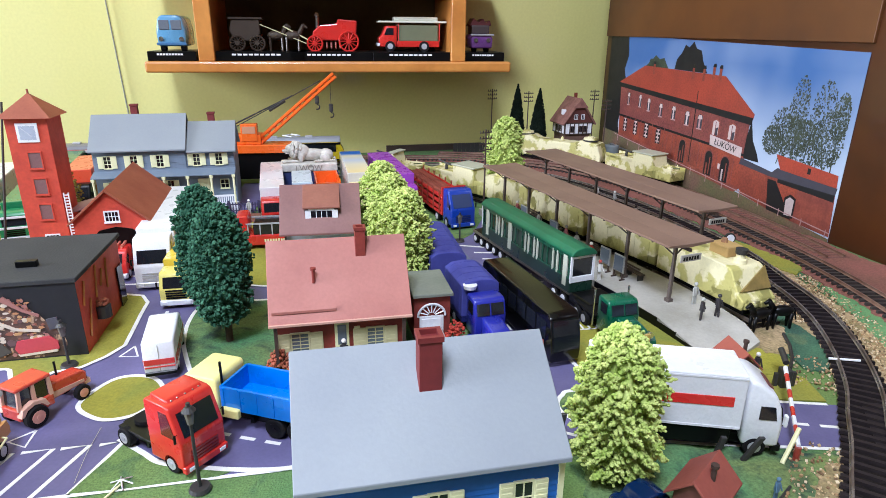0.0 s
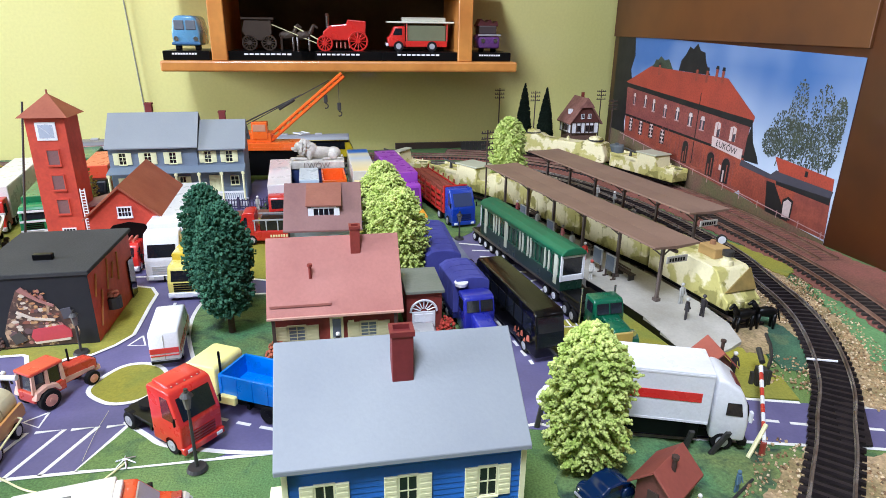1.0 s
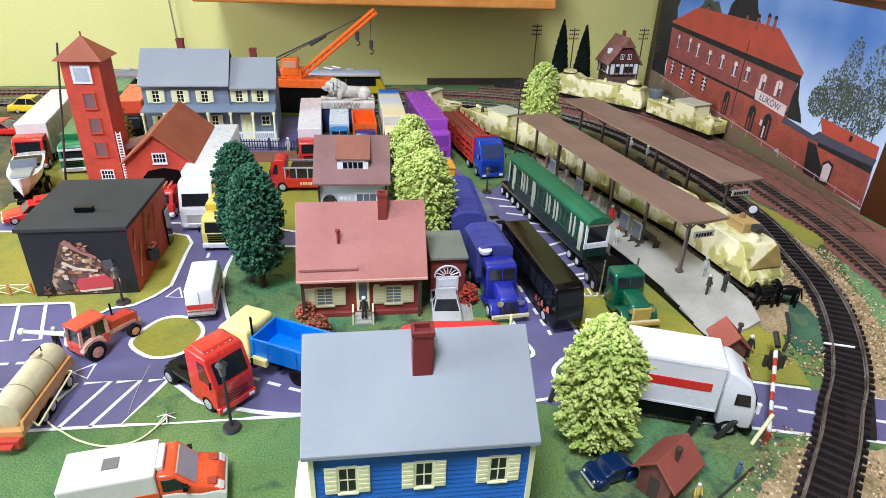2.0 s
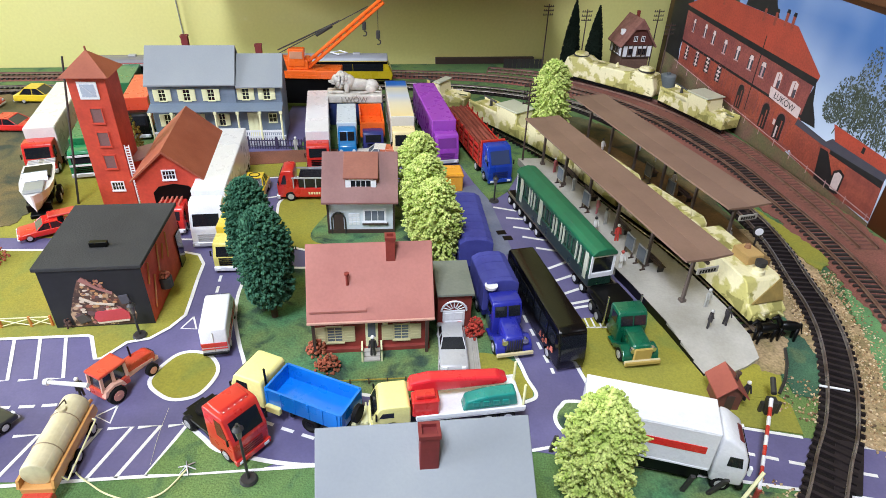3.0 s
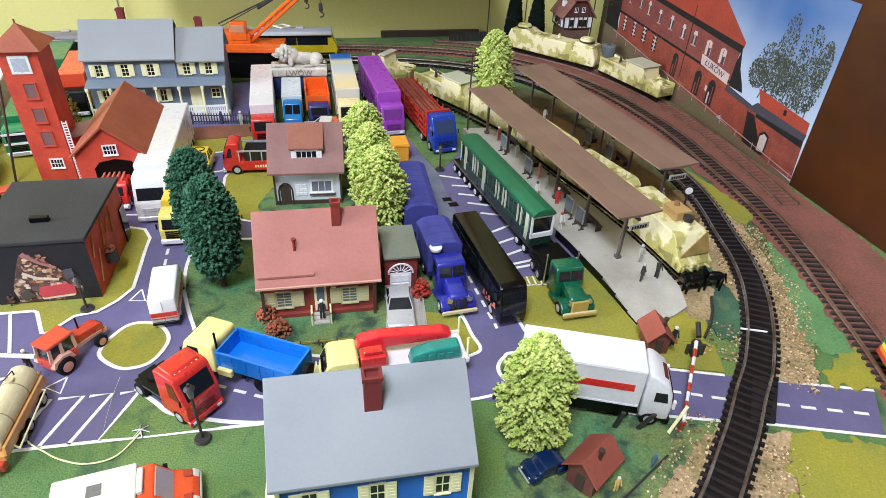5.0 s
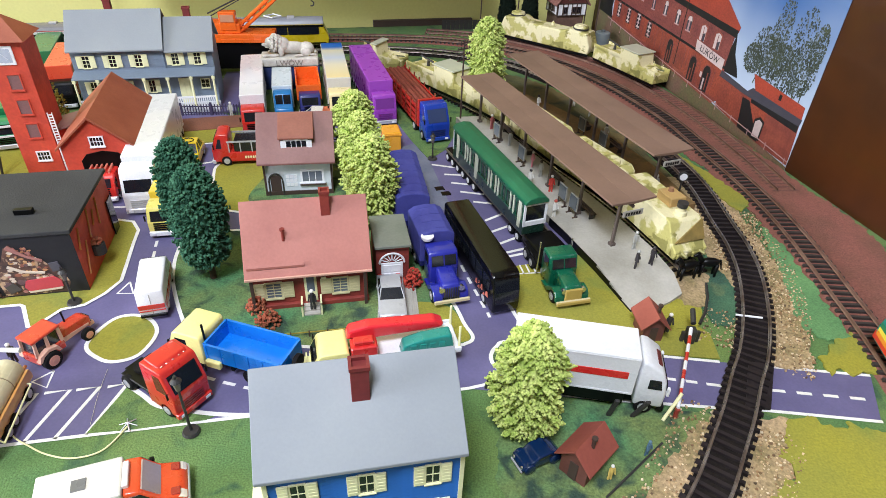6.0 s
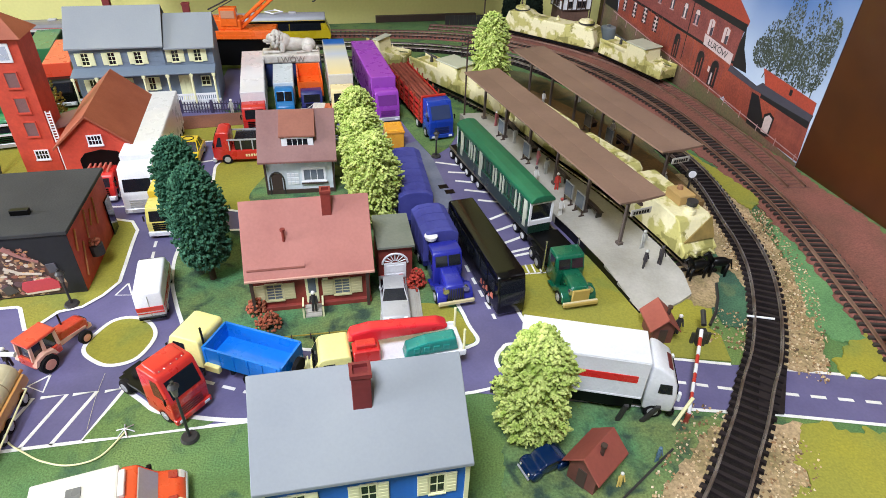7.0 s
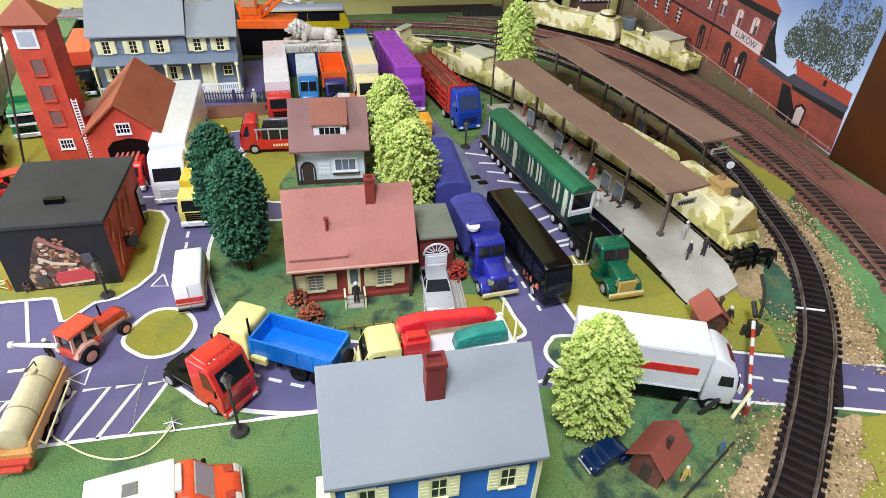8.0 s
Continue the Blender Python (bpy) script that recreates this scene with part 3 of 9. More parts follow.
INNER = [(-0.18, -0.085), (-0.07, -0.02), (0.03, 0.05), (0.11, 0.120), (0.168, 0.175), (0.1965, 0.210), (0.2165, 0.242), (0.230, 0.2645), (0.2435, 0.290), (0.257, 0.3135), (0.269, 0.341), (0.278, 0.367), (0.285, 0.3925), (0.2895, 0.417), (0.2915, 0.446),
         (0.2905, 0.475), (0.290, 0.524), (0.287, 0.554), (0.281, 0.585), (0.262, 0.65), (0.230, 0.73), (0.185, 0.81), (0.12, 0.875), (0.03, 0.905),
         (-0.08, 0.907), (-0.215, 0.888), (-0.36, 0.850), (-0.52, 0.806), (-0.66, 0.766), (-0.95, 0.686)]
OUTER = [(0.215, -0.15), (0.285, 0.0), (0.322, 0.12), (0.339, 0.22), (0.346, 0.30), (0.3485, 0.352), (0.3485, 0.382), (0.349, 0.422), (0.3485, 0.457), (0.345, 0.505), (0.335, 0.566), (0.318, 0.639), (0.300, 0.707), (0.262, 0.794), (0.221, 0.858), (0.173, 0.908),
         (0.10, 0.950), (0.02, 0.968), (-0.10, 0.962), (-0.25, 0.935), (-0.51, 0.867), (-0.66, 0.828), (-0.95, 0.75)]
SIDING = [(0.243, 0.402), (0.231, 0.435), (0.216, 0.472), (0.195, 0.515), (0.1675, 0.562), (0.1385, 0.615), (0.107, 0.672), (0.075, 0.713), (0.047, 0.744), (0.0, 0.79), (-0.06, 0.830), (-0.15, 0.848)]
THIRD = [(0.376, 0.545), (0.366, 0.615), (0.347, 0.70), (0.320, 0.784), (0.282, 0.861), (0.222, 0.931), (0.146, 0.984), (0.075, 1.010), (0.0, 1.016)]
sheet("lawn", [(0.188, 0.360), (0.222, 0.374), (0.238, 0.374), (0.235, 0.352), (0.226, 0.338), (0.195, 0.338)], 0.1, 1.25, M_LAWN, "olive grass round the small hut", "lawn", True, ragged=3.0)
sheet("gravel_patch", [(0.215, 0.410), (0.240, 0.414), (0.256, 0.401), (0.250, 0.385), (0.243, 0.366), (0.234, 0.362), (0.222, 0.374)], 0.1, 1.4, M_GRAVEL, "pale gravel before the platform end", "gravel", True, ragged=3.5)
# gravel and rust-coloured beds under the tracks
sheet("gravel_bed", [(0.272, 0.3065), (0.293, 0.3060), (0.306, 0.340), (0.315, 0.38), (0.317, 0.45), (0.31, 0.56), (0.262, 0.56), (0.255, 0.45),
                     (0.268, 0.41), (0.270, 0.385), (0.258, 0.338), (0.250, 0.3095)], 0.1, 1.2, M_GRAVEL, "tan gravel bed under the curved track", "gravel", ragged=4.0)
sheet("gravel_bed", [(0.262, 0.2625), (0.238, 0.215), (0.19, 0.165), (0.148, 0.185), (0.170, 0.218), (0.190, 0.240), (0.204, 0.256), (0.214, 0.2630)], 0.1, 1.2, M_GRAVEL, "tan gravel bed under the curved track", "gravel", ragged=4.0)
sheet("rust_bed", [(0.372, 0.34), (0.420, 0.45), (0.398, 0.56), (0.374, 0.65), (0.340, 0.76), (0.29, 0.86), (0.22, 0.965), (0.15, 1.005), (0.10, 1.0), (0.115, 0.93), (0.17, 0.87), (0.22, 0.80), (0.27, 0.70),
                   (0.305, 0.60), (0.325, 0.52), (0.332, 0.44), (0.330, 0.34)], 0.1, 1.0, M_RUST, "rust-coloured ballast under the outer tracks", "gravel", True, ragged=4.5)
sheet("lawn", [(0.288, 0.616), (0.309, 0.574), (0.328, 0.532), (0.327, 0.512), (0.313, 0.504), (0.301, 0.55)], 0.3, 1.8, M_LAWN, "narrow olive grass strip between two tracks", "lawn", True, ragged=3.0)
sheet("gravel_patch", [(0.258, 0.545), (0.280, 0.535), (0.279, 0.470), (0.272, 0.445), (0.254, 0.432), (0.246, 0.460)], 0.3, 1.5, M_GRAVEL, "tan gravel round the end of the platform track", "gravel", True, ragged=4.0)
sheet("lawn", [(0.325, 0.482), (0.331, 0.451), (0.334, 0.386), (0.331, 0.335), (0.306, 0.345), (0.313, 0.397), (0.320, 0.442)], 0.3, 1.6, M_MINT, "mint green grass strip between two tracks", "lawn", True, ragged=4.0)
sheet("lawn", [(0.30, 0.31), (0.34, 0.345), (0.37, 0.33), (0.37, 0.307), (0.32, 0.3045)], 0.3, 1.7, M_LAWN, "olive grass beside the road", "lawn", True, ragged=5.0)
sheet("lawn", [(0.262, 0.262), (0.31, 0.258), (0.40, 0.255), (0.40, 0.17), (0.24, 0.19), (0.245, 0.23)], 0.3, 1.7, M_LAWN, "olive grass beside the road", "lawn", True, ragged=5.0)
L_INNER = rail_track("inner_track", INNER, 2.0, "curved model railway track with dark sleepers", True, 6.8, M_BED, 25, lambda x, y: x > 0.1 and y < 0.62)
L_OUTER = rail_track("outer_track", OUTER, 2.0, "outer model railway track with dark sleepers on rust-coloured ballast", True, 6.8, M_RUST, 29, lambda x, y: x > 0.2 and 0.3 < y < 0.7, M_RUSTSLEEPER)
L_SIDING = rail_track("platform_track", SIDING, 1.5, "model railway track at the platforms", False)
L_THIRD = rail_track("rusty_siding", THIRD, -0.8, "rusty half-buried siding track", False, wood=M_RUSTWOOD)
# loose stones along the inner track
rng = random.Random(5)
stone_v, stone_f = [], []
for p, d in resample(L_INNER, 0.9):
    x, y = p.x / 1000, p.y / 1000
    if not (x > 0.14 and y < 0.50) or 0.263 < y < 0.312:
        continue
    s = Vector((-d.y, d.x, 0))
    for k in range(9):
        side = rng.choice((-1, -1, 1))
        near = y < 0.262 or 0.312 < y < 0.352
        if side > 0 and y < 0.405 and not near:
            side = -1
        reach = 38 if side < 0 else (34 if near else 20)
        q = p + s * side * (12 + (reach - 12) * rng.random() ** (1.0 if side < 0 else 1.5)) + d * rng.uniform(-2, 2)
        r = rng.uniform(0.3, 0.95)
        q3 = Euler((rng.random() * 3, rng.random() * 3, rng.random() * 3)).to_matrix()
        n0 = len(stone_v)
        for sx, sy, sz in [(a, b, c) for a in (-1, 1) for b in (-1, 1) for c in (-1, 1)]:
            w = q3 @ Vector((sx * r * rng.uniform(0.5, 0.85), sy * r * rng.uniform(0.5, 0.85), sz * r * 0.6))
            stone_v.append(((q.x + w.x) * MM, (q.y + w.y) * MM, (1.1 + r * 0.3 + w.z) * MM))
        stone_f += [tuple(n0 + u for u in f) for f in ((0, 1, 3, 2), (4, 6, 7, 5), (0, 4, 5, 1), (2, 3, 7, 6), (0, 2, 6, 4), (1, 5, 7, 3))]
me = bpy.data.meshes.new("ballast_stones")
me.from_pydata(stone_v, [], stone_f)
me.materials.append(M_STONE)
tagged(new("ballast_stones", me), "loose tan ballast stones beside the curved track", "gravel", "", "stuff")
# white conductor strip across the inner track
bm = BM()
rod(bm, (258, 351, 5.4), (276, 349, 5.4), 0.8, 6)
tagged(part("track_wire", bm, M_WHITE), "short white wire lying across the rails", "wire")

bm = BM()
box(bm, -140, 25, -9, -2.5, 0, 10, 0.4, 1)
ob = part("low_wall", bm, M_DARKBROWN)
ob.matrix_basis = pose(0.049, 1.075, 0, 0, 0, WALL_A)
tagged(ob, "low dark brown board along the foot of the wall", "board", "", "structure")

# crossing boards are flush with the road; dark infill between the rails
sheet("crossing_boards", [(0.236, 0.2695), (0.251, 0.269), (0.268, 0.3065), (0.252, 0.308)], 1.2, 2.6, M_SLEEPER, "dark boards between the rails at the level crossing", "crossing")
# ---- buildings ----
_win = {}


def window(parent, x, y, z, w, h, rz=0, frame_mat=None, shutter=None, cols=2, rows=2, pane_mat=None, name="window"):
    """A small window with frame, glazing bars, pane and shutters on a wall that faces -y before the turn rz."""
    frame_mat, pane_mat = frame_mat or M_IVORY, pane_mat or M_GLASS
    key = (w, h, frame_mat.name, cols, rows, pane_mat.name)
    if key not in _win:
        bm = BM()
        t = max(0.5, w * 0.11)
        box(bm, -w / 2 - t, w / 2 + t, -0.7, 0.3, -t, 0)
        box(bm, -w / 2 - t, w / 2 + t, -0.7, 0.3, h, h + t)
        for sx in (-w / 2 - t, w / 2):
            box(bm, sx, sx + t, -0.7, 0.3, 0, h)
        box(bm, -w / 2 - t * 1.4, w / 2 + t * 1.4, -1.3, 0.2, -t * 1.6, -t * 0.6)
        bmesh.ops.remove_doubles(bm, verts=bm.verts, dist=0.001)
        me = mesh_of("window", bm, frame_mat)
        bars = []
        for k in range(1, cols):
            bm = BM()
            box(bm, -w / 2 + w * k / cols - 0.25, -w / 2 + w * k / cols + 0.25, -0.5, 0.2, 0, h)
            bars.append(mesh_of("glazing_bar", bm, frame_mat))
        for k in range(1, rows):
            bm = BM()
            box(bm, -w / 2, w / 2, -0.45, 0.2, h * k / rows - 0.25, h * k / rows + 0.25)
            bars.append(mesh_of("glazing_bar", bm, frame_mat))
        bm = BM()
        box(bm, -w / 2, w / 2, -0.25, 0.2, 0, h)
        pn = mesh_of("pane", bm, pane_mat)
        _win[key] = (me, pn, bars)
    me, pn, bars = _win[key]
    wn_ = shared(name, me, parent, x, y, z, 0, 0, rz)
    shared("pane", pn, wn_)
    for gb in bars:
        shared("glazing_bar", gb, wn_)
    if shutter:
        sk = ("shutter", w, h, shutter.name)
        if sk not in _win:
            bm = BM()
            box(bm, -w * 0.4, w * 0.4, -0.9, 0.1, -0.6, h + 0.6, 0.15, 1)
            for k in range(5):
                box(bm, -w * 0.32, w * 0.32, -1.05, -0.8, h * (k + 0.25) / 5.2, h * (k + 0.8) / 5.2)
            _win[sk] = mesh_of("shutter", bm, shutter)
        t = max(0.5, w * 0.11)
        for s in (-1, 1):
            shared("shutter", _win[sk], wn_, s * (w / 2 + t + w * 0.41), 0, 0)
    return wn_


def gable_body(parent, L, D, H, R, material, over=0.0, name="wall"):
    bm = BM()
    prism(bm, [(-D / 2, 0), (D / 2, 0), (D / 2, H), (0, R), (-D / 2, H)], -L / 2, L / 2, 0.0, "x")
    return part(name, bm, material, parent)


def gable_roof(parent, L, half, eave, ridge, material, thick=2.0, label="", x=0.0):
    """Two sloping slabs that meet in a ridge along x."""
    for s in (-1, 1):
        bm = BM()
        prism(bm, [(0, ridge), (s * half, eave), (s * half, eave - thick), (0, ridge - thick * 1.3)], x - L / 2, x + L / 2, 0.25, "x", 1)
        part("roof", bm, material, parent, label)


def chimney(parent, x, y, z0, z1, w, material, d=None):
    d = d or w
    bm = BM()
    box(bm, x - w / 2, x + w / 2, y - d / 2, y + d / 2, z0, z1, 0.2, 1)
    ch = part("chimney", bm, material, parent)
    bm = BM()
    for a, b, c, e in ((-w / 2 - 0.5, w / 2 + 0.5, -d / 2 - 0.5, -d / 2 + 0.9), (-w / 2 - 0.5, w / 2 + 0.5, d / 2 - 0.9, d / 2 + 0.5),
                       (-w / 2 - 0.5, -w / 2 + 0.9, -d / 2 + 0.9, d / 2 - 0.9), (w / 2 - 0.9, w / 2 + 0.5, -d / 2 + 0.9, d / 2 - 0.9)):
        box(bm, x + a, x + b, y + c, y + e, z1, z1 + 2.0)
    part("chimney_cap", bm, material, ch)
    return ch


def laps(parent, L, y, z0, z1, gap, material, rz=0, x=0.0):
    """Overlapping boards along a wall, each a piece of its own."""
    bm = BM()
    prism(bm, [(0.0, 0.0), (-0.55, 0.0), (-0.1, gap), (0.0, gap)], -L / 2, L / 2, 0, "x")
    me = mesh_of("board", bm, material)
    z = z0
    while z + gap <= z1 + 0.01:
        ob = shared("board", me, parent, x if rz == 0 else y, y if rz == 0 else x, z, 0, 0, rz)
        z += gap


# near blue house with the grey-blue roof
house = thing("house", 0.0145, 0.2105, 0.0, 13.0, "blue model house with ivory shutters and plain grey-blue roof", "house")
bm = BM()
prism(bm, [(-31, 0), (20, 0), (20, 60), (0, 85), (-31, 61)], -43.5, 43.5, 0.0, "x")
part("wall", bm, M_BLUEWALL, house)
for y_, low_ in ((-36.8, 59.3), (25, 57.5)):
    bm = BM()
    prism(bm, [(0, 89), (y_, low_), (y_, low_ - 2.0), (0, 86.4)], -46.5, 44.8, 0.25, "x", 1)
    part("roof", bm, M_BLUEROOF, house)
laps(house, 87, -31.0, 2, 52, 2.5, M_BLUEWALL)
for k, x in enumerate((-30, 0, 30)):
    window(house, x, -31.6, 35, 6.2, 12.5, 0, M_IVORY, M_IVORY, 2, 2)
    window(house, x, -31.6, 8, 6.2, 12.5, 0, M_IVORY, M_IVORY, 2, 2)
for y in (-18, 8):
    window(house, 43.6, y, 32, 7.5, 14, 90, M_IVORY, M_IVORY, 2, 3)
    window(house, 43.6, y, 6, 7.5, 14, 90, M_IVORY, M_IVORY, 2, 3)
    window(house, -43.6, y, 32, 7.5, 14, -90, M_IVORY, M_IVORY, 2, 3)
bm = BM()
box(bm, -51, -43.5, -33, -12, 0, 33, 0.3, 1)
part("side_porch", bm, M_IVORY, house, "ivory side porch")
chimney(house, 0.5, -11.5, 72, 95.5, 8.0, M_CHIMNEY, 7.0)
for sx in (-43.6, 43.6):
    bm = BM()
    box(bm, sx - 1.0, sx + 1.0, -32.2, -30.4, 0, 54)
    part("corner_board", bm, M_IVORY, house)

# red-roofed house with garage
house = thing("house", -0.046, 0.3705, 0.0009, 13.0, "brick model house with a broad pink-red roof and veranda", "house")
gable_body(house, 78, 50, 30, 62, M_BRICKDARK)
gable_roof(house, 84, 32, 31, 72, M_PINKROOF, 1.8)
bm = BM()
box(bm, -42, 42, -33.0, -31.4, 29.6, 31.2, 0.2, 1)
part("fascia", bm, mat("pale_pink_fascia", (206, 158, 140), 0.6, 0.06), house)
bm = BM()
prism(bm, [(-29.0, 36.2), (-27.6, 37.9), (-27.6, 39.4), (-29.0, 37.7)], -40, -3, 0, "x")
part("snow_guard", bm, M_PINKROOF, house)
for x in (-25, 20):
    window(house, x, -25.2, 9, 9.5, 12, 0, M_BEIGE, M_BEIGE, 2, 5, M_GREYGLASS)
bm = BM()
box(bm, -4.5, 4.0, -25.9, -24.8, 3, 27, 0.2, 1)
part("door", bm, M_IVORY, house, "grey-ivory front door")
bm = BM()
box(bm, -2.8, 2.4, -26.2, -25.5, 12, 25)
part("door_pane", bm, M_GREYGLASS, house)
bm = BM()
box(bm, 7.2, 10.8, -25.8, -25.0, 18, 23)
part("lantern", bm, M_IVORY, house)
bm = BM()
box(bm, -39.5, 39.5, -27.5, -24.6, 0, 3.4, 0.2, 1)
part("plinth", bm, M_BRICKDARK, house)
for x in (-38.5, 37.0):
    bm = BM()
    box(bm, x - 1.0, x + 1.0, -31, -29, 0, 29)
    part("post", bm, M_DARKBROWN, house)
for k in range(3):
    bm = BM()
    box(bm, -6, 5, -27.5 - 3.4 * (k + 1), -27.5 - 3.4 * k, 0, 3.2 - k, 0.1, 1)
    part("step", bm, M_CONCRETE, house)
for x in (-7.0, 6.0):
    bm = BM()
    box(bm, x - 0.6, x + 0.6, -38, -27, 8.0, 9.4)
    box(bm, x - 0.6, x + 0.6, -38, -36.8, 0, 9.4)
    part("handrail", bm, M_IVORY, house)
chimney(house, 14.0, -5.0, 60, 78, 6.2, M_BRICKDARK)
bm = BM()
rod(bm, (-15, -17, 50), (-15, -17, 58), 1.0, 10)
rod(bm, (-15, -17, 58), (-15, -17, 59.5), 1.7, 10)
part("vent_pipe", bm, M_BRICKDARK, house)
garage = thing("garage", 0.0085, 0.394, 0.0009, 13.0, "brick garage with flat grey-green roof and white arched door", "garage")
bm = BM()
box(bm, -11.5, 12.5, -18, 20, 0, 31)
part("wall", bm, M_BRICKDARK, garage)
bm = BM()
box(bm, -12.5, 14, -21, 21.5, 31, 33.2, 0.3, 1)
part("roof", bm, mat("grey_green_roof", (128, 132, 120), 0.7, 0.08, 500.0, 0.2, second=(112, 118, 106), blotch=40.0), garage)
gd = BM()
box(gd, -8.0, 8.0, -19.0, -17.8, 0, 17, 0.2, 1)
gdoor = part("door", gd, M_WHITE, garage, "white panelled garage door")
for r in range(2):
    for k in range(2):
        bm = BM()
        box(bm, -6.6 + 7 * k, -0.6 + 7 * k, -19.5, -18.8, 2 + 7.4 * r, 8 + 7.4 * r, 0.2, 1)
        part("panel", bm, M_WHITE, gdoor)
bm = BM()
for k in range(13):
    a, b = math.pi * k / 13, math.pi * (k + 1) / 13
    rod(bm, (9 * math.cos(a), -19, 17 + 8.6 * math.sin(a)), (9 * math.cos(b), -19, 17 + 8.6 * math.sin(b)), 0.8, 5)
for k in range(1, 8):
    a = math.pi * k / 8
    rod(bm, (2.5 * math.cos(a), -19, 17 + 2.5 * math.sin(a)), (9 * math.cos(a), -19, 17 + 8.6 * math.sin(a)), 0.4, 4)
part("fanlight", bm, M_WHITE, garage)
sheet("driveway", [(0.003, 0.374), (0.028, 0.380), (0.037, 0.318), (0.010, 0.312)], 0.6, 1.3, M_CONCRETE, "grey concrete driveway before the garage", "driveway")
for a, b in (((0.0035, 0.374), (0.0085, 0.322)), ((0.026, 0.376), (0.033, 0.330)), ((0.0285, 0.377), (0.036, 0.330))):
    ribbon("kerb", [a, b], 1.1, 1.0, M_CONCRETE, bpy.data.objects["driveway"], False, 1.6)

# small house with dormer
house = thing("house", -0.087, 0.519, 0.0009, 10.5, "small white model house with brownish-pink roof and wide dormer", "house")
gable_body(house, 58, 48, 33, 58, mat("pale_blue_white_wall", (214, 222, 228), 0.6, 0.05, 400.0, 0.15))
gable_roof(house, 66, 33.5, 36, 69, M_PINKDARK, 1.8)
bm = BM()
prism(bm, [(-1, 69), (-25, 55.5), (-25, 54.0), (-1, 60)], -14, 16, 0.2, "x", 1)
part("dormer_roof", bm, mat("dormer_tile", (146, 92, 76), 0.6, 0.08, 500.0, 0.15, second=(134, 82, 68), blotch=40.0), house, "brownish dormer roof")
bm = BM()
box(bm, -12.5, 14.5, -22.5, -6, 40, 55.0)
part("dormer_wall", bm, M_DARKBROWN, house)
window(house, 1, -22.8, 45.5, 17, 6.5, 0, M_WHITE, None, 4, 1)
for x in (-10.6, 12.6):
    bm = BM()
    box(bm, x - 1.6, x + 1.6, -23.6, -22.6, 44, 52.5)
    part("shutter", bm, M_WHITE, house)
window(house, 12, -24.2, 13, 17, 10, 0, M_WHITE, None, 3, 1, M_GREYGLASS)
bm = BM()
box(bm, 1, 24, -26.2, -24.0, 9.4, 11, 0.2, 1)
part("flower_box", bm, M_DARKBROWN, house)
bm = BM()
for k in range(10):
    a, b = math.pi * k / 10, math.pi * (k + 1) / 10
    rod(bm, (-20 + 6 * math.cos(a), -25.0, 14 + 8 * math.sin(a)), (-20 + 6 * math.cos(b), -25.0, 14 + 8 * math.sin(b)), 0.7, 5)
for x in (-26, -14):
    rod(bm, (x, -25.0, 0), (x, -25.0, 14), 0.7, 5)
part("porch_arch", bm, M_BLACKMETAL, house)
bm = BM()
box(bm, -24.5, -15.5, -24.6, -23.8, 0, 20)
part("door", bm, M_DARKBROWN, house)
bm = BM()
for r in range(3):
    for k in range(3):
        box(bm, -11 + 3.4 * k, -8.2 + 3.4 * k, -24.7, -23.8, 9 + 4 * r, 12.0 + 4 * r)
part_each("trellis_panel", bm, M_WHITE, house)
bm = BM()
box(bm, -29.5, 29.5, -25.0, -23.8, 0, 4)
part("plinth", bm, M_DARKBROWN, house)
for x in (-29, 29):
    bm = BM()
    box(bm, x - 0.8, x + 0.8, -25.2, -23.6, 0, 34)
    part("downpipe", bm, M_DARKBROWN, house)

# black-roofed building with the mural
hall = thing("workshop", -0.2425, 0.383, 0.0009, 13.5, "brick workshop with black felt roof and a mural", "building")
bm = BM()
prism(bm, [(-33, -42), (33, -42), (35, 42), (-37, 42)], 0, 48.5, 0, "z")
part("wall", bm, M_BRICK, hall)
bm = BM()
prism(bm, [(-35.5, -44), (34.5, -44), (37, 44), (-38.5, 44)], 48.5, 51.5, 0.4, "z", 1)
part("roof", bm, M_FELT, hall)
bm = BM()
box(bm, 3 - 9, 3 + 3, -20, -16, 51.5, 55.5, 0.3, 1)
part("vent", bm, M_BLACK, hall)
bm = BM()
box(bm, -33.2, 33.2, -42.8, -42.05, 0, 48.5)
mural = part("mural", bm, mat("black_mural_print", (34, 34, 38), 0.6, 0.12, 300.0, 0.1), hall, "black poster with a colourful scene of machines and a red car")
bm = BM()
prism(bm, [(-20, 1), (-21, 12), (-15, 28), (-9, 41), (-3, 39), (4, 33), (11, 29), (14, 24), (20, 20), (23, 9), (20, 1)], -42.9, -42.7)
part("patch", bm, mottle(mat("warm_mural_print", (112, 80, 66), 0.6, 0.3, 260.0, 0.0, second=(62, 48, 46), blotch=120.0, mix=0.5), (190, 158, 126), 170.0, 0.55, 0.06), mural)
rng = random.Random(11)
pal = [paint(196, 140, 96, 0.6, 0.0), paint(150, 92, 74, 0.6, 0.0), paint(206, 160, 110, 0.6, 0.0), paint(110, 84, 84, 0.6, 0.0), paint(176, 120, 110, 0.6, 0.0), paint(222, 206, 186, 0.6, 0.0)]
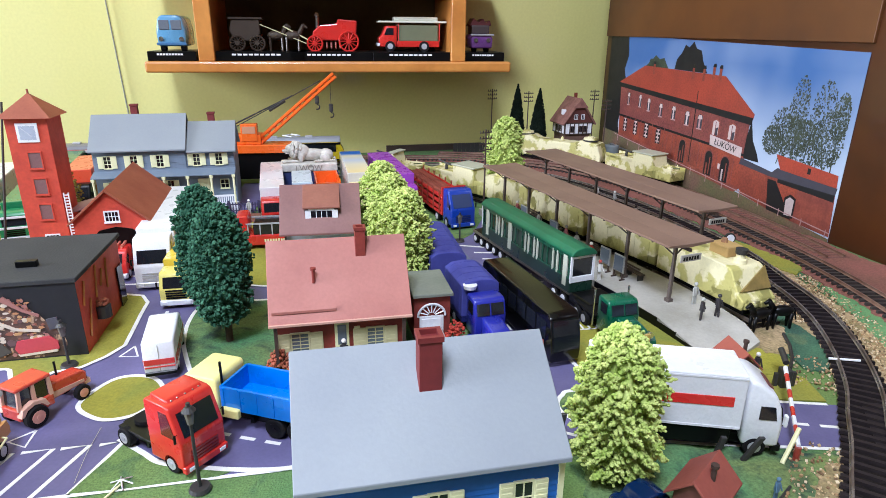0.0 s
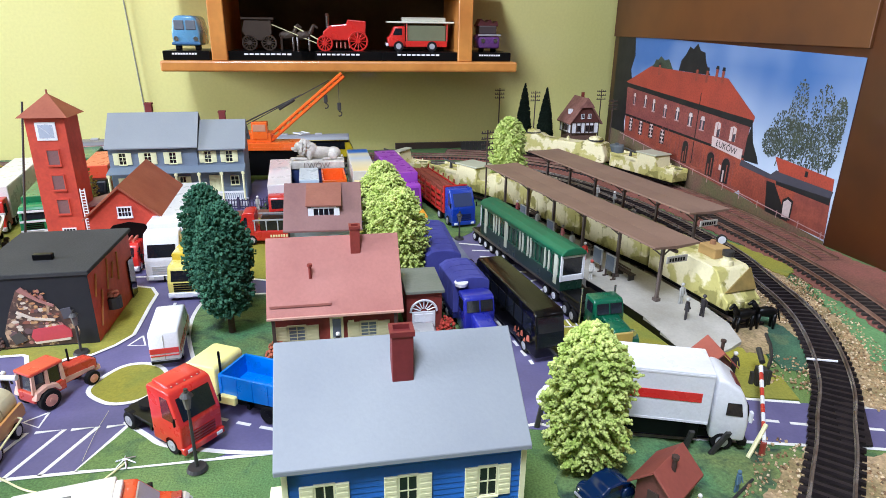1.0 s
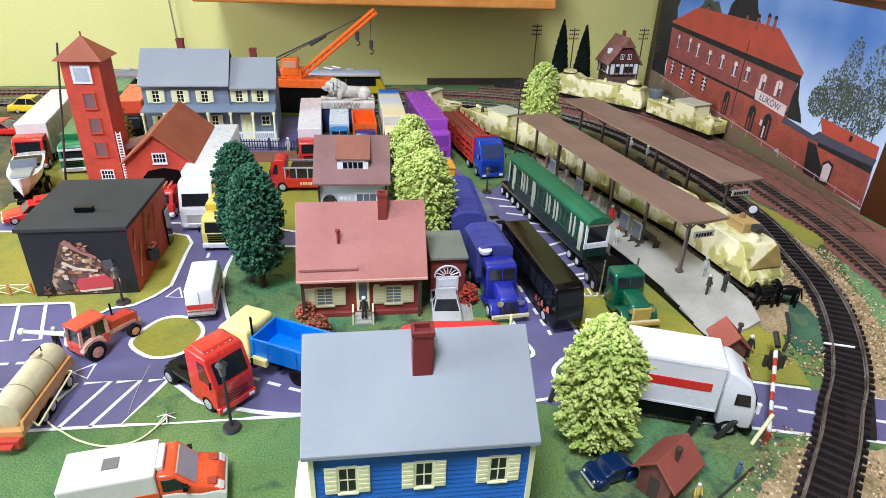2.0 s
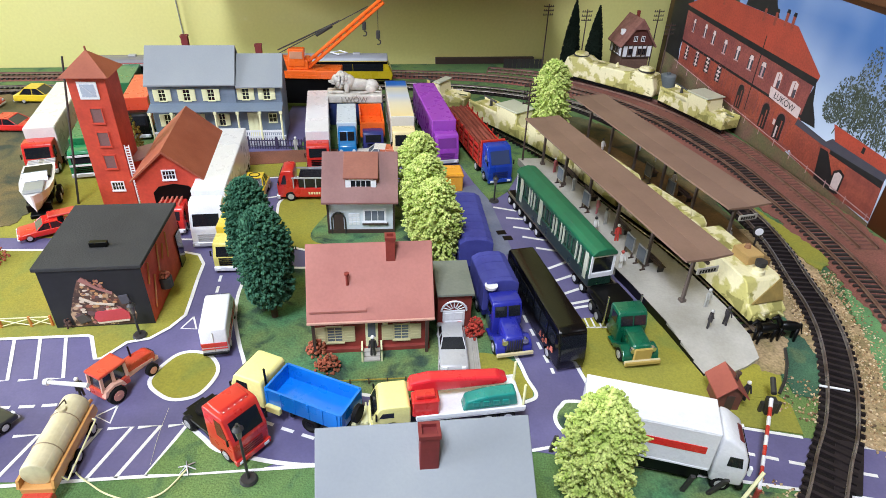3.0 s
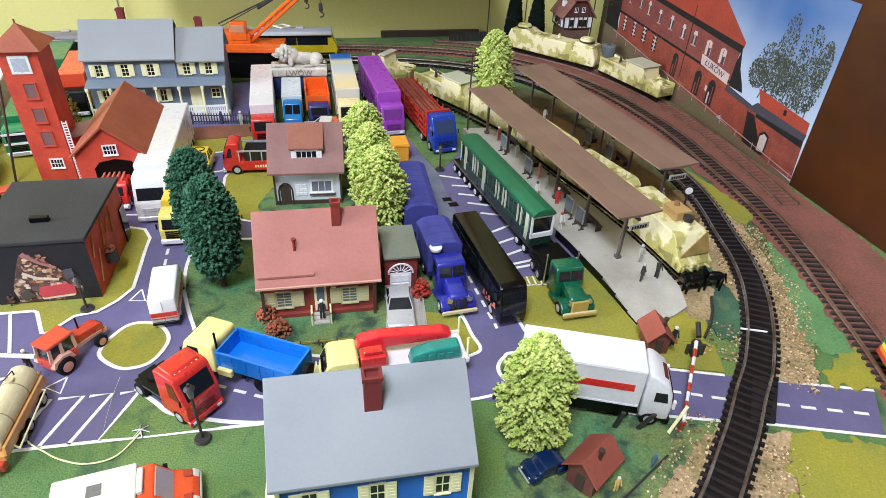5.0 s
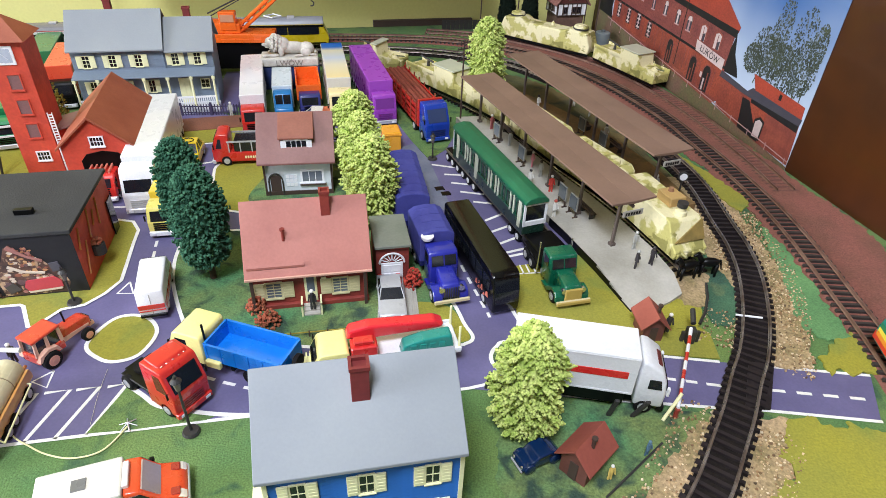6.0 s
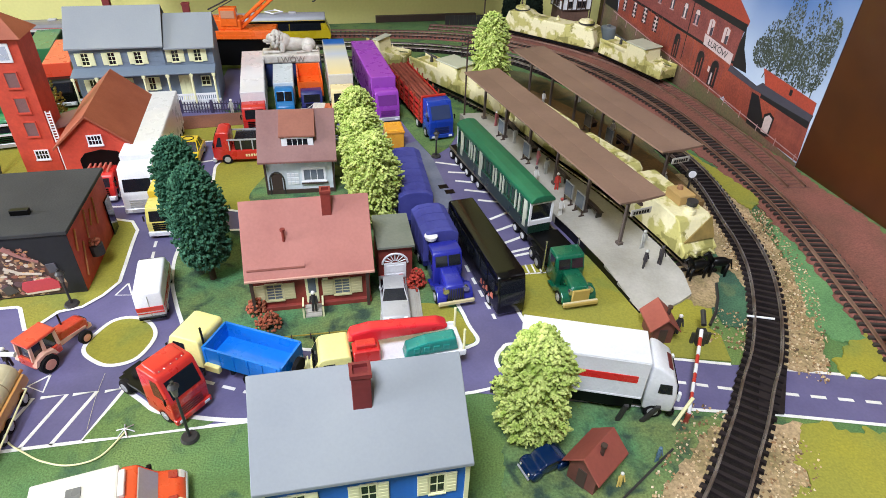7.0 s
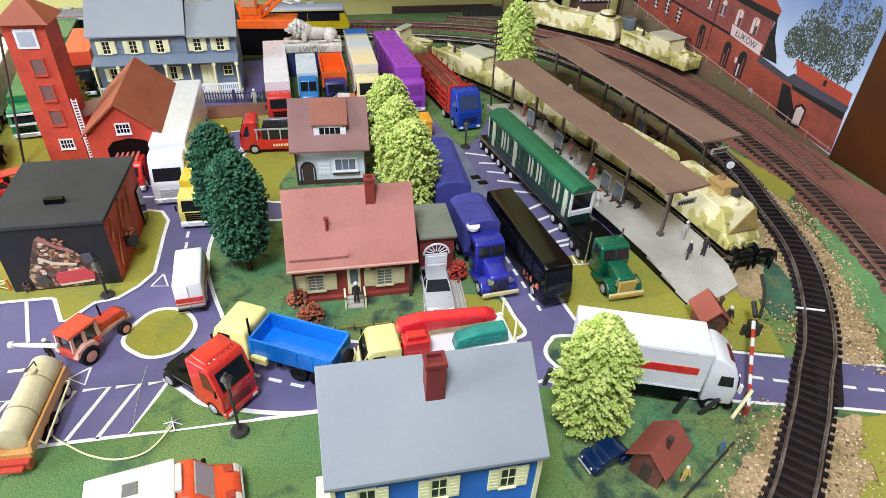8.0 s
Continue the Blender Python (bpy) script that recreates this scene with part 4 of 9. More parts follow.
for k in range(120):
    u = rng.random()
    cz = 3 + 37 * u
    cx = 0 + rng.uniform(-21, 19) * (1 - 0.72 * u)
    bm = BM()
    n, r = rng.randint(5, 8), rng.uniform(0.5, 2.4) * (1 - 0.3 * u)
    sx, sz, ph = rng.uniform(0.6, 1.6), rng.uniform(0.4, 1.0), rng.random() * 6
    prism(bm, [(cx + r * sx * math.cos(ph + 6.283 * i / n) * rng.uniform(0.6, 1.1), cz + r * sz * math.sin(ph + 6.283 * i / n)) for i in range(n)], -42.95 - 0.0045 * k, -42.7)
    part("patch", bm, pal[k % len(pal)], mural)
for pts, m_ in (([(-8, 41), (-6, 42.5), (3, 33.5), (11, 29.5), (10.6, 28), (2.4, 32), (-8.6, 40)], pal[4]), ([(-12, 25), (-11, 26.5), (-3, 21.5), (10, 19.4), (9.6, 18), (-3.6, 20)], pal[5]),
                ([(-6, 8), (-4, 13), (14, 15), (18, 11), (18, 6), (-4, 4)], paint(206, 74, 84, 0.5, 0.1)), ([(-5, 4.2), (17, 6), (17, 4.2), (-4, 2.6)], pal[5]),
                ([(-16, 3), (-18, 9), (-12, 12), (-8, 6)], paint(78, 72, 66, 0.7, 0.0)), ([(14, 26), (20, 27), (21, 20), (15, 19)], paint(86, 84, 92, 0.6, 0.0))):
    bm = BM()
    prism(bm, pts, -43.8, -42.7)
    part("patch", bm, m_, mural)
# east face: orange timbers, planter, doorway
for a, b in (((-30, 44), (-36, 30)), ((-24, 30), (-34, 8)), ((-8, 46), (-14, 26)), ((2, 40), (-4, 30)), ((12, 44), (8, 24))):
    bm = BM()
    rod(bm, (34.4 + 0.02 * a[0], a[0], a[1]), (34.4 + 0.02 * b[0], b[0], b[1]), 0.8, 5)
    part("timber", bm, M_SHELF, hall)
bm = BM()
rod(bm, (36.5, -14, 12), (36.5, -14, 20), 5.0, 12)
part("planter", bm, M_BLACKMETAL, hall)
bm = BM()
for k in range(24):
    ball(bm, (36.5 + rng.uniform(-3, 3), -14 + rng.uniform(-4, 4), 21 + rng.uniform(-1, 2.5)), rng.uniform(0.9, 1.7), 1)
part("foliage", bm, M_RUSTBUSH, hall)
bm = BM()
box(bm, 35.2, 36.2, 28, 40, 0, 30)
part("doorway", bm, M_GLASS, hall)

# fire station: tower, hall and link
FT = thing("fire_station_tower", -0.3225, 0.523, 0.0008, 13.0, "tall red brick tower with pyramid roof and clock", "tower")
bm = BM()
prism(bm, [(-15.5, -15.5), (15.5, -15.5), (15.5, 15.5), (-15.5, 15.5)], 0, 123, 0.2, "z", 1)
part("wall", bm, M_BRICK, FT)
bm = BM()
v = [bm.verts.new(p) for p in ((-20, -20, 122.5), (20, -20, 122.5), (20, 20, 122.5), (-20, 20, 122.5), (0, 0, 141))]
for f in ((0, 1, 4), (1, 2, 4), (2, 3, 4), (3, 0, 4), (3, 2, 1, 0)):
    bm.faces.new([v[i] for i in f])
bmesh.ops.recalc_face_normals(bm, faces=bm.faces)
part("roof", bm, M_TILE, FT)
bm = BM()
rod(bm, (0, 0, 140), (0, 0, 144), 0.8, 6)
part("finial", bm, M_TILE, FT)
bm = BM()
box(bm, -8, 8, -16.4, -15.4, 103, 118.5, 0.2, 1)
clock = part("clock", bm, M_WHITE, FT, "white square clock with pale grey face")
bm = BM()
box(bm, -5.8, 5.8, -16.55, -16.3, 105.2, 116.3)
part("clock_face", bm, paint(176, 184, 200, 0.5), clock)
bm = BM()
rod(bm, (0, -16.7, 111), (-4.5, -16.7, 115), 0.35, 4)
rod(bm, (0, -16.7, 111), (3, -16.7, 107.5), 0.4, 4)
for k in range(12):
    a = k * math.pi / 6
    ball(bm, (6 * math.sin(a), -16.5, 110.8 + 6 * math.cos(a)), 0.45, 1)
part_each("clock_mark", bm, paint(214, 218, 226), clock)
for z in (82, 60, 38):
    window(FT, 1.5, -15.6, z, 9, 12.5, 0, M_BRICK, None, 1, 1, mat("grey_blind", (128, 92, 92), 0.6))
window(FT, 2.5, -15.6, 16, 9.5, 7.5, 0, M_WHITE, None, 4, 2)
bm = BM()
for k in range(22):
    box(bm, 17.2, 20.2, -15.4, -14.6, 3 + 2.6 * k, 3.9 + 2.6 * k)
for x in (16.6, 20.2):
    box(bm, x, x + 0.8, -15.6, -14.4, 0, 60)
part("ladder", bm, M_WHITE, FT)
FH = thing("fire_station", -0.2655, 0.536, 0.0008, 15.3, "red brick fire station hall with terracotta gable roof", "fire station")
bm = BM()
prism(bm, [(-27, 0), (27, 0), (27, 45), (0, 68), (-27, 45)], -52, 54, 0, "y")
part("wall", bm, M_BRICK, FH)
for s in (-1, 1):
    bm = BM()
    prism(bm, [(0, 71), (s * 31, 43.5), (s * 31, 41.5), (0, 68.4)], -55, 56, 0.2, "y", 1)
    part("roof", bm, M_TILE, FH)
# black panel on the wall, painted as the shade inside the open gate
bm = BM()
prism(bm, [(-14, 0), (21, 0), (21, 31), (16, 36.5), (4, 39), (-9, 36.5), (-14, 31)], -53.0, -51.9, 0, "y")
part("gate_dark_panel", bm, M_BLACK, FH, "black round-topped panel for the shaded inside of the engine gate")
window(FH, 2, -52.2, 44, 9.5, 7.5, 0, M_WHITE, None, 4, 2)
bm = BM()
box(bm, -48, -27, -4, 24, 0, 40)
part("link_wall", bm, M_BRICK, FH)
bm = BM()
prism(bm, [(-27, 44), (-27, 46), (-50, 40), (-50, 38)], -8, 26, 0.2, "y", 1)
part("link_roof", bm, M_PINKDARK, FH)

# far two-part house with porch
bh = thing("house", -0.3165, 0.687, 0.0, 14.0, "large grey-blue model house with ivory shutters and porch", "house")
gable_body(bh, 92, 54, 69, 94, M_GREYBLUE)
gable_roof(bh, 96, 33, 70, 104, M_BLUEROOF, 1.8)
bm = BM()
prism(bm, [(-25, 0), (25, 0), (25, 66), (0, 86), (-25, 66)], 46, 96, 0, "x")
part("wing_wall", bm, M_GREYBLUE, bh)
gable_roof(bh, 51, 32, 67, 95, M_BLUEROOF, 1.8, "", 73.5)
laps(bh, 92, -27.2, 42, 68, 2.6, M_GREYBLUE)
laps(bh, 50, -25.2, 42, 65, 2.6, M_GREYBLUE, 0, 71)
for x in (-32, -6, 20):
    window(bh, x, -27.6, 51, 6.6, 12, 0, M_IVORY, M_IVORY, 2, 3)
for x in (57, 80):
    window(bh, x, -25.8, 51, 6.6, 12, 0, M_IVORY, M_IVORY, 2, 3)
bm = BM()
box(bm, -46.2, 96.2, -27.6, -24.8, 0, 44.5)
part("ground_floor_wall", bm, M_GREYBLUE, bh)
for x in (-31, 1, 28):
    window(bh, x, -28.4, 22, 6, 13, 0, M_IVORY, M_IVORY, 2, 2)
window(bh, 84, -28.4, 25, 8, 9, 0, M_IVORY, None, 2, 2)
bm = BM()
box(bm, 56, 69, -28.6, -27.4, 5, 36, 0.3, 1)
pd = part("front_door", bm, M_IVORY, bh, "ivory front door")
for k in range(2):
    bm = BM()
    box(bm, 58 + 5.2 * k, 61.8 + 5.2 * k, -29.0, -28.5, 9, 32, 0.2, 1)
    part("door_panel", bm, M_IVORY, pd)
bm = BM()
prism(bm, [(-27, 47.5), (-43, 43.5), (-43, 42.2), (-27, 44)], -47, 97, 0.2, "x", 1)
part("porch_roof", bm, M_GREYBLUE, bh)
bm = BM()
box(bm, -47, 97, -43.5, -27.6, 0, 8)
part("porch_floor", bm, M_WHITE, bh)
for x in (-45, -22, 2, 24, 48, 72, 95):
    bm = BM()
    rod(bm, (x, -42, 5), (x, -42, 43), 1.1, 8)
    box(bm, x - 1.7, x + 1.7, -43.7, -40.3, 39.5, 42.5)
    part("porch_post", bm, M_IVORY, bh)
bm = BM()
for a, b in ((-45, -22), (2, 24), (24, 48), (48, 72), (72, 95)):
    box(bm, a, b, -42.8, -41.4, 18, 20)
    k = a + 1.6
    while k < b:
        box(bm, k, k + 1.1, -42.5, -41.7, 7.5, 18)
        k += 2.2
part_each("railing", bm, M_WHITE, bh)
chimney(bh, -5, 4, 98, 112, 7, M_CHIMNEY)
chimney(bh, 73, 4, 89, 102, 7, M_CHIMNEY)

sheet("yard", [(-0.228, 0.668), (-0.196, 0.668), (-0.200, 0.715), (-0.224, 0.800), (-0.246, 0.795), (-0.238, 0.740)], 0.3, 1.4, M_ROAD, "violet printed yard beside the grey-blue house", "road")
# garden fence between the yards
fence = thing("fence", -0.219, 0.6595, 0.0, 9.0, "dark picket fence with heavier posts", "fence")
bm = BM()
box(bm, -0.5, 0.5, -0.4, 0.4, 0, 13)
bm.verts.ensure_lookup_table()
me = mesh_of("picket", bm, paint(58, 52, 80, 0.6, 0.0))
for k in range(22):
    shared("picket", me, fence, -31 + 2.95 * k, 0, 0)
for z in (3, 10):
    bm = BM()
    box(bm, -32, 32, -0.2, 0.6, z, z + 1)
    part("rail", bm, paint(58, 52, 80, 0.6, 0.0), fence)
for x in (-32, 0, 32):
    bm = BM()
    box(bm, x - 1.1, x + 1.1, -1.1, 1.1, 0, 15)
    part("post", bm, paint(58, 52, 80, 0.6, 0.0), fence)

# platforms with brown canopies
sheet("platform", [(0.186, 0.3535), (0.200, 0.3555), (0.216, 0.365), (0.227, 0.374), (0.226, 0.395), (0.216, 0.428), (0.199, 0.468), (0.179, 0.508), (0.1525, 0.553), (0.1240, 0.606),
                   (0.0965, 0.658), (0.084, 0.674), (0.055, 0.668), (0.085, 0.60), (0.108, 0.54), (0.139, 0.464), (0.148, 0.446), (0.168, 0.400)], 0.0, 8.0, M_CONCRETE, "grey concrete station platform", "platform")
pm = bpy.data.objects["platform"].data
bm = BM()
bm.from_mesh(pm)
bmesh.ops.triangulate(bm, faces=bm.faces)
for v in bm.verts:
    if v.co.z > 0.004 and v.co.y < 0.402:
        v.co.z = 0.0014 + 0.0066 * max(0.0, min(1.0, (v.co.y - 0.352) / 0.05))
bm.to_mesh(pm)
bm.free()
# pale platform, given the ochre tone of the shade under its canopy
sheet("platform_2", [(0.274, 0.50), (0.245, 0.487), (0.216, 0.531), (0.172, 0.622), (0.132, 0.684), (0.090, 0.735), (0.125, 0.765), (0.17, 0.715), (0.215, 0.655), (0.252, 0.575)], 0.0, 8.0, M_OCHRE, "pale island platform coloured ochre-brown for the canopy's shade", "platform")
for e, high in ((((0.139, 0.464), (0.148, 0.446), (0.168, 0.400)), 7.2), (((0.168, 0.400), (0.175, 0.382)), 5.0), (((0.175, 0.382), (0.181, 0.366)), 2.8), (((0.181, 0.366), (0.186, 0.3535)), 1.3)):
    ribbon("platform_edge", list(e), 1.2, 0.5, M_BLACK, bpy.data.objects["platform"], False, high)


def canopy(name, far, near, half, ztop, label, posts):
    """A long shallow V-shaped roof on single posts between two ends given in metres."""
    a, b = Vector((*far, 0)), Vector((*near, 0))
    d = b - a
    L = d.length * 1000
    ang = math.degrees(math.atan2(d.y, d.x))
    cn = thing(name, a.x, a.y, 0.008, ang, label, "platform canopy", "station canopies")
    for s in (-1, 1):
        bm = BM()
        prism(bm, [(0, ztop - 0.7), (s * half, ztop), (s * half, ztop - 1.6), (0, ztop - 3.2)], 0, L, 0.15, "x", 1)
        part("roof", bm, M_BROWNROOF, cn)
    bm = BM()
    for k in range(int(L / 14)):
        box(bm, 5 + 14 * k, 6.0 + 14 * k, -half * 0.72, half * 0.72, ztop - 5.0, ztop - 3.4)
    box(bm, 0, L, -0.9, 0.9, ztop - 6.5, ztop - 4.3)
    part_each("beam", bm, M_DARKBROWN, cn)
    for k in range(posts):
        x = 14 + (L - 28) * k / (posts - 1)
        bm = BM()
        box(bm, x - 1.2, x + 1.2, -1.2, 1.2, 0, ztop - 5, 0.2, 1)
        for s in (-1, 1):
            rod(bm, (x, 0, ztop - 14), (x, s * half * 0.6, ztop - 4.5), 0.6, 5)
        box(bm, x - 2.2, x + 2.2, -2.2, 2.2, 0, 2.4)
        part("post", bm, mat("grey_brown_post", (96, 84, 78), 0.6, 0.1), cn)
    bm = BM()
    box(bm, L + 0.3, L + 1.2, -9, 9, ztop - 13, ztop - 8, 0.1, 1)
    sg = part("name_sign", bm, M_CONCRETE, cn, "pale station sign under the canopy")
    bm = BM()
    for k in range(6):
        box(bm, L + 1.2, L + 1.4, -7 + 2.4 * k, -5.4 + 2.4 * k, ztop - 12, ztop - 9.4)
    part("sign_bars", bm, M_BLACK, sg)
    return cn, L


canopy("platform_canopy", (0.076, 0.6705), (0.190, 0.4145), 20.0, 49.5, "long brown flat platform canopy on posts", 6)
canopy("platform_canopy", (0.1305, 0.7475), (0.241, 0.4965), 21.0, 51.5, "long brown flat platform canopy on posts", 6)


def show_case(x, y, rot):
    bn = thing("platform_board", x, y, 0.008, rot, "grey glazed notice case on legs", "notice board", "platform boards")
    bm = BM()
    box(bm, -6, 6, -0.6, 0.6, 6, 20, 0.2, 1)
    part("case", bm, mat("grey_case", (150, 150, 146), 0.4, 0.08), bn)
    bm = BM()
    box(bm, -5, 5, -0.9, 0.9, 7, 19)
    part("glass_panel", bm, M_GREYGLASS, bn)
    for s in (-5, 5):
        bm = BM()
        box(bm, s - 0.5, s + 0.5, -2.5, 2.5, 0, 1)
        box(bm, s - 0.5, s + 0.5, -0.5, 0.5, 0, 8)
        part("leg", bm, M_DARKBROWN, bn)


for x, y in ((0.158, 0.470), (0.151, 0.487), (0.120, 0.560), (0.098, 0.610), (0.206, 0.60), (0.19, 0.635)):
    show_case(x, y, 115)

# huts
def hut(x, y, rot, w, d, h, r, label):
    ht = thing("hut", x, y, 0.0008, rot, label, "hut", "brown huts")
    bm = BM()
    prism(bm, [(-w / 2, 0), (w / 2, 0), (w / 2, h), (0, r - 1), (-w / 2, h)], -d / 2, d / 2, 0, "y")
    part("wall", bm, mat("brown_plank_wall", (112, 66, 56), 0.65, 0.15, 300.0, 0.3), ht)
    for s in (-1, 1):
        bm = BM()
        prism(bm, [(0, r + 1), (s * (w / 2 + 3.2), h - 1.2), (s * (w / 2 + 3.2), h - 2.4), (0, r - 0.6)], -d / 2 - 3, d / 2 + 3, 0.15, "y", 1)
        part("roof", bm, mat("red_brown_roof", (150, 78, 66), 0.6, 0.08, 400.0, 0.15), ht)
    bm = BM()
    rod(bm, (w * 0.22, -2, h), (w * 0.22, -2, r + 3), 1.1, 8)
    rod(bm, (w * 0.22, -2, r + 3), (w * 0.22, -2, r + 4.4), 1.7, 8)
    part("stove_pipe", bm, M_DARKBROWN, ht)
    bm = BM()
    box(bm, -2.5, 2.5, -d / 2 - 0.5, -d / 2 + 0.3, 0, h * 0.85)
    part("door", bm, M_DARKBROWN, ht)
    return ht


hut(0.1315, 0.224, -42, 16, 22, 15, 24, "small brown wooden hut with stove pipe beside the road")
hut(0.192, 0.333, 5, 14, 17, 14, 22, "small brown wooden hut near the platform end")
# half-timbered house at the back
th = thing("half_timbered_house", 0.221, 1.033, 0.0, 16, "half-timbered model house with steep brown gable roof", "house")
bm = BM()
box(bm, -22, 22, -20, 20, 0, 36)
part("lower_wall", bm, mat("brown_stone", (112, 84, 72), 0.7, 0.15, 300.0, 0.3), th)
bm = BM()
box(bm, -24, 24, -22, 22, 36, 55)
uw = part("upper_wall", bm, M_WHITE, th)
bm = BM()
for x in (-23.5, -15, -7.5, 0, 7.5, 15, 23.5):
    box(bm, x - 0.8, x + 0.8, -22.6, -21.8, 36, 55)
for z in (36, 53.5):
    box(bm, -24.4, 24.4, -22.7, -21.8, z, z + 1.6)
for y in (-21, -11, 0, 11, 21):
    box(bm, -24.6, -23.8, y - 0.8, y + 0.8, 36, 55)
for z in (36, 53.5):
    box(bm, -24.7, -23.8, -22, 22, z, z + 1.6)
part_each("timber", bm, M_DARKBROWN, uw)
for x in (-11, 3.7, 11):
    window(th, x, -22.5, 41, 5, 8, 0, M_DARKBROWN, None, 2, 1)
for y in (-5.5, 5.5):
    window(th, -24.5, y, 41, 5, 8, -90, M_DARKBROWN, None, 2, 1)
BTR = mat("brown_tile_roof", (142, 98, 88), 0.7, 0.15, 400.0, 0.3, second=(120, 78, 70), blotch=90.0)
for s in (-1, 1):
    bm = BM()
    prism(bm, [(0, 93), (s * 29, 53), (s * 28, 51), (0, 90)], -26, 26, 0.3, "y", 1)
    part("roof", bm, BTR, th)
bm = BM()
prism(bm, [(-24, 55), (24, 55), (0, 88)], -22.4, -21.6, 0, "y")
part("gable_face", bm, mat("brown_gable", (94, 50, 44), 0.65, 0.12), th, "dark brown boarded gable")
bm = BM()
prism(bm, [(-13, 78), (13, 78), (0, 93.6)], -26.4, -21.8, 0.3, "y", 1)
part("half_hip", bm, BTR, th)
for x in (-6, 6):
    window(th, x, -22.6, 61, 4.5, 6.5, 0, M_WHITE, None, 2, 1)
bm = BM()
box(bm, 3, 7, 4, 8, 84, 99)
part("chimney", bm, M_BRICKDARK, th)
bm = BM()
box(bm, -21.5, -15.5, -6, 0, 66, 74, 0.3, 1)
part("dormer", bm, M_WHITE, th)
# low flat-topped hut roofs beside the camouflage wagons, black track fence at the back
fb = thing("low_fence", 0.058, 1.04, 0.0, 10, "low black board fence at the back", "fence")
for k in range(9):
    bm = BM()
    box(bm, -32 + 7.2 * k, -25.4 + 7.2 * k, -0.5, 0.5, 0, 15, 0.1, 1)
    part("board", bm, M_BLACKMETAL, fb)
# ---- trees, poles, lamps, barriers ----
def cloud(name, centres, sizes, material, parent, seed=3, flat=1.0):
    """Many small faceted clumps joined into one crown."""
    g = (1 + 5 ** 0.5) / 2
    base = np.array([(-1, g, 0), (1, g, 0), (-1, -g, 0), (1, -g, 0), (0, -1, g), (0, 1, g), (0, -1, -g), (0, 1, -g), (g, 0, -1), (g, 0, 1), (-g, 0, -1), (-g, 0, 1)]) / 1.9
    tri_ = np.array([(0, 11, 5), (0, 5, 1), (0, 1, 7), (0, 7, 10), (0, 10, 11), (1, 5, 9), (5, 11, 4), (11, 10, 2), (10, 7, 6), (7, 1, 8),
                     (3, 9, 4), (3, 4, 2), (3, 2, 6), (3, 6, 8), (3, 8, 9), (4, 9, 5), (2, 4, 11), (6, 2, 10), (8, 6, 7), (9, 8, 1)])
    r = np.random.RandomState(seed)
    vs, fs = [], []
    for k, (c, s) in enumerate(zip(centres, sizes)):
        q = Euler(tuple(r.rand(3) * 6.28)).to_matrix()
        b = base * (0.7 + 0.6 * r.rand(12, 1)) * np.array((1, 1, flat))
        vs.append((b @ np.array(q).T) * s + np.array(c))
        fs.append(tri_ + 12 * k)
    me = bpy.data.meshes.new(name)
    me.from_pydata((np.concatenate(vs) * MM).tolist(), [], np.concatenate(fs).tolist())
    me.materials.append(material)
    ob = new(name, me)
    ob.parent = parent
    return ob


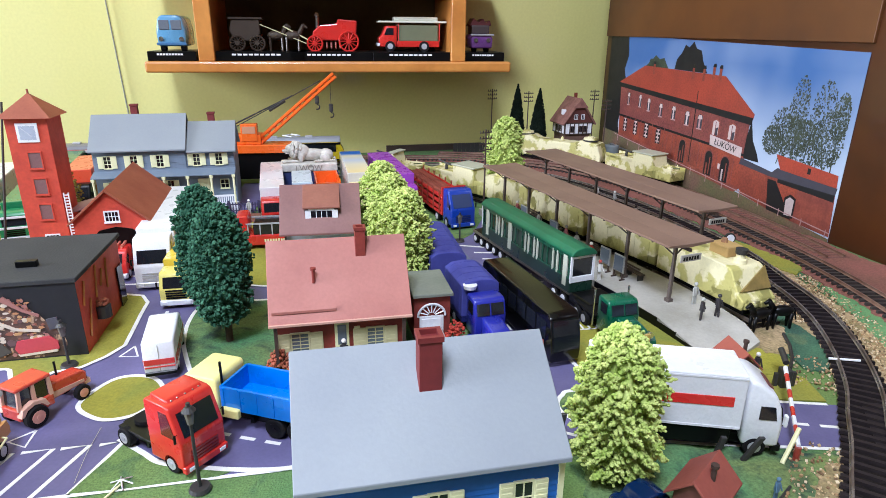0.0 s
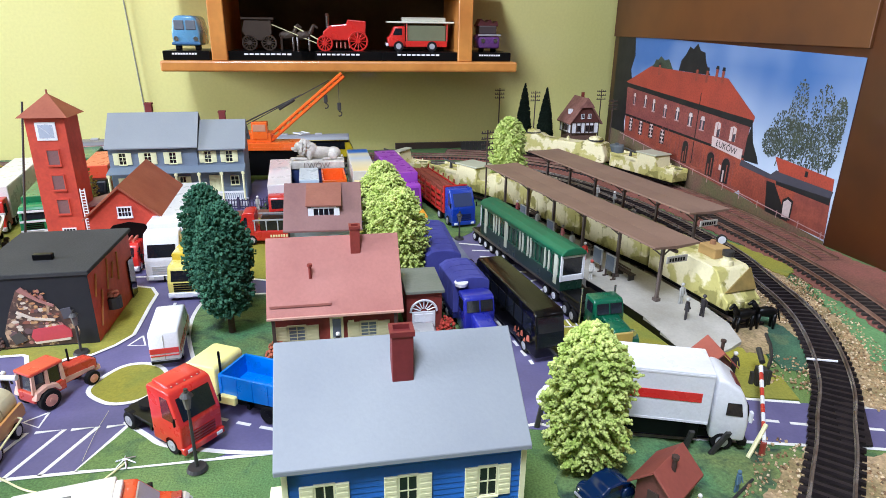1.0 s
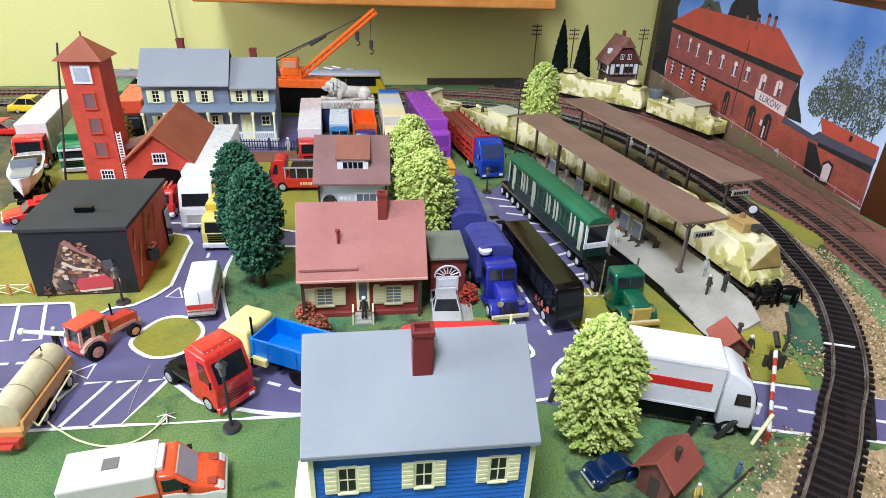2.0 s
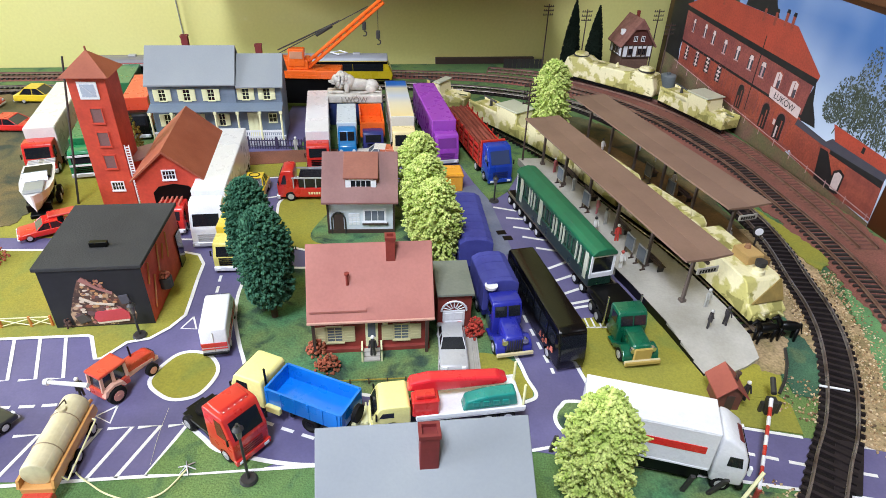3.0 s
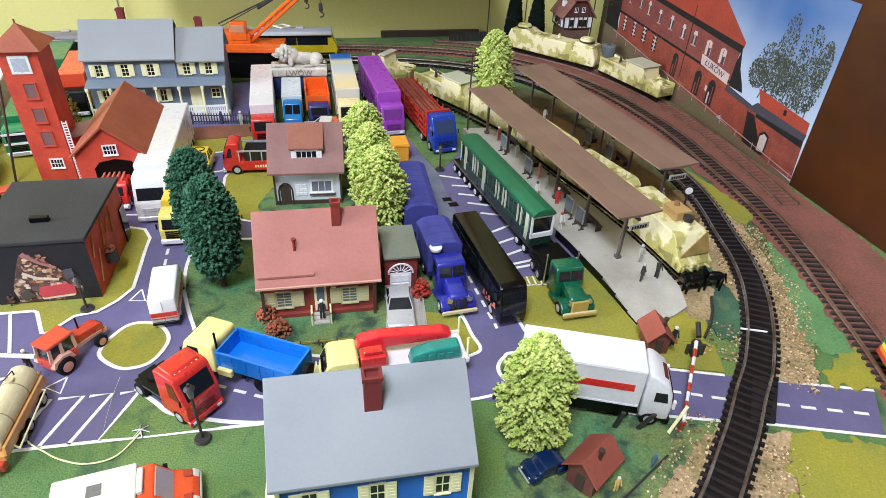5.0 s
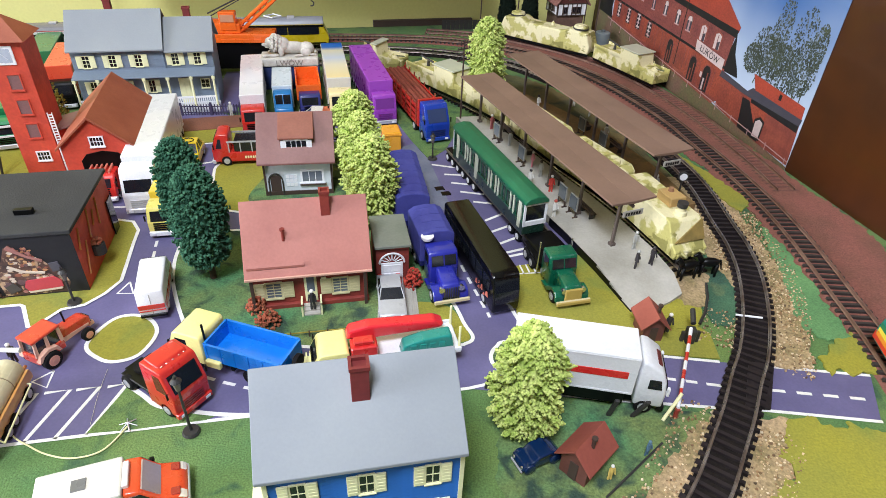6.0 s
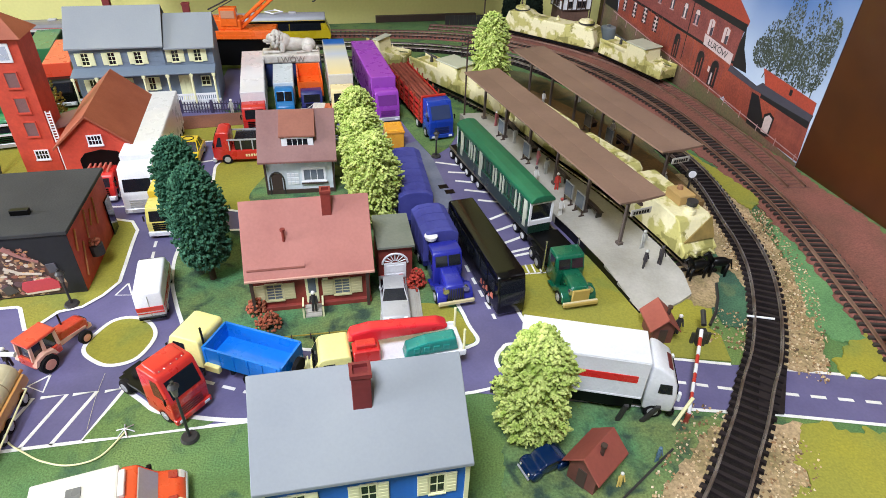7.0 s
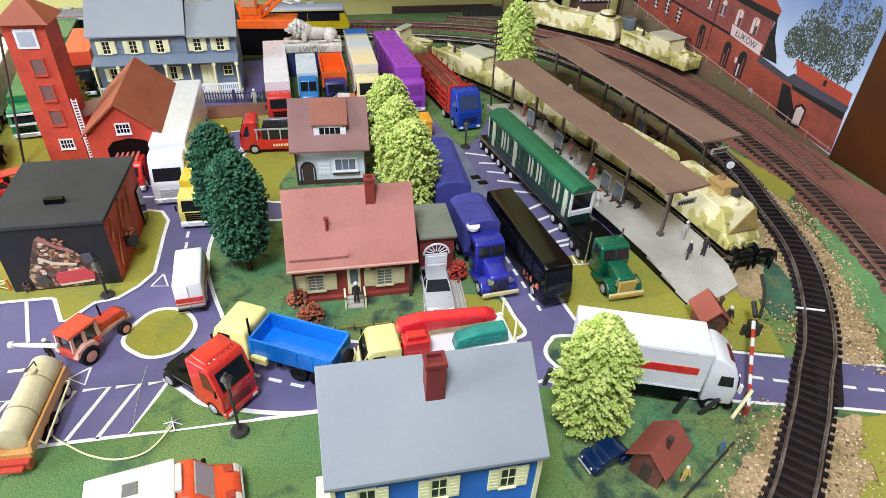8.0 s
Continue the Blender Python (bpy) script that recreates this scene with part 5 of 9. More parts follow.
def tree(x, y, z0, h, rad, low, material, label, n, size, seed, group, lean=(0, 0), leaves=6, flat=0.7, power=0.8, spread=1.0, foam=False):
    """A trunk with limbs and a crown of lobes made of many small clumps."""
    tr = thing("tree", x, y, z0, 0, label, "tree", group)
    rg = random.Random(seed)
    bm = BM()
    top = Vector((lean[0], lean[1], low + (h - low) * 0.7))
    rod(bm, (0, 0, 0), top * 0.5, 2.4, 9, 1.8)
    rod(bm, top * 0.5, top, 1.8, 8, 0.7)
    for k in range(9):
        a = rg.random() * 6.28
        zz = low + (h - low) * (0.1 + 0.07 * k)
        f = zz / h
        rod(bm, (lean[0] * f, lean[1] * f, zz - 5), (lean[0] * f + rad * 0.7 * math.cos(a), lean[1] * f + rad * 0.7 * math.sin(a), zz + 4), 0.8, 5, 0.3)
    part("trunk", bm, M_BARK, tr)
    bm = BM()
    vs = ball(bm, (lean[0] * 0.5, lean[1] * 0.5, (low + h) / 2), 1.0, 3)
    for v in vs:
        d = v.co - Vector((lean[0] * 0.5, lean[1] * 0.5, (low + h) / 2))
        k = 1 + 0.25 * math.sin(7 * d.x + seed) * math.cos(6 * d.y) + 0.15 * math.sin(9 * d.z)
        v.co = Vector((lean[0] * 0.5 + d.x * rad * 0.66 * k, lean[1] * 0.5 + d.y * rad * 0.66 * k, (low + h) / 2 + d.z * (h - low) * 0.42))
    part("inner_foliage", bm, material, tr)
    cs, ss = [], []
    for k in range(n):
        # a sprig: a tuft of leaves at the end of a twig
        u = (k + rg.random()) / n
        prof = (1.0 - abs(2 * (0.06 + 0.94 * u) ** power - 1) ** 2.5) ** 0.5
        a = k * 2.39996 + rg.uniform(-0.5, 0.5)
        wob = 1 + spread * (0.13 * math.sin(3 * a + 9 * u + seed) + 0.07 * math.sin(7 * a - 17 * u))
        deep = 1 - 0.4 * rg.random() ** 2.6
        rr = rad * prof * wob * deep
        zz = low + (h - low) * (0.03 + 0.95 * u)
        out = Vector((math.cos(a), math.sin(a), 0.25 + 0.9 * (u - 0.35)))
        tip = Vector((lean[0] * zz / h + rr * math.cos(a), lean[1] * zz / h + rr * math.sin(a), zz))
        if foam:
            # a soft finger of foam, thick at its root and drooping a little
            side = Vector((-math.sin(a), math.cos(a), 0))
            aim = (out + side * rg.gauss(0, 0.35) + Vector((0, 0, rg.gauss(-0.15, 0.3)))).normalized()
            for q in range(leaves):
                f = q / max(1, leaves - 1)
                o = Vector((rg.gauss(0, 1), rg.gauss(0, 1), rg.gauss(0, 1))) * size * (0.75 - 0.45 * f)
                cs.append(tuple(tip + aim * size * (5.2 * f - 3.4) + o + Vector((0, 0, -size * 0.9 * f * f))))
                ss.append(size * rg.uniform(0.8, 1.15) * (1.05 - 0.3 * f))
            continue
        for q in range(leaves):
            f = q / max(1, leaves - 1)
            o = Vector((rg.gauss(0, 1), rg.gauss(0, 1), rg.gauss(0, 0.8))) * size * 0.7 * spread
            cs.append(tuple(tip - out * size * 2.6 * f + o * (0.5 + 0.6 * f)))
            ss.append(size * rg.uniform(0.55, 1.0))
    cloud("crown", cs, ss, material, tr, seed=seed, flat=flat)
    return tr


LIME = "lime-green foam-leaved model tree with fluffy crown"
tree(0.1015, 0.2465, 0.0007, 76, 19.0, 5, M_LEAFLIGHT, LIME + " beside the road", 900, 1.0, 21, "lime trees", (-2, 4), 11, 1.1, foam=True)
tree(-0.010, 0.447, 0.0009, 86, 19.5, 7, M_LEAFLIGHT, LIME, 820, 0.98, 22, "lime trees", (0, 0), 11, 1.1, foam=True)
tree(-0.023, 0.484, 0.0009, 88, 19, 9, M_LEAFLIGHT, LIME, 820, 0.98, 23, "lime trees", (0, 0), 11, 1.1, foam=True)
tree(-0.036, 0.527, 0.0009, 89, 19, 9, M_LEAFLIGHT, LIME, 820, 0.98, 24, "lime trees", (0, 0), 11, 1.1, foam=True)
tree(0.088, 0.745, 0.0, 100, 21.5, 10, M_LEAFLIGHT, LIME + " behind the canopy", 820, 0.98, 25, "lime trees", (0, 0), 11, 1.1, foam=True)
DARK = "dark green model tree with dense leafy crown"
tree(-0.119, 0.370, 0.0009, 94, 18.8, 13, M_LEAFDARK, DARK, 1450, 1.42, 26, "dark green trees", (0, 0), 5, 0.4, 0.9, 0.6)
tree(-0.143, 0.403, 0.0009, 97, 18.2, 14, M_LEAFDARK, DARK, 1250, 1.42, 27, "dark green trees", (0, 0), 5, 0.4, 0.9, 0.6)
for x, y, h in ((0.128, 1.020, 113), (0.163, 1.018, 107)):
    tr = thing("conifer", x, y, 0.0, 0, "narrow dark conical conifer model tree", "tree", "dark conifers")
    rg = random.Random(int(h))
    bm = BM()
    rod(bm, (0, 0, 0), (0, 0, h * 0.9), 1.6, 7, 0.5)
    part("trunk", bm, M_BARK, tr)
    bm = BM()
    rod(bm, (0, 0, 8), (0, 0, h * 0.5), 13.0, 12, 10.5)
    rod(bm, (0, 0, h * 0.5), (0, 0, h * 0.94), 10.5, 12, 1.0)
    part("inner_foliage", bm, M_CYPRESS, tr)
    cs, ss = [], []
    for k in range(1900):
        u = 1 - (1 - rg.random()) ** 0.5 if k % 2 else rg.random()
        a = rg.random() * 6.2832
        rr = 15.5 * (1 - u ** 1.7) ** 0.9 * (0.85 + 0.15 * rg.random()) * min(1.0, 0.7 + 2 * u)
        cs.append((rr * math.cos(a), rr * math.sin(a), 4 + (h - 4) * u))
        ss.append(rg.uniform(0.7, 1.5))
    cloud("crown", cs, ss, M_CYPRESS, tr, seed=int(h))


def bush(x, y, z, r, h, material, label, seed, n=120):
    bs = thing("bush", x, y, z, 0, label, "bush")
    rg = random.Random(seed)
    cs, ss = [], []
    for k in range(n):
        d = Vector((rg.gauss(0, 1), rg.gauss(0, 1), abs(rg.gauss(0, 1)))).normalized() * (rg.random() ** 0.4)
        cs.append((d.x * r, d.y * r, 0.6 + d.z * h))
        ss.append(rg.uniform(0.7, 1.4))
    cloud("foliage", cs, ss, material, bs, seed=seed)
    bm = BM()
    for k in range(5):
        a = k * 1.3
        rod(bm, (0, 0, 0), (r * 0.6 * math.cos(a), r * 0.6 * math.sin(a), h * 0.7), 0.4, 5, 0.2)
    part("twigs", bm, M_BARK, bs)


bush(-0.077, 0.336, 0.0009, 7, 14, M_RUSTBUSH, "rust-coloured bush beside the brick house", 31)
bush(-0.066, 0.323, 0.0009, 9, 11, M_RUSTBUSH, "rust-coloured bush before the brick house", 32)
bush(0.0285, 0.371, 0.0009, 7, 17, mat("red_bush", (196, 70, 54), 0.9, 0.25, 600.0, 0.4), "bright red bush beside the garage", 33)
bush(-0.332, 0.572, 0.0008, 11, 64, mat("olive_green_bush", (150, 148, 62), 0.9, 0.25, 600.0, 0.4, second=(116, 124, 54), blotch=140.0), "tall olive-green bush behind the brick tower", 34, 620)
bush(-0.372, 0.402, 0.0009, 16, 8, M_RUSTBUSH, "low rust-brown shrub on the lawn", 35, 200)
bush(-0.257, 0.337, 0.0009, 4, 8, mat("brown_bush", (96, 70, 60), 0.9, 0.3, 500.0, 0.4), "small brown bush before the mural", 36, 60)


def telegraph_pole(x, y, h, rot, arms, label):
    tp = thing("telegraph_pole", x, y, 0.0, rot, label, "telegraph pole", "telegraph poles")
    bm = BM()
    rod(bm, (0, 0, 0), (0, 0, h), 1.1, 7, 0.8)
    part("pole", bm, M_DARKBROWN, tp)
    for k in range(arms):
        z = h - 4 - 6 * k
        bm = BM()
        box(bm, -8, 8, -0.5, 0.5, z, z + 1.1)
        ar = part("crossarm", bm, M_DARKBROWN, tp)
        for u in (-7, -3.5, 3.5, 7):
            bm = BM()
            rod(bm, (u, 0, z + 1), (u, 0, z + 3), 0.6, 6, 0.4)
            part("insulator", bm, M_BLACKMETAL, ar)


telegraph_pole(0.060, 0.665, 95, 35, 4, "dark telegraph pole with four crossarms")
for x, y, h, a in ((0.087, 1.012, 106, 3), (0.143, 1.000, 104, 3), (0.250, 1.020, 106, 3), (0.262, 0.985, 95, 3)):
    telegraph_pole(x, y, h, 20, a, "dark telegraph pole with three crossarms")
# bare mast beside the tower
bm = BM()
rod(bm, (0, 0, 0), (10, 24, 133), 1.1, 7, 0.9)
ob = part("mast", bm, M_BLACKMETAL)
ob.matrix_basis = pose(-0.358, 0.502, 0.0008)
tagged(ob, "bare dark mast standing beside the brick tower", "mast")


def street_lamp(x, y, h, label):
    sl = thing("street_lamp", x, y, 0.0008, 0, label, "street lamp", "street lamps")
    bm = BM()
    rod(bm, (0, 0, 0), (0, 0, 1.6), 5.0, 16, 4.2)
    part("base", bm, M_BLACKMETAL, sl)
    bm = BM()
    rod(bm, (0, 0, 1), (0, 0, h - 8), 0.9, 8, 0.7)
    part("post", bm, M_BLACKMETAL, sl)
    bm = BM()
    rod(bm, (0, 0, h - 8), (0, 0, h - 1), 1.3, 8, 2.4)
    part("lantern", bm, mat("smoky_lamp_glass", (110, 104, 96), 0.3, 0.05), sl)
    bm = BM()
    rod(bm, (0, 0, h - 1.4), (0, 0, h + 0.6), 3.1, 12, 1.4)
    rod(bm, (0, 0, h + 1), (0, 0, h + 2.4), 0.9, 6)
    part("cap", bm, M_BLACKMETAL, sl)


street_lamp(-0.085, 0.233, 42, "black model street lamp with round foot and lantern")
street_lamp(-0.204, 0.335, 28, "black model street lamp before the mural")
street_lamp(0.033, 0.577, 26, "black model street lamp beside the lorries")

# level crossing barrier
bar = thing("level_crossing_barrier", 0.2185, 0.3265, 0.0, 0, "red and white level crossing barrier with black drive", "barrier")
P, Q = Vector((-2, -2, 14)), Vector((-27, -66, 8.5))
for k in range(9):
    bm = BM()
    rod(bm, P + (Q - P) * (k / 9), P + (Q - P) * ((k + 1) / 9), 1.25 - 0.03 * k, 8)
    part("boom", bm, M_WHITE if k % 2 == 0 else paint(196, 52, 44), bar)
bm = BM()
box(bm, -3, 3, -3, 3, 0, 12, 0.4, 1)
box(bm, -6, -4, -1, 1, 0, 9)
box(bm, 4, 6, -1, 1, 0, 10)
part("drive", bm, M_BLACKMETAL, bar)
bm = BM()
rod(bm, (1, 3, 14), (3, 14, 17), 1.8, 8)
part("counterweight", bm, M_BLACKMETAL, bar)
bm = BM()
rod(bm, (Q.x, Q.y, 0), (Q.x, Q.y, 8), 1.5, 8)
part("rest", bm, paint(150, 60, 50), bar)
bm = BM()
rod(bm, (0, 0, 0), (11, 10, 13), 1.1, 7)
ob = part("leaning_post", bm, M_CREAM)
ob.matrix_basis = pose(0.1835, 0.2575, 0.0007)
tagged(ob, "pale leaning wooden post beside the crossing", "post")
for x, y, dx in ((0.152, 0.2595, 3), (0.166, 0.2595, 7), (0.0805, 0.276, 2)):
    bm = BM()
    prism(bm, [(-1.3, 0), (1.3, 0), (1.3 + dx, 13), (-1.3 + dx, 13)], -1, 1, 0.2, "y", 1)
    ob = part("kerb_post", bm, M_BLACKMETAL)
    ob.matrix_basis = pose(x, y, 0.0008)
    tagged(ob, "short black post at the road edge", "post", "kerb posts")
bm = BM()
rod(bm, (0, 0, 0.6), (38, 36, 0.6), 0.7, 6)
ob = part("edge_rod", bm, M_BLACKMETAL)
ob.matrix_basis = pose(0.141, 0.205, 0.0007)
tagged(ob, "thin black rod lying along the verge", "rod")
# round disc signal beside the track
sg = thing("signal", 0.2585, 0.506, 0.0012, 0, "small track signal with a white disc", "signal")
bm = BM()
rod(bm, (0, 0, 0), (0, 0, 27), 0.9, 7)
part("mast", bm, M_BLACKMETAL, sg)
bm = BM()
rod(bm, (0, 1, 30), (0, -1, 30), 4.6, 16)
part("disc_rim", bm, M_BLACKMETAL, sg)
bm = BM()
rod(bm, (0, -1, 30), (0, -1.4, 30), 3.4, 16)
part("disc", bm, M_WHITE, sg)
# cable on the wall
bm = BM()
rod(bm, (-465, 935, 228), (-457, 937, 30), 1.1, 7)
rod(bm, (-465, 935, 228), (-486, 930, 900), 1.1, 7)
ob = part("wall_cable", bm, mat("grey_cable", (150, 150, 132), 0.5, 0.05))
ob.matrix_basis = pose(0.0, 0.0, 0)
tagged(ob, "grey cable hanging down the wall", "cable")
# loose wires on the lawn
for pts in ([(-189, 231), (-178, 223), (-167, 218), (-155, 213.5), (-140, 212), (-127, 218), (-121, 234)], [(-152, 275), (-148, 255), (-142, 234)]):
    cu = bpy.data.curves.new("loose_wire", "CURVE")
    cu.dimensions, cu.bevel_depth, cu.bevel_resolution = "3D", 0.0005 if len(pts) > 3 else 0.00008, 2
    sp = cu.splines.new("POLY")
    ln = spline([(p[0], p[1], 1.4) for p in pts], 8)
    sp.points.add(len(ln) - 1)
    for q, v in zip(sp.points, ln):
        q.co = (v.x * MM, v.y * MM, v.z * MM, 1)
    cu.materials.append(M_CREAM)
    tagged(new("loose_wire", cu), "thin pale wire lying on the lawn", "wire")
bm = BM()
for k in range(6):
    a = k * 1.05
    rod(bm, (0, 0, 2.5), (5 * math.cos(a), 5 * math.sin(a), 0.4), 0.35, 5)
ob = thing("wire_star", -0.121, 0.235, 0.0008, 0, "small grey wire star lying on the lawn", "wire")
part_each("wire_arm", bm, M_SILVER, ob)

# white low rail fence at the mural
fn = thing("rail_fence", -0.283, 0.3325, 0.0009, 13, "pale wooden rail fence with crossed braces", "fence")
for x in (-40, -20, 0, 14, 27):
    bm = BM()
    box(bm, x - 0.7, x + 0.7, -0.7, 0.7, 0, 9)
    part("post", bm, M_SHELF, fn)
for a, b in ((-40, -20), (-20, 0), (0, 14)):
    bm = BM()
    rod(bm, (a, 0, 1), (b, 0, 7), 0.4, 5)
    rod(bm, (a, 0, 7), (b, 0, 1), 0.4, 5)
    rod(bm, (a, 0, 8), (b, 0, 8), 0.5, 5)
    part("brace", bm, M_CREAM, fn)
# low garden fence of the brick house
fn = thing("garden_fence", -0.024, 0.3155, 0.0009, 12, "low thin garden fence on the lawn", "fence")
for k in range(7):
    bm = BM()
    box(bm, -36 + 12 * k - 0.4, -36 + 12 * k + 0.4, -0.4, 0.4, 0, 5)
    part("post", bm, M_DARKBROWN, fn)
bm = BM()
box(bm, -36, 36, -0.2, 0.2, 3.4, 4.2)
part("rail", bm, M_OLIVEBUSH, fn)


# little painted figures, plain shapes
def figurine(x, y, z, rot, body, head, h=20, lean=0.0):
    bm = BM()
    s = h / 20.0
    for u in (-1.3, 1.3):
        rod(bm, (u * s, 0, 0), (u * s * 0.7, lean * 3, 9 * s), 1.0 * s, 7)
    rod(bm, (0, lean * 3, 8.5 * s), (0, lean * 6, 16 * s), 2.1 * s, 9, 1.7 * s)
    for u in (-1, 1):
        rod(bm, (u * 2.2 * s, lean * 6, 15 * s), (u * 3.0 * s, lean * 6 - 2.0 * s, 9 * s), 0.7 * s, 6)
    ball(bm, (0, lean * 7, 18.4 * s), 1.7 * s, 2)
    ob = part("figurine", bm, body)
    ob.data.materials.append(head)
    for p in ob.data.polygons:
        if p.center.z > 16.6 * s * MM:
            p.material_index = 1
    ob.matrix_basis = pose(x, y, z, 0, 0, rot)
    tagged(ob, "tiny painted model figure standing on the layout", "figurine", "figurines")


GREYF, DARKF, WHITEF, BLUEF, YELF = paint(170, 170, 164, 0.6), paint(46, 42, 46, 0.6), paint(226, 224, 218, 0.6), paint(84, 116, 140, 0.6), paint(208, 180, 96, 0.6)
for x, y, z, r, b, h in ((0.201, 0.423, 0.008, 20, GREYF, GREYF), (0.197, 0.3985, 0.0070, 60, DARKF, GREYF), (0.210, 0.4035, 0.0076, 130, DARKF, DARKF), (-0.038, 0.337, 0.004, 10, DARKF, WHITEF),
                         (0.142, 0.466, 0.008, 30, WHITEF, paint(190, 80, 70, 0.6)), (0.1255, 0.519, 0.008, 30, WHITEF, DARKF), (0.1115, 0.60, 0.008, 30, GREYF, DARKF), (0.168, 0.233, 0.0008, 30, BLUEF, BLUEF),
                         (0.1445, 0.2165, 0.0008, 10, YELF, WHITEF), (0.2055, 0.3345, 0.0009, 10, DARKF, WHITEF), (0.215, 0.628, 0.008, 0, WHITEF, DARKF), (-0.197, 0.660, 0.0, 0, GREYF, WHITEF),
                         (0.241, 0.520, 0.008, 0, GREYF, WHITEF)):
    figurine(x, y, z, r, b, h, 12 if x > 0.14 and y < 0.24 else 17)


for x, y, r, b, h in ((0.094, 0.640, 40, paint(176, 96, 100, 0.6), WHITEF), (0.100, 0.622, 10, WHITEF, DARKF), (0.131, 0.556, 70, paint(196, 120, 128, 0.6), GREYF), (0.137, 0.537, 20, GREYF, DARKF),
                      (0.144, 0.509, 0, paint(196, 60, 50, 0.6), WHITEF), (0.194, 0.716, 20, WHITEF, GREYF), (0.208, 0.688, 60, GREYF, WHITEF), (0.150, 0.703, 30, WHITEF, DARKF)):
    figurine(x, y, 0.008, r, b, h, 17)


def bench(x, y, rot):
    bn = thing("platform_bench", x, y, 0.008, rot, "small brown slatted bench on the platform", "bench", "platform benches")
    for k in range(3):
        bm = BM()
        box(bm, -9, 9, -2.6 + 1.9 * k, -1.2 + 1.9 * k, 4.6, 5.4)
        part("slat", bm, M_DARKBROWN, bn)
    for z in (7.5, 9.5):
        bm = BM()
        box(bm, -9, 9, 2.6, 3.4, z, z + 1.3)
        part("backrest_slat", bm, M_DARKBROWN, bn)
    for x_ in (-7, 7):
        bm = BM()
        box(bm, x_ - 0.6, x_ + 0.6, -2.4, 3.0, 0, 4.6)
        part("leg", bm, M_BLACKMETAL, bn)


for x, y in ((0.112, 0.628), (0.128, 0.588), (0.152, 0.528), (0.172, 0.472), (0.198, 0.655), (0.222, 0.602)):
    bench(x, y, 113)


def horse(x, y, z, rot):
    hs = BM()
    ball(hs, (0, 0, 13), 5, 2, (1.7, 0.75, 0.8))
    for u, v in ((-6, -2), (-6, 2), (6, -2), (6, 2)):
        rod(hs, (u, v, 0), (u * 0.95, v, 12), 0.9, 7, 1.5)
    rod(hs, (6.5, 0, 14), (11, 0, 21), 2.4, 8, 1.5)
    rod(hs, (10, 0, 21), (14, 0, 18.5), 1.7, 8, 1.0)
    rod(hs, (-8, 0, 15), (-11, 0, 6), 0.9, 6, 0.5)
    ob = part("model_horse", hs, M_BLACK, None, "", True)
    ob.matrix_basis = pose(x, y, z, 0, 0, rot)
    tagged(ob, "black plastic model horse beside the platform end", "toy horse", "toy horses")


horse(0.2365, 0.3965, 0.0008, 200)
horse(0.2535, 0.4015, 0.0008, 185)
bm = BM()
for a, b in (((250, 389), (246, 373)), ((246, 373), (239.5, 357)), ((239.5, 357), (231, 343))):
    rod(bm, (a[0], a[1], 2.4), (b[0], b[1], 2.4), 1.1, 7)
    rod(bm, (a[0], a[1], 0.6), (a[0], a[1], 3.2), 0.8, 6)
ob = part("signal_pipe", bm, M_BLACKMETAL)
tagged(ob, "thin dark pipe lying along the verge", "pipe")

# ---- poster on the cabinet ----
poster = thing("poster", 0.393, 0.589, 0.0, CAB, "printed poster of a brick station under blue sky", "poster")


def print_layer(name, pts, lift, material, label=""):
    bm = BM()
    prism(bm, pts, -0.6 + lift, -0.3 + lift, 0, "y")
    return part(name, bm, material, poster, label)


def gradient(name, low, high, z0, z1):
    m = mat(name, low, 0.45, 0.03, 200.0, 0.0)
    nt = m.node_tree
    tc = nt.nodes.new("ShaderNodeTexCoord")
    sp = nt.nodes.new("ShaderNodeSeparateXYZ")
    nt.links.new(tc.outputs["Object"], sp.inputs[0])
    mr = nt.nodes.new("ShaderNodeMapRange")
    mr.inputs["From Min"].default_value, mr.inputs["From Max"].default_value = z0, z1
    nt.links.new(sp.outputs["Z"], mr.inputs["Value"])
    n = nt.nodes.new("ShaderNodeTexNoise")
    n.inputs["Scale"].default_value = 9.0
    nt.links.new(tc.outputs["Object"], n.inputs["Vector"])
    ad = nt.nodes.new("ShaderNodeMath")
    ad.operation = "MULTIPLY_ADD"
    ad.inputs[1].default_value, ad.inputs[2].default_value = 1.1, -0.55
    nt.links.new(n.outputs["Fac"], ad.inputs[0])
    a2 = nt.nodes.new("ShaderNodeMath")
    a2.operation, a2.use_clamp = "ADD", True
    nt.links.new(mr.outputs["Result"], a2.inputs[0])
    nt.links.new(ad.outputs[0], a2.inputs[1])
    mx = nt.nodes.new("ShaderNodeMix")
    mx.data_type = "RGBA"
    mx.inputs["A"].default_value, mx.inputs["B"].default_value = srgb(*low), srgb(*high)
    nt.links.new(a2.outputs[0], mx.inputs["Factor"])
    nt.links.new(mx.outputs["Result"], nt.nodes["Principled BSDF"].inputs["Base Color"])
    return m


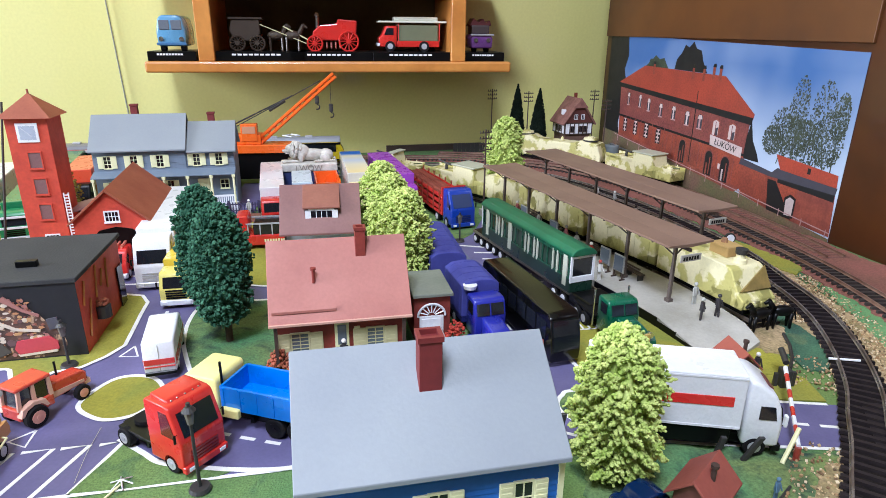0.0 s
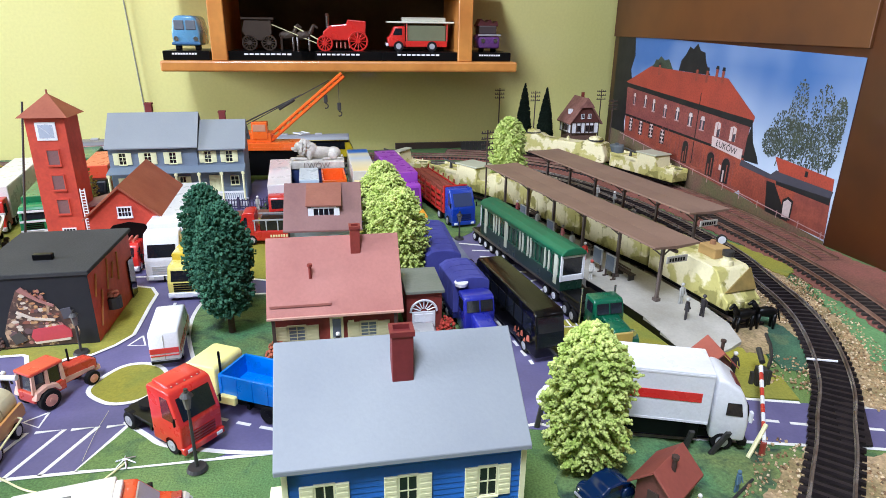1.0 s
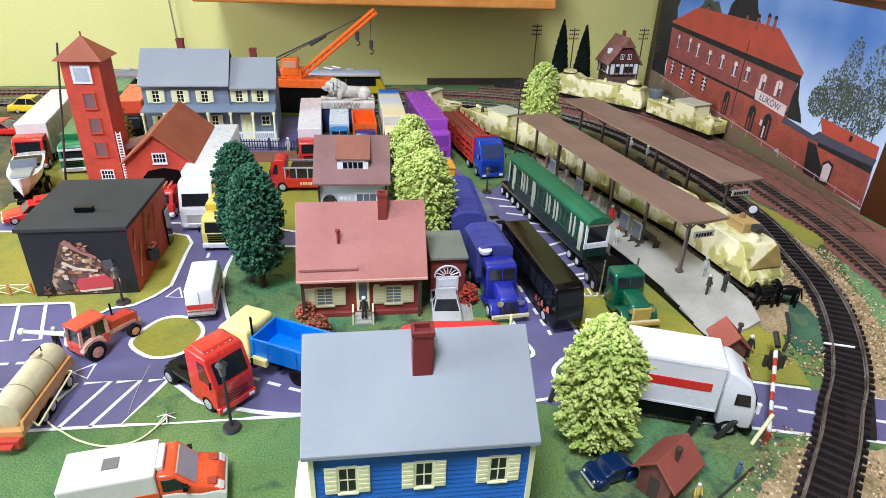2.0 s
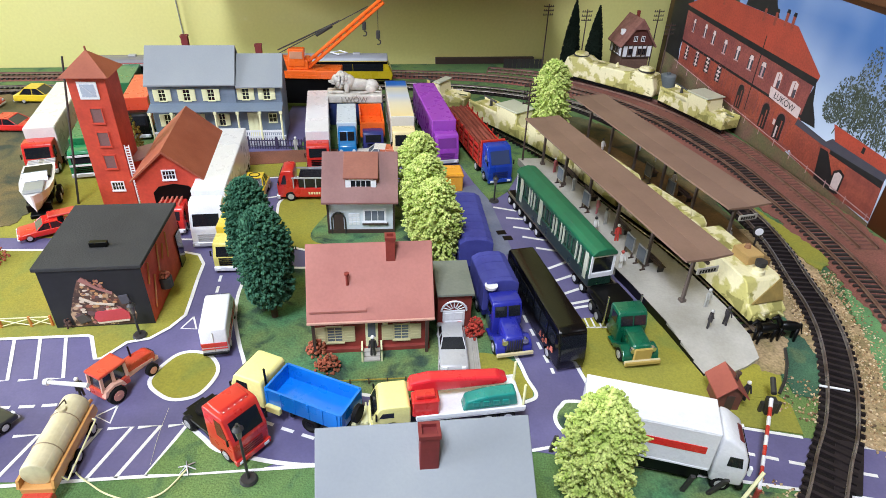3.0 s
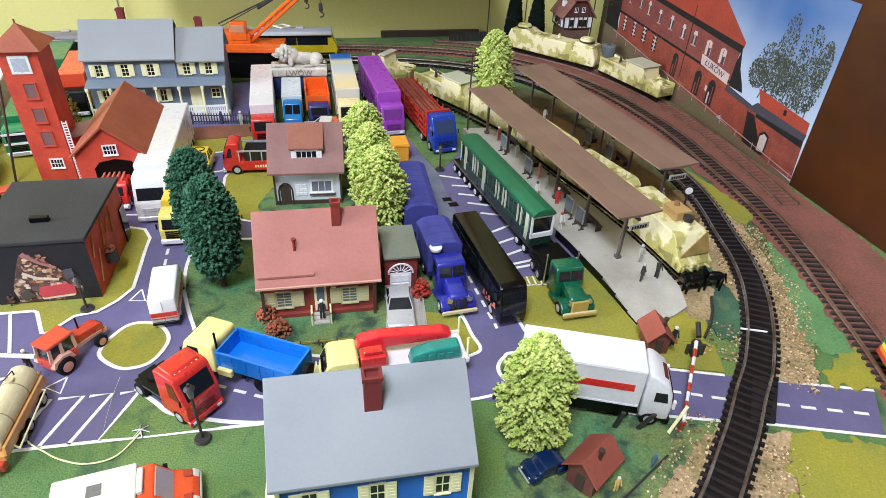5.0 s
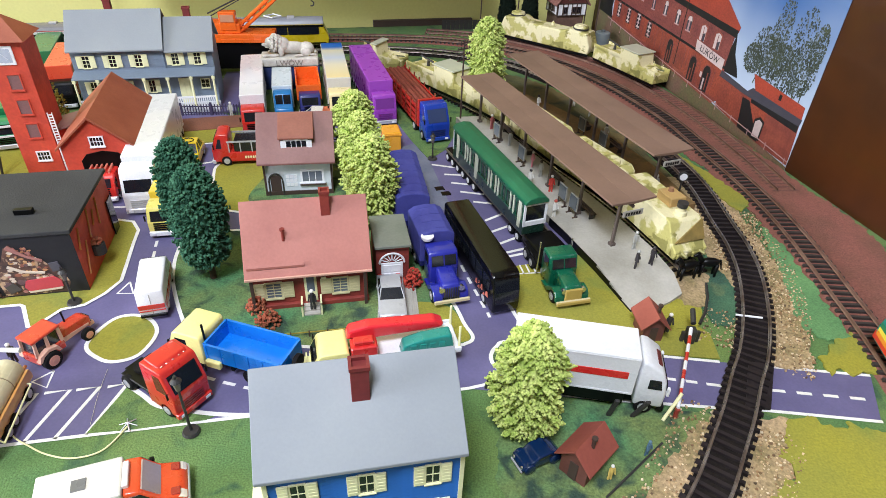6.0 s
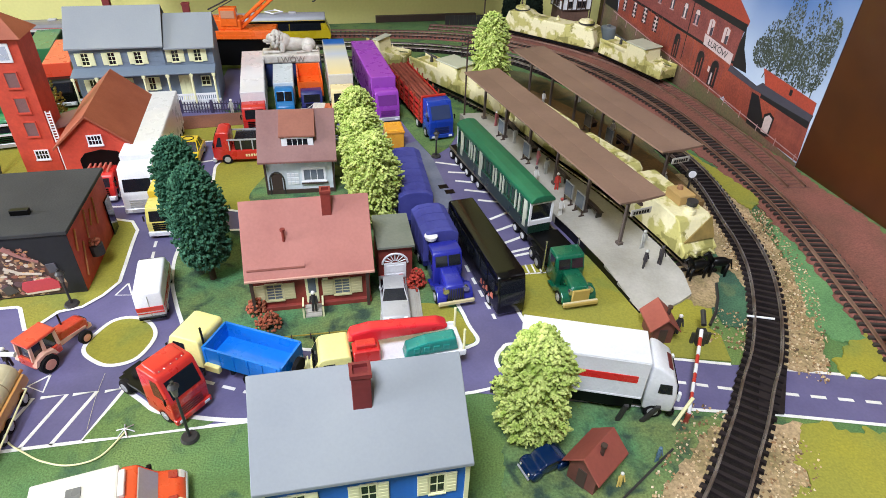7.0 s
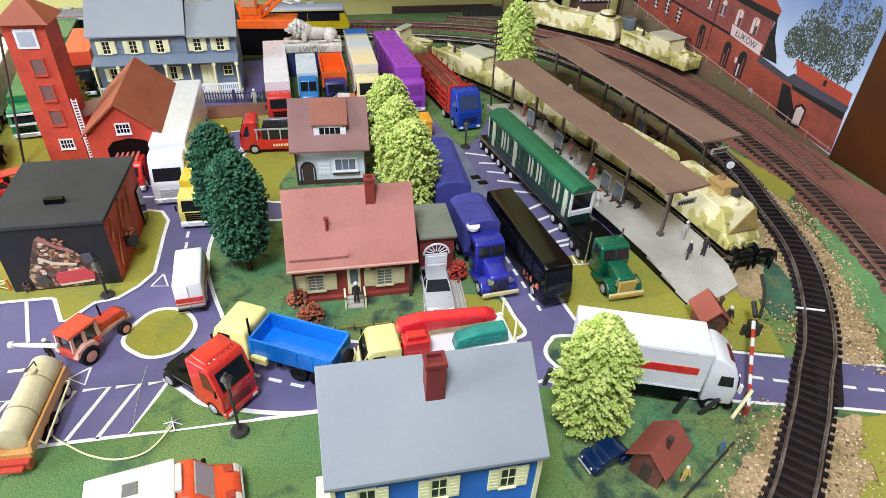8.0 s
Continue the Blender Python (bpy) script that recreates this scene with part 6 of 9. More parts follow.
print_layer("printed_sky", [(0, 0), (455, 0), (455, 189), (0, 178)], 0, gradient("printed_sky", (172, 186, 206), (62, 98, 152), 0.05, 0.16))
PB = mat("printed_brick", (132, 70, 62), 0.5, 0.35, 420.0, 0.0, second=(98, 50, 50), blotch=38.0, mix=0.5, sharp=0.25)
PB2 = mat("printed_brick_arcade", (150, 70, 50), 0.5, 0.35, 420.0, 0.0, second=(108, 50, 42), blotch=38.0, mix=0.5, sharp=0.25)
PB3 = mat("printed_brick_pale", (140, 72, 58), 0.5, 0.2, 420.0, 0.0, second=(116, 56, 48), blotch=70.0)
PR = mat("printed_roof", (160, 64, 46), 0.5, 0.22, 500.0, 0.0, second=(126, 52, 40), blotch=24.0, mix=0.5, sharp=0.3)
PG = mat("printed_ground", (96, 92, 62), 0.6, 0.25, 400.0, 0.0, second=(112, 84, 70), blotch=40.0)
PD = mat("printed_dark", (24, 24, 26), 0.5, 0.2, 300.0, 0.0)
PW = mat("printed_white", (190, 172, 170), 0.5, 0.08, 300.0, 0.0)
PK = mat("printed_curtain", (170, 134, 134), 0.5, 0.15, 500.0, 0.0)
PT = mat("printed_tree", (38, 46, 34), 0.6, 0.35, 500.0, 0.0, second=(60, 68, 52), blotch=90.0)
PT2 = mat("printed_tree_pale", (72, 84, 84), 0.6, 0.3, 500.0, 0.0, second=(100, 112, 128), blotch=90.0)
PS = paint(58, 56, 66, 0.6)
print_layer("printed_ground", [(0, 0), (455, 0), (455, 46), (407, 44), (161, 21), (85, 12), (0, 4)], 0.32, PG)
print_layer("printed_wall", [(413, 122), (130, 104), (132, 82), (129, 24), (139, 17), (161, 19), (407, 42)], 0.36, PB)
print_layer("printed_lower_wall", [(409, 72), (132, 60), (129, 24), (139, 17), (161, 19), (407, 42)], 0.42, PB2)
print_layer("printed_plinth", [(408, 46), (130, 24), (139, 17), (161, 19), (407, 42)], 0.44, PB3)
print_layer("printed_roof", [(417, 121), (353, 148), (182, 145), (126, 108), (127, 102)], 0.46, PR)
print_layer("printed_eave", [(415, 120), (127, 104), (129, 96), (413, 114)], 0.5, PD)
print_layer("printed_cornice", [(409, 74), (132, 63), (132, 60), (409, 71)], 0.5, PD)
print_layer("printed_tree", [(455, 189), (405, 188), (400, 160), (408, 140), (400, 120), (405, 98), (412, 60), (408, 43), (455, 40)], 0.3, PD)
print_layer("printed_tree", [(284, 147), (281, 160), (272, 168), (266, 178), (258, 175), (250, 182), (243, 174), (233, 172), (228, 160), (217, 146)], 0.31, PD)
print_layer("printed_tree", [(353, 147), (345, 152), (342, 158), (336, 158), (330, 163), (320, 158), (310, 160), (298, 147)], 0.31, PT)
for s_, h_ in ((330, 146), (243, 146), (222, 146), (204, 149), (192, 148)):
    print_layer("printed_chimney", [(s_ - 2.2, h_ - 9), (s_ + 2.2, h_ - 9), (s_ + 2.2, h_ + 5), (s_ - 2.2, h_ + 5)], 0.5, PB2)
    print_layer("printed_chimney_cap", [(s_ - 3, h_ + 5), (s_ + 3, h_ + 5), (s_ + 2, h_ + 9), (s_ - 2, h_ + 9)], 0.52, PD)
for k, (s_, h_) in enumerate(((387, 99), (356, 99), (333, 96), (303, 92), (273, 92), (243, 89), (217, 88), (186, 85), (157, 84))):
    w_ = 3.6 + 0.3 * k
    print_layer("printed_window", [(s_ - w_ - 1, h_ - 10), (s_ + w_ + 1, h_ - 10), (s_ + w_ + 1, h_ + 8), (s_, h_ + 11), (s_ - w_ - 1, h_ + 8)], 0.5, PB3)
    print_layer("printed_pane", [(s_ - w_ * 0.9, h_ - 9), (s_ + w_ * 0.9, h_ - 9), (s_ + w_ * 0.9, h_ + 7), (s_, h_ + 9), (s_ - w_ * 0.9, h_ + 7)], 0.54, PS if k < 7 else PW)
    if k < 7:
        print_layer("printed_curtain", [(s_ - w_ * 0.85, h_ + 3), (s_ + w_ * 0.85, h_ + 3), (s_ + w_ * 0.5, h_ + 8), (s_ - w_ * 0.5, h_ + 8)], 0.57, PW)
        print_layer("printed_curtain", [(s_ - w_ * 0.25, h_ - 9), (s_ + w_ * 0.35, h_ - 9), (s_ + w_ * 0.35, h_ + 3), (s_ - w_ * 0.25, h_ + 3)], 0.57, PW if k % 3 else PK)
        print_layer("printed_sill", [(s_ - w_, h_ - 10), (s_ + w_, h_ - 10), (s_ + w_, h_ - 8.4), (s_ - w_, h_ - 8.4)], 0.58, PK)
    else:
        print_layer("printed_curtain", [(s_ - w_ * 0.8, h_ - 9), (s_ + w_ * 0.1, h_ - 9), (s_ + w_ * 0.1, h_ - 1), (s_ - w_ * 0.8, h_ + 1)], 0.57, PS)
        print_layer("printed_curtain", [(s_ - w_ * 0.06, h_ - 9), (s_ + w_ * 0.12, h_ - 9), (s_ + w_ * 0.12, h_ + 7), (s_ - w_ * 0.06, h_ + 7)], 0.575, PB)
for k, (s_, h_) in enumerate(((390, 60), (361, 59), (332, 59), (302, 56), (274, 52), (245, 48), (218, 50), (190, 43), (160, 41))):
    w_ = 4.6 + 0.3 * k
    low_ = h_ - (10 if k < 4 else 17)
    for grow, lift, m_ in ((1.6, 0.5, PB), (0.0, 0.53, PB2 if k in (4, 6) else PD)):
        arch = [(s_ + (w_ + grow) * math.cos(math.pi * i / 10), h_ + 6 + (w_ + grow) * math.sin(math.pi * i / 10)) for i in range(11)]
        print_layer("printed_window", arch + [(s_ - w_ - grow, low_), (s_ + w_ + grow, low_)], lift, m_)
    if k < 4:
        for q in range(4):
            z_ = low_ + 2 + 5.2 * q
            print_layer("printed_pane", [(s_ - w_ * (0.8 - 0.2 * (q % 2)), z_), (s_ + w_ * 0.75, z_), (s_ + w_ * 0.75, z_ + 2.2), (s_ - w_ * (0.8 - 0.2 * (q % 2)), z_ + 2.2)], 0.56, PW if (q + k) % 3 else PK)
        print_layer("printed_pane", [(s_ - 0.9, low_), (s_ + 0.9, low_), (s_ + 0.9, h_ + 9), (s_ - 0.9, h_ + 9)], 0.57, PW)
    elif k not in (4, 6):
        print_layer("printed_pane", [(s_ - w_ * 0.5, low_ + 2), (s_ - w_ * 0.25, low_ + 2), (s_ - w_ * 0.25, h_ + 6), (s_ - w_ * 0.5, h_ + 6)], 0.56, PB3)
        print_layer("printed_pane", [(s_ + w_ * 0.2, low_ + 1), (s_ + w_ * 0.6, low_ + 1), (s_ + w_ * 0.6, h_ - 2), (s_ + w_ * 0.2, h_ - 2)], 0.56, PW if k == 8 else PB3)
    print_layer("printed_pillar", [(s_ - 14.5, low_ - 3), (s_ - 13.3, low_ - 3), (s_ - 13.3, h_ + 13), (s_ - 14.5, h_ + 13)], 0.52, PB)
print_layer("printed_notice", [(172, 38), (168, 37.6), (168, 44), (172, 44.4)], 0.56, PW)
print_layer("printed_drainpipe", [(229, 34), (227.6, 34), (227.6, 124), (229, 124)], 0.56, PD)
print_layer("printed_sign", [(194, 75.5), (136, 69.5), (136, 57.5), (192, 63.5)], 0.6, PW)
tx = bpy.data.curves.new("printed_letters", "FONT")
tx.body, tx.size, tx.align_x, tx.align_y, tx.extrude = "\u0141UK\u00d3W", 0.0105, "CENTER", "CENTER", 0.00003
tx.materials.append(PD)
ob = new("printed_letters", tx)
ob.parent = poster
ob.matrix_basis = Matrix.Translation((0.1645, 0.0005, 0.0664)) @ Matrix.Rotation(math.pi, 4, "Z") @ Matrix.Rotation(math.radians(90), 4, "X") @ Matrix.Rotation(-0.105, 4, "Z")
print_layer("printed_annex_wall", [(137, 51), (81, 48), (3, 48), (0, 6), (49, 8), (85, 12), (129, 18)], 0.4, PB2)
print_layer("printed_annex_wall", [(48, 45), (3, 45), (1, 6), (47, 8)], 0.42, PB3)
print_layer("printed_annex_roof", [(135, 58), (86, 52), (79, 58), (2, 54), (3, 47), (76, 47), (90, 47), (137, 51)], 0.46, PS)
print_layer("printed_annex_eave", [(76, 47), (3, 47), (3, 40), (76, 43)], 0.47, PD)
print_layer("printed_annex_roof", [(84, 72), (4, 66), (3, 54), (75, 57)], 0.5, PR)
print_layer("printed_skylight", [(40, 66), (36, 66), (36, 60), (40, 60)], 0.53, PD)
print_layer("printed_dark_gap", [(90, 44), (78, 44), (49, 9), (84, 11)], 0.5, PD)
print_layer("printed_door", [(62, 30), (55, 35), (47, 32), (47, 11), (61, 9)], 0.53, PD)
print_layer("printed_door", [(60, 28), (55, 32), (49, 30), (49, 13), (59, 12)], 0.54, PW)
print_layer("printed_gable", [(132, 84), (128, 100), (122, 80), (112, 66), (108, 58), (133, 58)], 0.38, PD)
rg = random.Random(8)
for k in range(14):
    s_ = 4 + 31 * k
    print_layer("printed_fence_post", [(s_, 4 + 0.07 * s_), (s_ + 1, 4 + 0.07 * s_), (s_ + 1, 12 + 0.075 * s_), (s_, 12 + 0.075 * s_)], 0.6, PK)
print_layer("printed_fence_rail", [(0, 9), (420, 42), (420, 43), (0, 10)], 0.61, PK)


def printed_foliage(material, count, lift, rmax):
    """Leaf clusters of the two printed trees, as one layer of the print."""
    verts, faces = [], []
    for k in range(count):
        cx, cz, rx, rz = rg.choice(((80, 100, 20, 22), (66, 122, 12, 32), (70, 92, 20, 22), (52, 96, 14, 16), (36, 118, 15, 34), (24, 96, 18, 28), (15, 118, 9, 24), (94, 86, 14, 16), (44, 82, 34, 13)))
        while True:
            u, v = rg.uniform(-1, 1), rg.uniform(-1, 1)
            if u * u + v * v < 1:
                break
        s_, h_ = cx + rx * u, cz + rz * v
        r_ = rg.uniform(0.7, rmax)
        if not (1.5 + r_ < s_ < 110 and h_ > 66):
            continue
        n0, ph = len(verts), rg.random() * 6
        for i in range(5):
            q = r_ * rg.uniform(0.5, 1.3)
            verts.append((max(0.5, s_ + q * math.cos(ph + 1.2566 * i)) * MM, (lift + 0.00004 * k) * MM, (h_ + q * 1.2 * math.sin(ph + 1.2566 * i)) * MM))
        faces.append(tuple(range(n0, n0 + 5)))
    me = bpy.data.meshes.new("printed_foliage")
    me.from_pydata(verts, [], faces)
    me.materials.append(material)
    fo = new("printed_foliage", me)
    fo.parent = poster


printed_foliage(PT2, 1500, -0.26, 1.5)
printed_foliage(PT, 2500, -0.15, 1.15)
for k in range(9):
    s_ = 14 + 8.6 * k
    e_ = s_ + rg.uniform(-12, 12)
    print_layer("printed_branch", [(s_, 62), (s_ + 1.1, 62), (e_ + 0.4, 104), (e_, 104)], 0.44, PT)

# ---- shelf with model vehicles on plinths ----
SA = 11.3
shelf = thing("wall_shelf", -0.368, 0.821, 0.1375, SA, "orange-brown wooden wall shelf with uprights", "shelf")
bm = BM()
box(bm, 0, 483, 0, 150, 0, 14, 2.5, 2)
part("board", bm, M_SHELF, shelf)
bm = BM()
box(bm, 0, 490, 0, 150, 103, 117, 2.5, 2)
part("board", bm, M_SHELF, shelf)
for x in (76, 408):
    bm = BM()
    box(bm, x - 10, x + 10, 4, 150, 14, 103, 1.0, 1)
    part("upright", bm, M_SHELF, shelf)
    bm = BM()
    box(bm, x - 10, x + 10, 4, 150, 117, 420, 1.0, 1)
    part("upright", bm, M_SHELF, shelf)


# added panel: its dark colour stands for the shade inside the middle bay
bm = BM()
box(bm, 86, 398, 143, 150, 14.2, 102.8)
part("shade_panel", bm, mat("shelf_bay_shade", (96, 80, 44), 0.7, 0.1, 120.0, 0.05, second=(78, 62, 34), blotch=16.0), shelf, "added olive-brown panel for the shade inside the bay")


def on_shelf(name, x, label, category):
    a = radians(SA)
    return thing(name, -0.368 + x * MM * math.cos(a) - 0.052 * math.sin(a), 0.821 + x * MM * math.sin(a) + 0.052 * math.cos(a), 0.1515, SA, label, category, "shelf models")


def plinth(parent, w):
    bm = BM()
    box(bm, -w / 2, w / 2, -40, 40, 0, 12, 0.8, 1)
    pl = part("plinth", bm, M_BLACK, parent, "black display plinth")
    bm = BM()
    for k in range(9):
        box(bm, -w * 0.3 + k * w * 0.06, -w * 0.3 + k * w * 0.06 + w * 0.045, -40.5, -39.9, 7.2, 9.4)
    part("label_bars", bm, M_WHITE, pl)


def spoked(parent, x, y, z, r, material, name="wheel"):
    bm = BM()
    n = 18
    for k in range(n):
        a, b = 6.2832 * k / n, 6.2832 * (k + 1) / n
        rod(bm, (x + r * math.cos(a), y, z + r * math.sin(a)), (x + r * math.cos(b), y, z + r * math.sin(b)), 1.3, 5)
    for k in range(12):
        a = 6.2832 * k / 12
        rod(bm, (x, y, z), (x + r * math.cos(a), y, z + r * math.sin(a)), 0.8, 4)
    rod(bm, (x, y - 2, z), (x, y + 2, z), 3.0, 10)
    part(name, bm, material, parent)
# ---- model vehicles: forward is +x ----
_wh = {}


def wheel(parent, x, y, r, w=4.0, rim=None):
    rim = rim or M_SILVER
    key = (r, w, rim.name)
    if key not in _wh:
        bm = BM()
        vs = rod(bm, (0, -w / 2, 0), (0, w / 2, 0), r, 20)
        bevel(bm, vs, r * 0.1, 1)
        t = mesh_of("wheel", bm, M_TYRE)
        bm = BM()
        vs = rod(bm, (0, -w / 2 - 0.25, 0), (0, w / 2 + 0.25, 0), r * 0.58, 14)
        rod(bm, (0, -w / 2 - 0.6, 0), (0, w / 2 + 0.6, 0), r * 0.2, 8)
        _wh[key] = (t, mesh_of("rim", bm, rim))
    o = shared("wheel", _wh[key][0], parent, x, y, r)
    shared("rim", _wh[key][1], o)


def axles(parent, xs, half, r=5.6, w=4.0, rim=None):
    for x in xs:
        for s in (-1, 1):
            wheel(parent, x, s * (half - w / 2), r, w, rim)


def chassis(parent, x0, x1, half, z0=3.5, z1=9.0, m=None):
    bm = BM()
    box(bm, x0, x1, -half * 0.55, half * 0.55, z0, z1, 0.3, 1)
    for x in (x0 + 4, (x0 + x1) / 2, x1 - 4):
        box(bm, x - 1, x + 1, -half * 0.85, half * 0.85, z0 + 1, z1 - 1)
    part("chassis", bm, m or M_BLACK, parent)


def cab(parent, front, length, half, h, colour, slope=4.0, bottom=4.0, glass=None, lamps=True, bumper=None, name="cab", side_glass=None, low=0.46, grille=None, top=0.84):
    """A forward-control lorry cab with windscreen, side windows, grille, bumper and lamps."""
    glass = glass or M_GLASS
    f, sill = front, bottom + (h - bottom) * low
    bm = BM()
    prism(bm, [(f, bottom), (f + 0.4, sill), (f - slope, h - 2.5), (f - slope - 1.2, h - 0.8), (f - slope - 4.0, h), (f - length + 1.5, h), (f - length, h - 1.5), (f - length, bottom)], -half, half, 2.4, "y", 4)
    cb = part(name, bm, colour, parent, "", True)
    a, b = Vector((f + 0.4, 0, sill)), Vector((f - slope, 0, h - 1.5))
    n = Vector((b.z - a.z, 0, -(b.x - a.x))).normalized() * 0.35
    p, q = a + (b - a) * 0.12, a + (b - a) * top
    bm = BM()
    prism(bm, [((p + n).x, p.z + n.z), ((q + n).x, q.z + n.z), ((q - n).x, q.z - n.z), ((p - n).x, p.z - n.z)], -half + 2.8, half - 2.8, 0.0)
    part_each("windscreen", bm, glass, cb)
    bm = BM()
    prism(bm, [(f - 3.4, sill + 1.2), (f - slope - 2.6, h - 4.4), (f - length * 0.55, h - 4.4), (f - length * 0.55, sill + 1.2)], -half - 0.25, -half + 0.6)
    prism(bm, [(f - 3.4, sill + 1.2), (f - slope - 2.6, h - 4.4), (f - length * 0.55, h - 4.4), (f - length * 0.55, sill + 1.2)], half - 0.6, half + 0.25)
    part_each("side_window", bm, side_glass or glass, cb)
    bm = BM()
    for k in range(4):
        box(bm, f + 0.1, f + 0.75, -half * 0.62, half * 0.62, bottom + 3.4 + 1.9 * k, bottom + 4.5 + 1.9 * k)
    part("grille", bm, grille or M_BLACK, cb)
    bm = BM()
    box(bm, f - 2.0, f + 1.5, -half - 0.1, half + 0.1, bottom - 1.6, bottom + 2.6, 0.5, 1)
    part("bumper", bm, bumper or M_SILVER, cb)
    for s in (-1, 1):
        bm = BM()
        box(bm, f + 1.2, f + 1.9, s * half * 0.72 - 1.9, s * half * 0.72 + 1.9, bottom - 0.6, bottom + 1.6, 0.2, 1)
        part("headlight", bm, M_WHITE, cb)
        bm = BM()
        box(bm, f - 2.2, f - 1.2, s * (half + 1.6) - 0.6, s * (half + 1.6) + 0.6, sill + 1, sill + 6, 0.2, 1)
        rod(bm, (f - 1.7, s * half, sill + 5.5), (f - 1.7, s * (half + 1.6), sill + 5.5), 0.25, 4)
        part_each("mirror", bm, M_BLACK, cb)
    return cb


def body_box(parent, x0, x1, half, z0, z1, colour, b=0.7, name="cargo_box", label=""):
    bm = BM()
    box(bm, x0, x1, -half, half, z0, z1, b, 2)
    ob = part(name, bm, colour, parent, label)
    bm = BM()
    for s in (-1, 1):
        box(bm, x0 + 0.5, x1 - 0.5, s * half - 0.25, s * half + 0.25, z0 + 0.2, z0 + 1.4)
        box(bm, x0 + 0.5, x1 - 0.5, s * half - 0.2, s * half + 0.2, z1 - 2.2, z1 - 1.2)
    box(bm, x0 - 0.25, x0 + 0.2, -0.3, 0.3, z0 + 1, z1 - 2)
    part("seam", bm, colour, ob)
    return ob


def articulated(x, y, rot, L, half, h, box_m, cab_m, label, cabh=38, cabl=20, z0=9, under=True, group="model lorries", cabglass=None, low=0.46, grille=None, top=0.84, slope=4.0):
    t = thing("articulated_lorry", x, y, 0.0009, rot, label, "lorry", group)
    f = L / 2
    chassis(t, -f + 3, f - 4, half)
    bx = body_box(t, -f, f - cabl - 3, half, z0, h, box_m)
    cab(t, f, cabl, half - 0.6, cabh, cab_m, slope, glass=cabglass, low=low, grille=grille, top=top)
    axles(t, (f - 7, f - cabl - 8, -f + 10, -f + 23, -f + 36), half)
    return t, bx


def saloon(x, y, rot, L, W, h, colour, label, glass=None, name="model_car", z=0.0009):
    """A small car with rounded body, glazed cabin, lamps, bumpers and wheels."""
    t = thing(name, x, y, z, rot, label, "car", "model cars")
    a, w = L / 2, W / 2
    bm = BM()
    prism(bm, [(-a, 3), (a, 3), (a + 0.4, 5.5), (a - 1.5, h * 0.52), (a * 0.35, h * 0.60), (-a * 0.75, h * 0.60), (-a + 0.6, h * 0.54), (-a - 0.2, 5)], -w, w, 1.1, "y", 2)
    part("body", bm, colour, t, "", True)
    bm = BM()
    lo, hi = [(a * 0.34, w - 0.7), (-a * 0.74, w - 0.7)], [(a * 0.02, w - 2.6), (-a * 0.50, w - 2.6)]
    v = [bm.verts.new(p) for p in ((lo[0][0], -lo[0][1], h * 0.58), (lo[0][0], lo[0][1], h * 0.58), (lo[1][0], lo[1][1], h * 0.58), (lo[1][0], -lo[1][1], h * 0.58),
                                   (hi[0][0], -hi[0][1], h - 0.8), (hi[0][0], hi[0][1], h - 0.8), (hi[1][0], hi[1][1], h - 0.8), (hi[1][0], -hi[1][1], h - 0.8))]
    for fc in ((0, 1, 5, 4), (1, 2, 6, 5), (2, 3, 7, 6), (3, 0, 4, 7), (4, 5, 6, 7)):
        bm.faces.new([v[i] for i in fc])
    bmesh.ops.recalc_face_normals(bm, faces=bm.faces)
    part("glazing", bm, glass or M_GLASS, t)
    bm = BM()
    box(bm, hi[1][0] - 0.4, hi[0][0] + 0.4, -hi[0][1] - 0.3, hi[0][1] + 0.3, h - 1.0, h, 0.4, 2)
    part("roof", bm, colour, t)
    bm = BM()
    for s in (-1, 1):
        for p, q in (((lo[0][0], s * lo[0][1], h * 0.58), (hi[0][0], s * hi[0][1], h - 0.8)), ((lo[1][0], s * lo[1][1], h * 0.58), (hi[1][0], s * hi[1][1], h - 0.8)),
                     ((-a * 0.2, s * lo[0][1], h * 0.58), (-a * 0.2, s * hi[0][1], h - 0.8))):
            rod(bm, p, q, 0.45, 5)
    part_each("pillar", bm, colour, t)
    for s in (-1, 1):
        bm = BM()
        box(bm, a - 0.6, a + 0.5, s * w * 0.66 - 1.5, s * w * 0.66 + 1.5, h * 0.36, h * 0.5, 0.2, 1)
        part("headlight", bm, M_WHITE, t)
        bm = BM()
        box(bm, -a - 0.5, -a + 0.6, s * w * 0.7 - 1.4, s * w * 0.7 + 1.4, h * 0.36, h * 0.5, 0.2, 1)
        part("tail_light", bm, M_RED, t)
    for xx in (a, -a):
        bm = BM()
        box(bm, xx - 0.9, xx + 0.9, -w, w, 2.6, 4.6, 0.4, 1)
        part("bumper", bm, M_SILVER, t)
    axles(t, (a * 0.62, -a * 0.6), w, 3.6, 2.6)
    return t


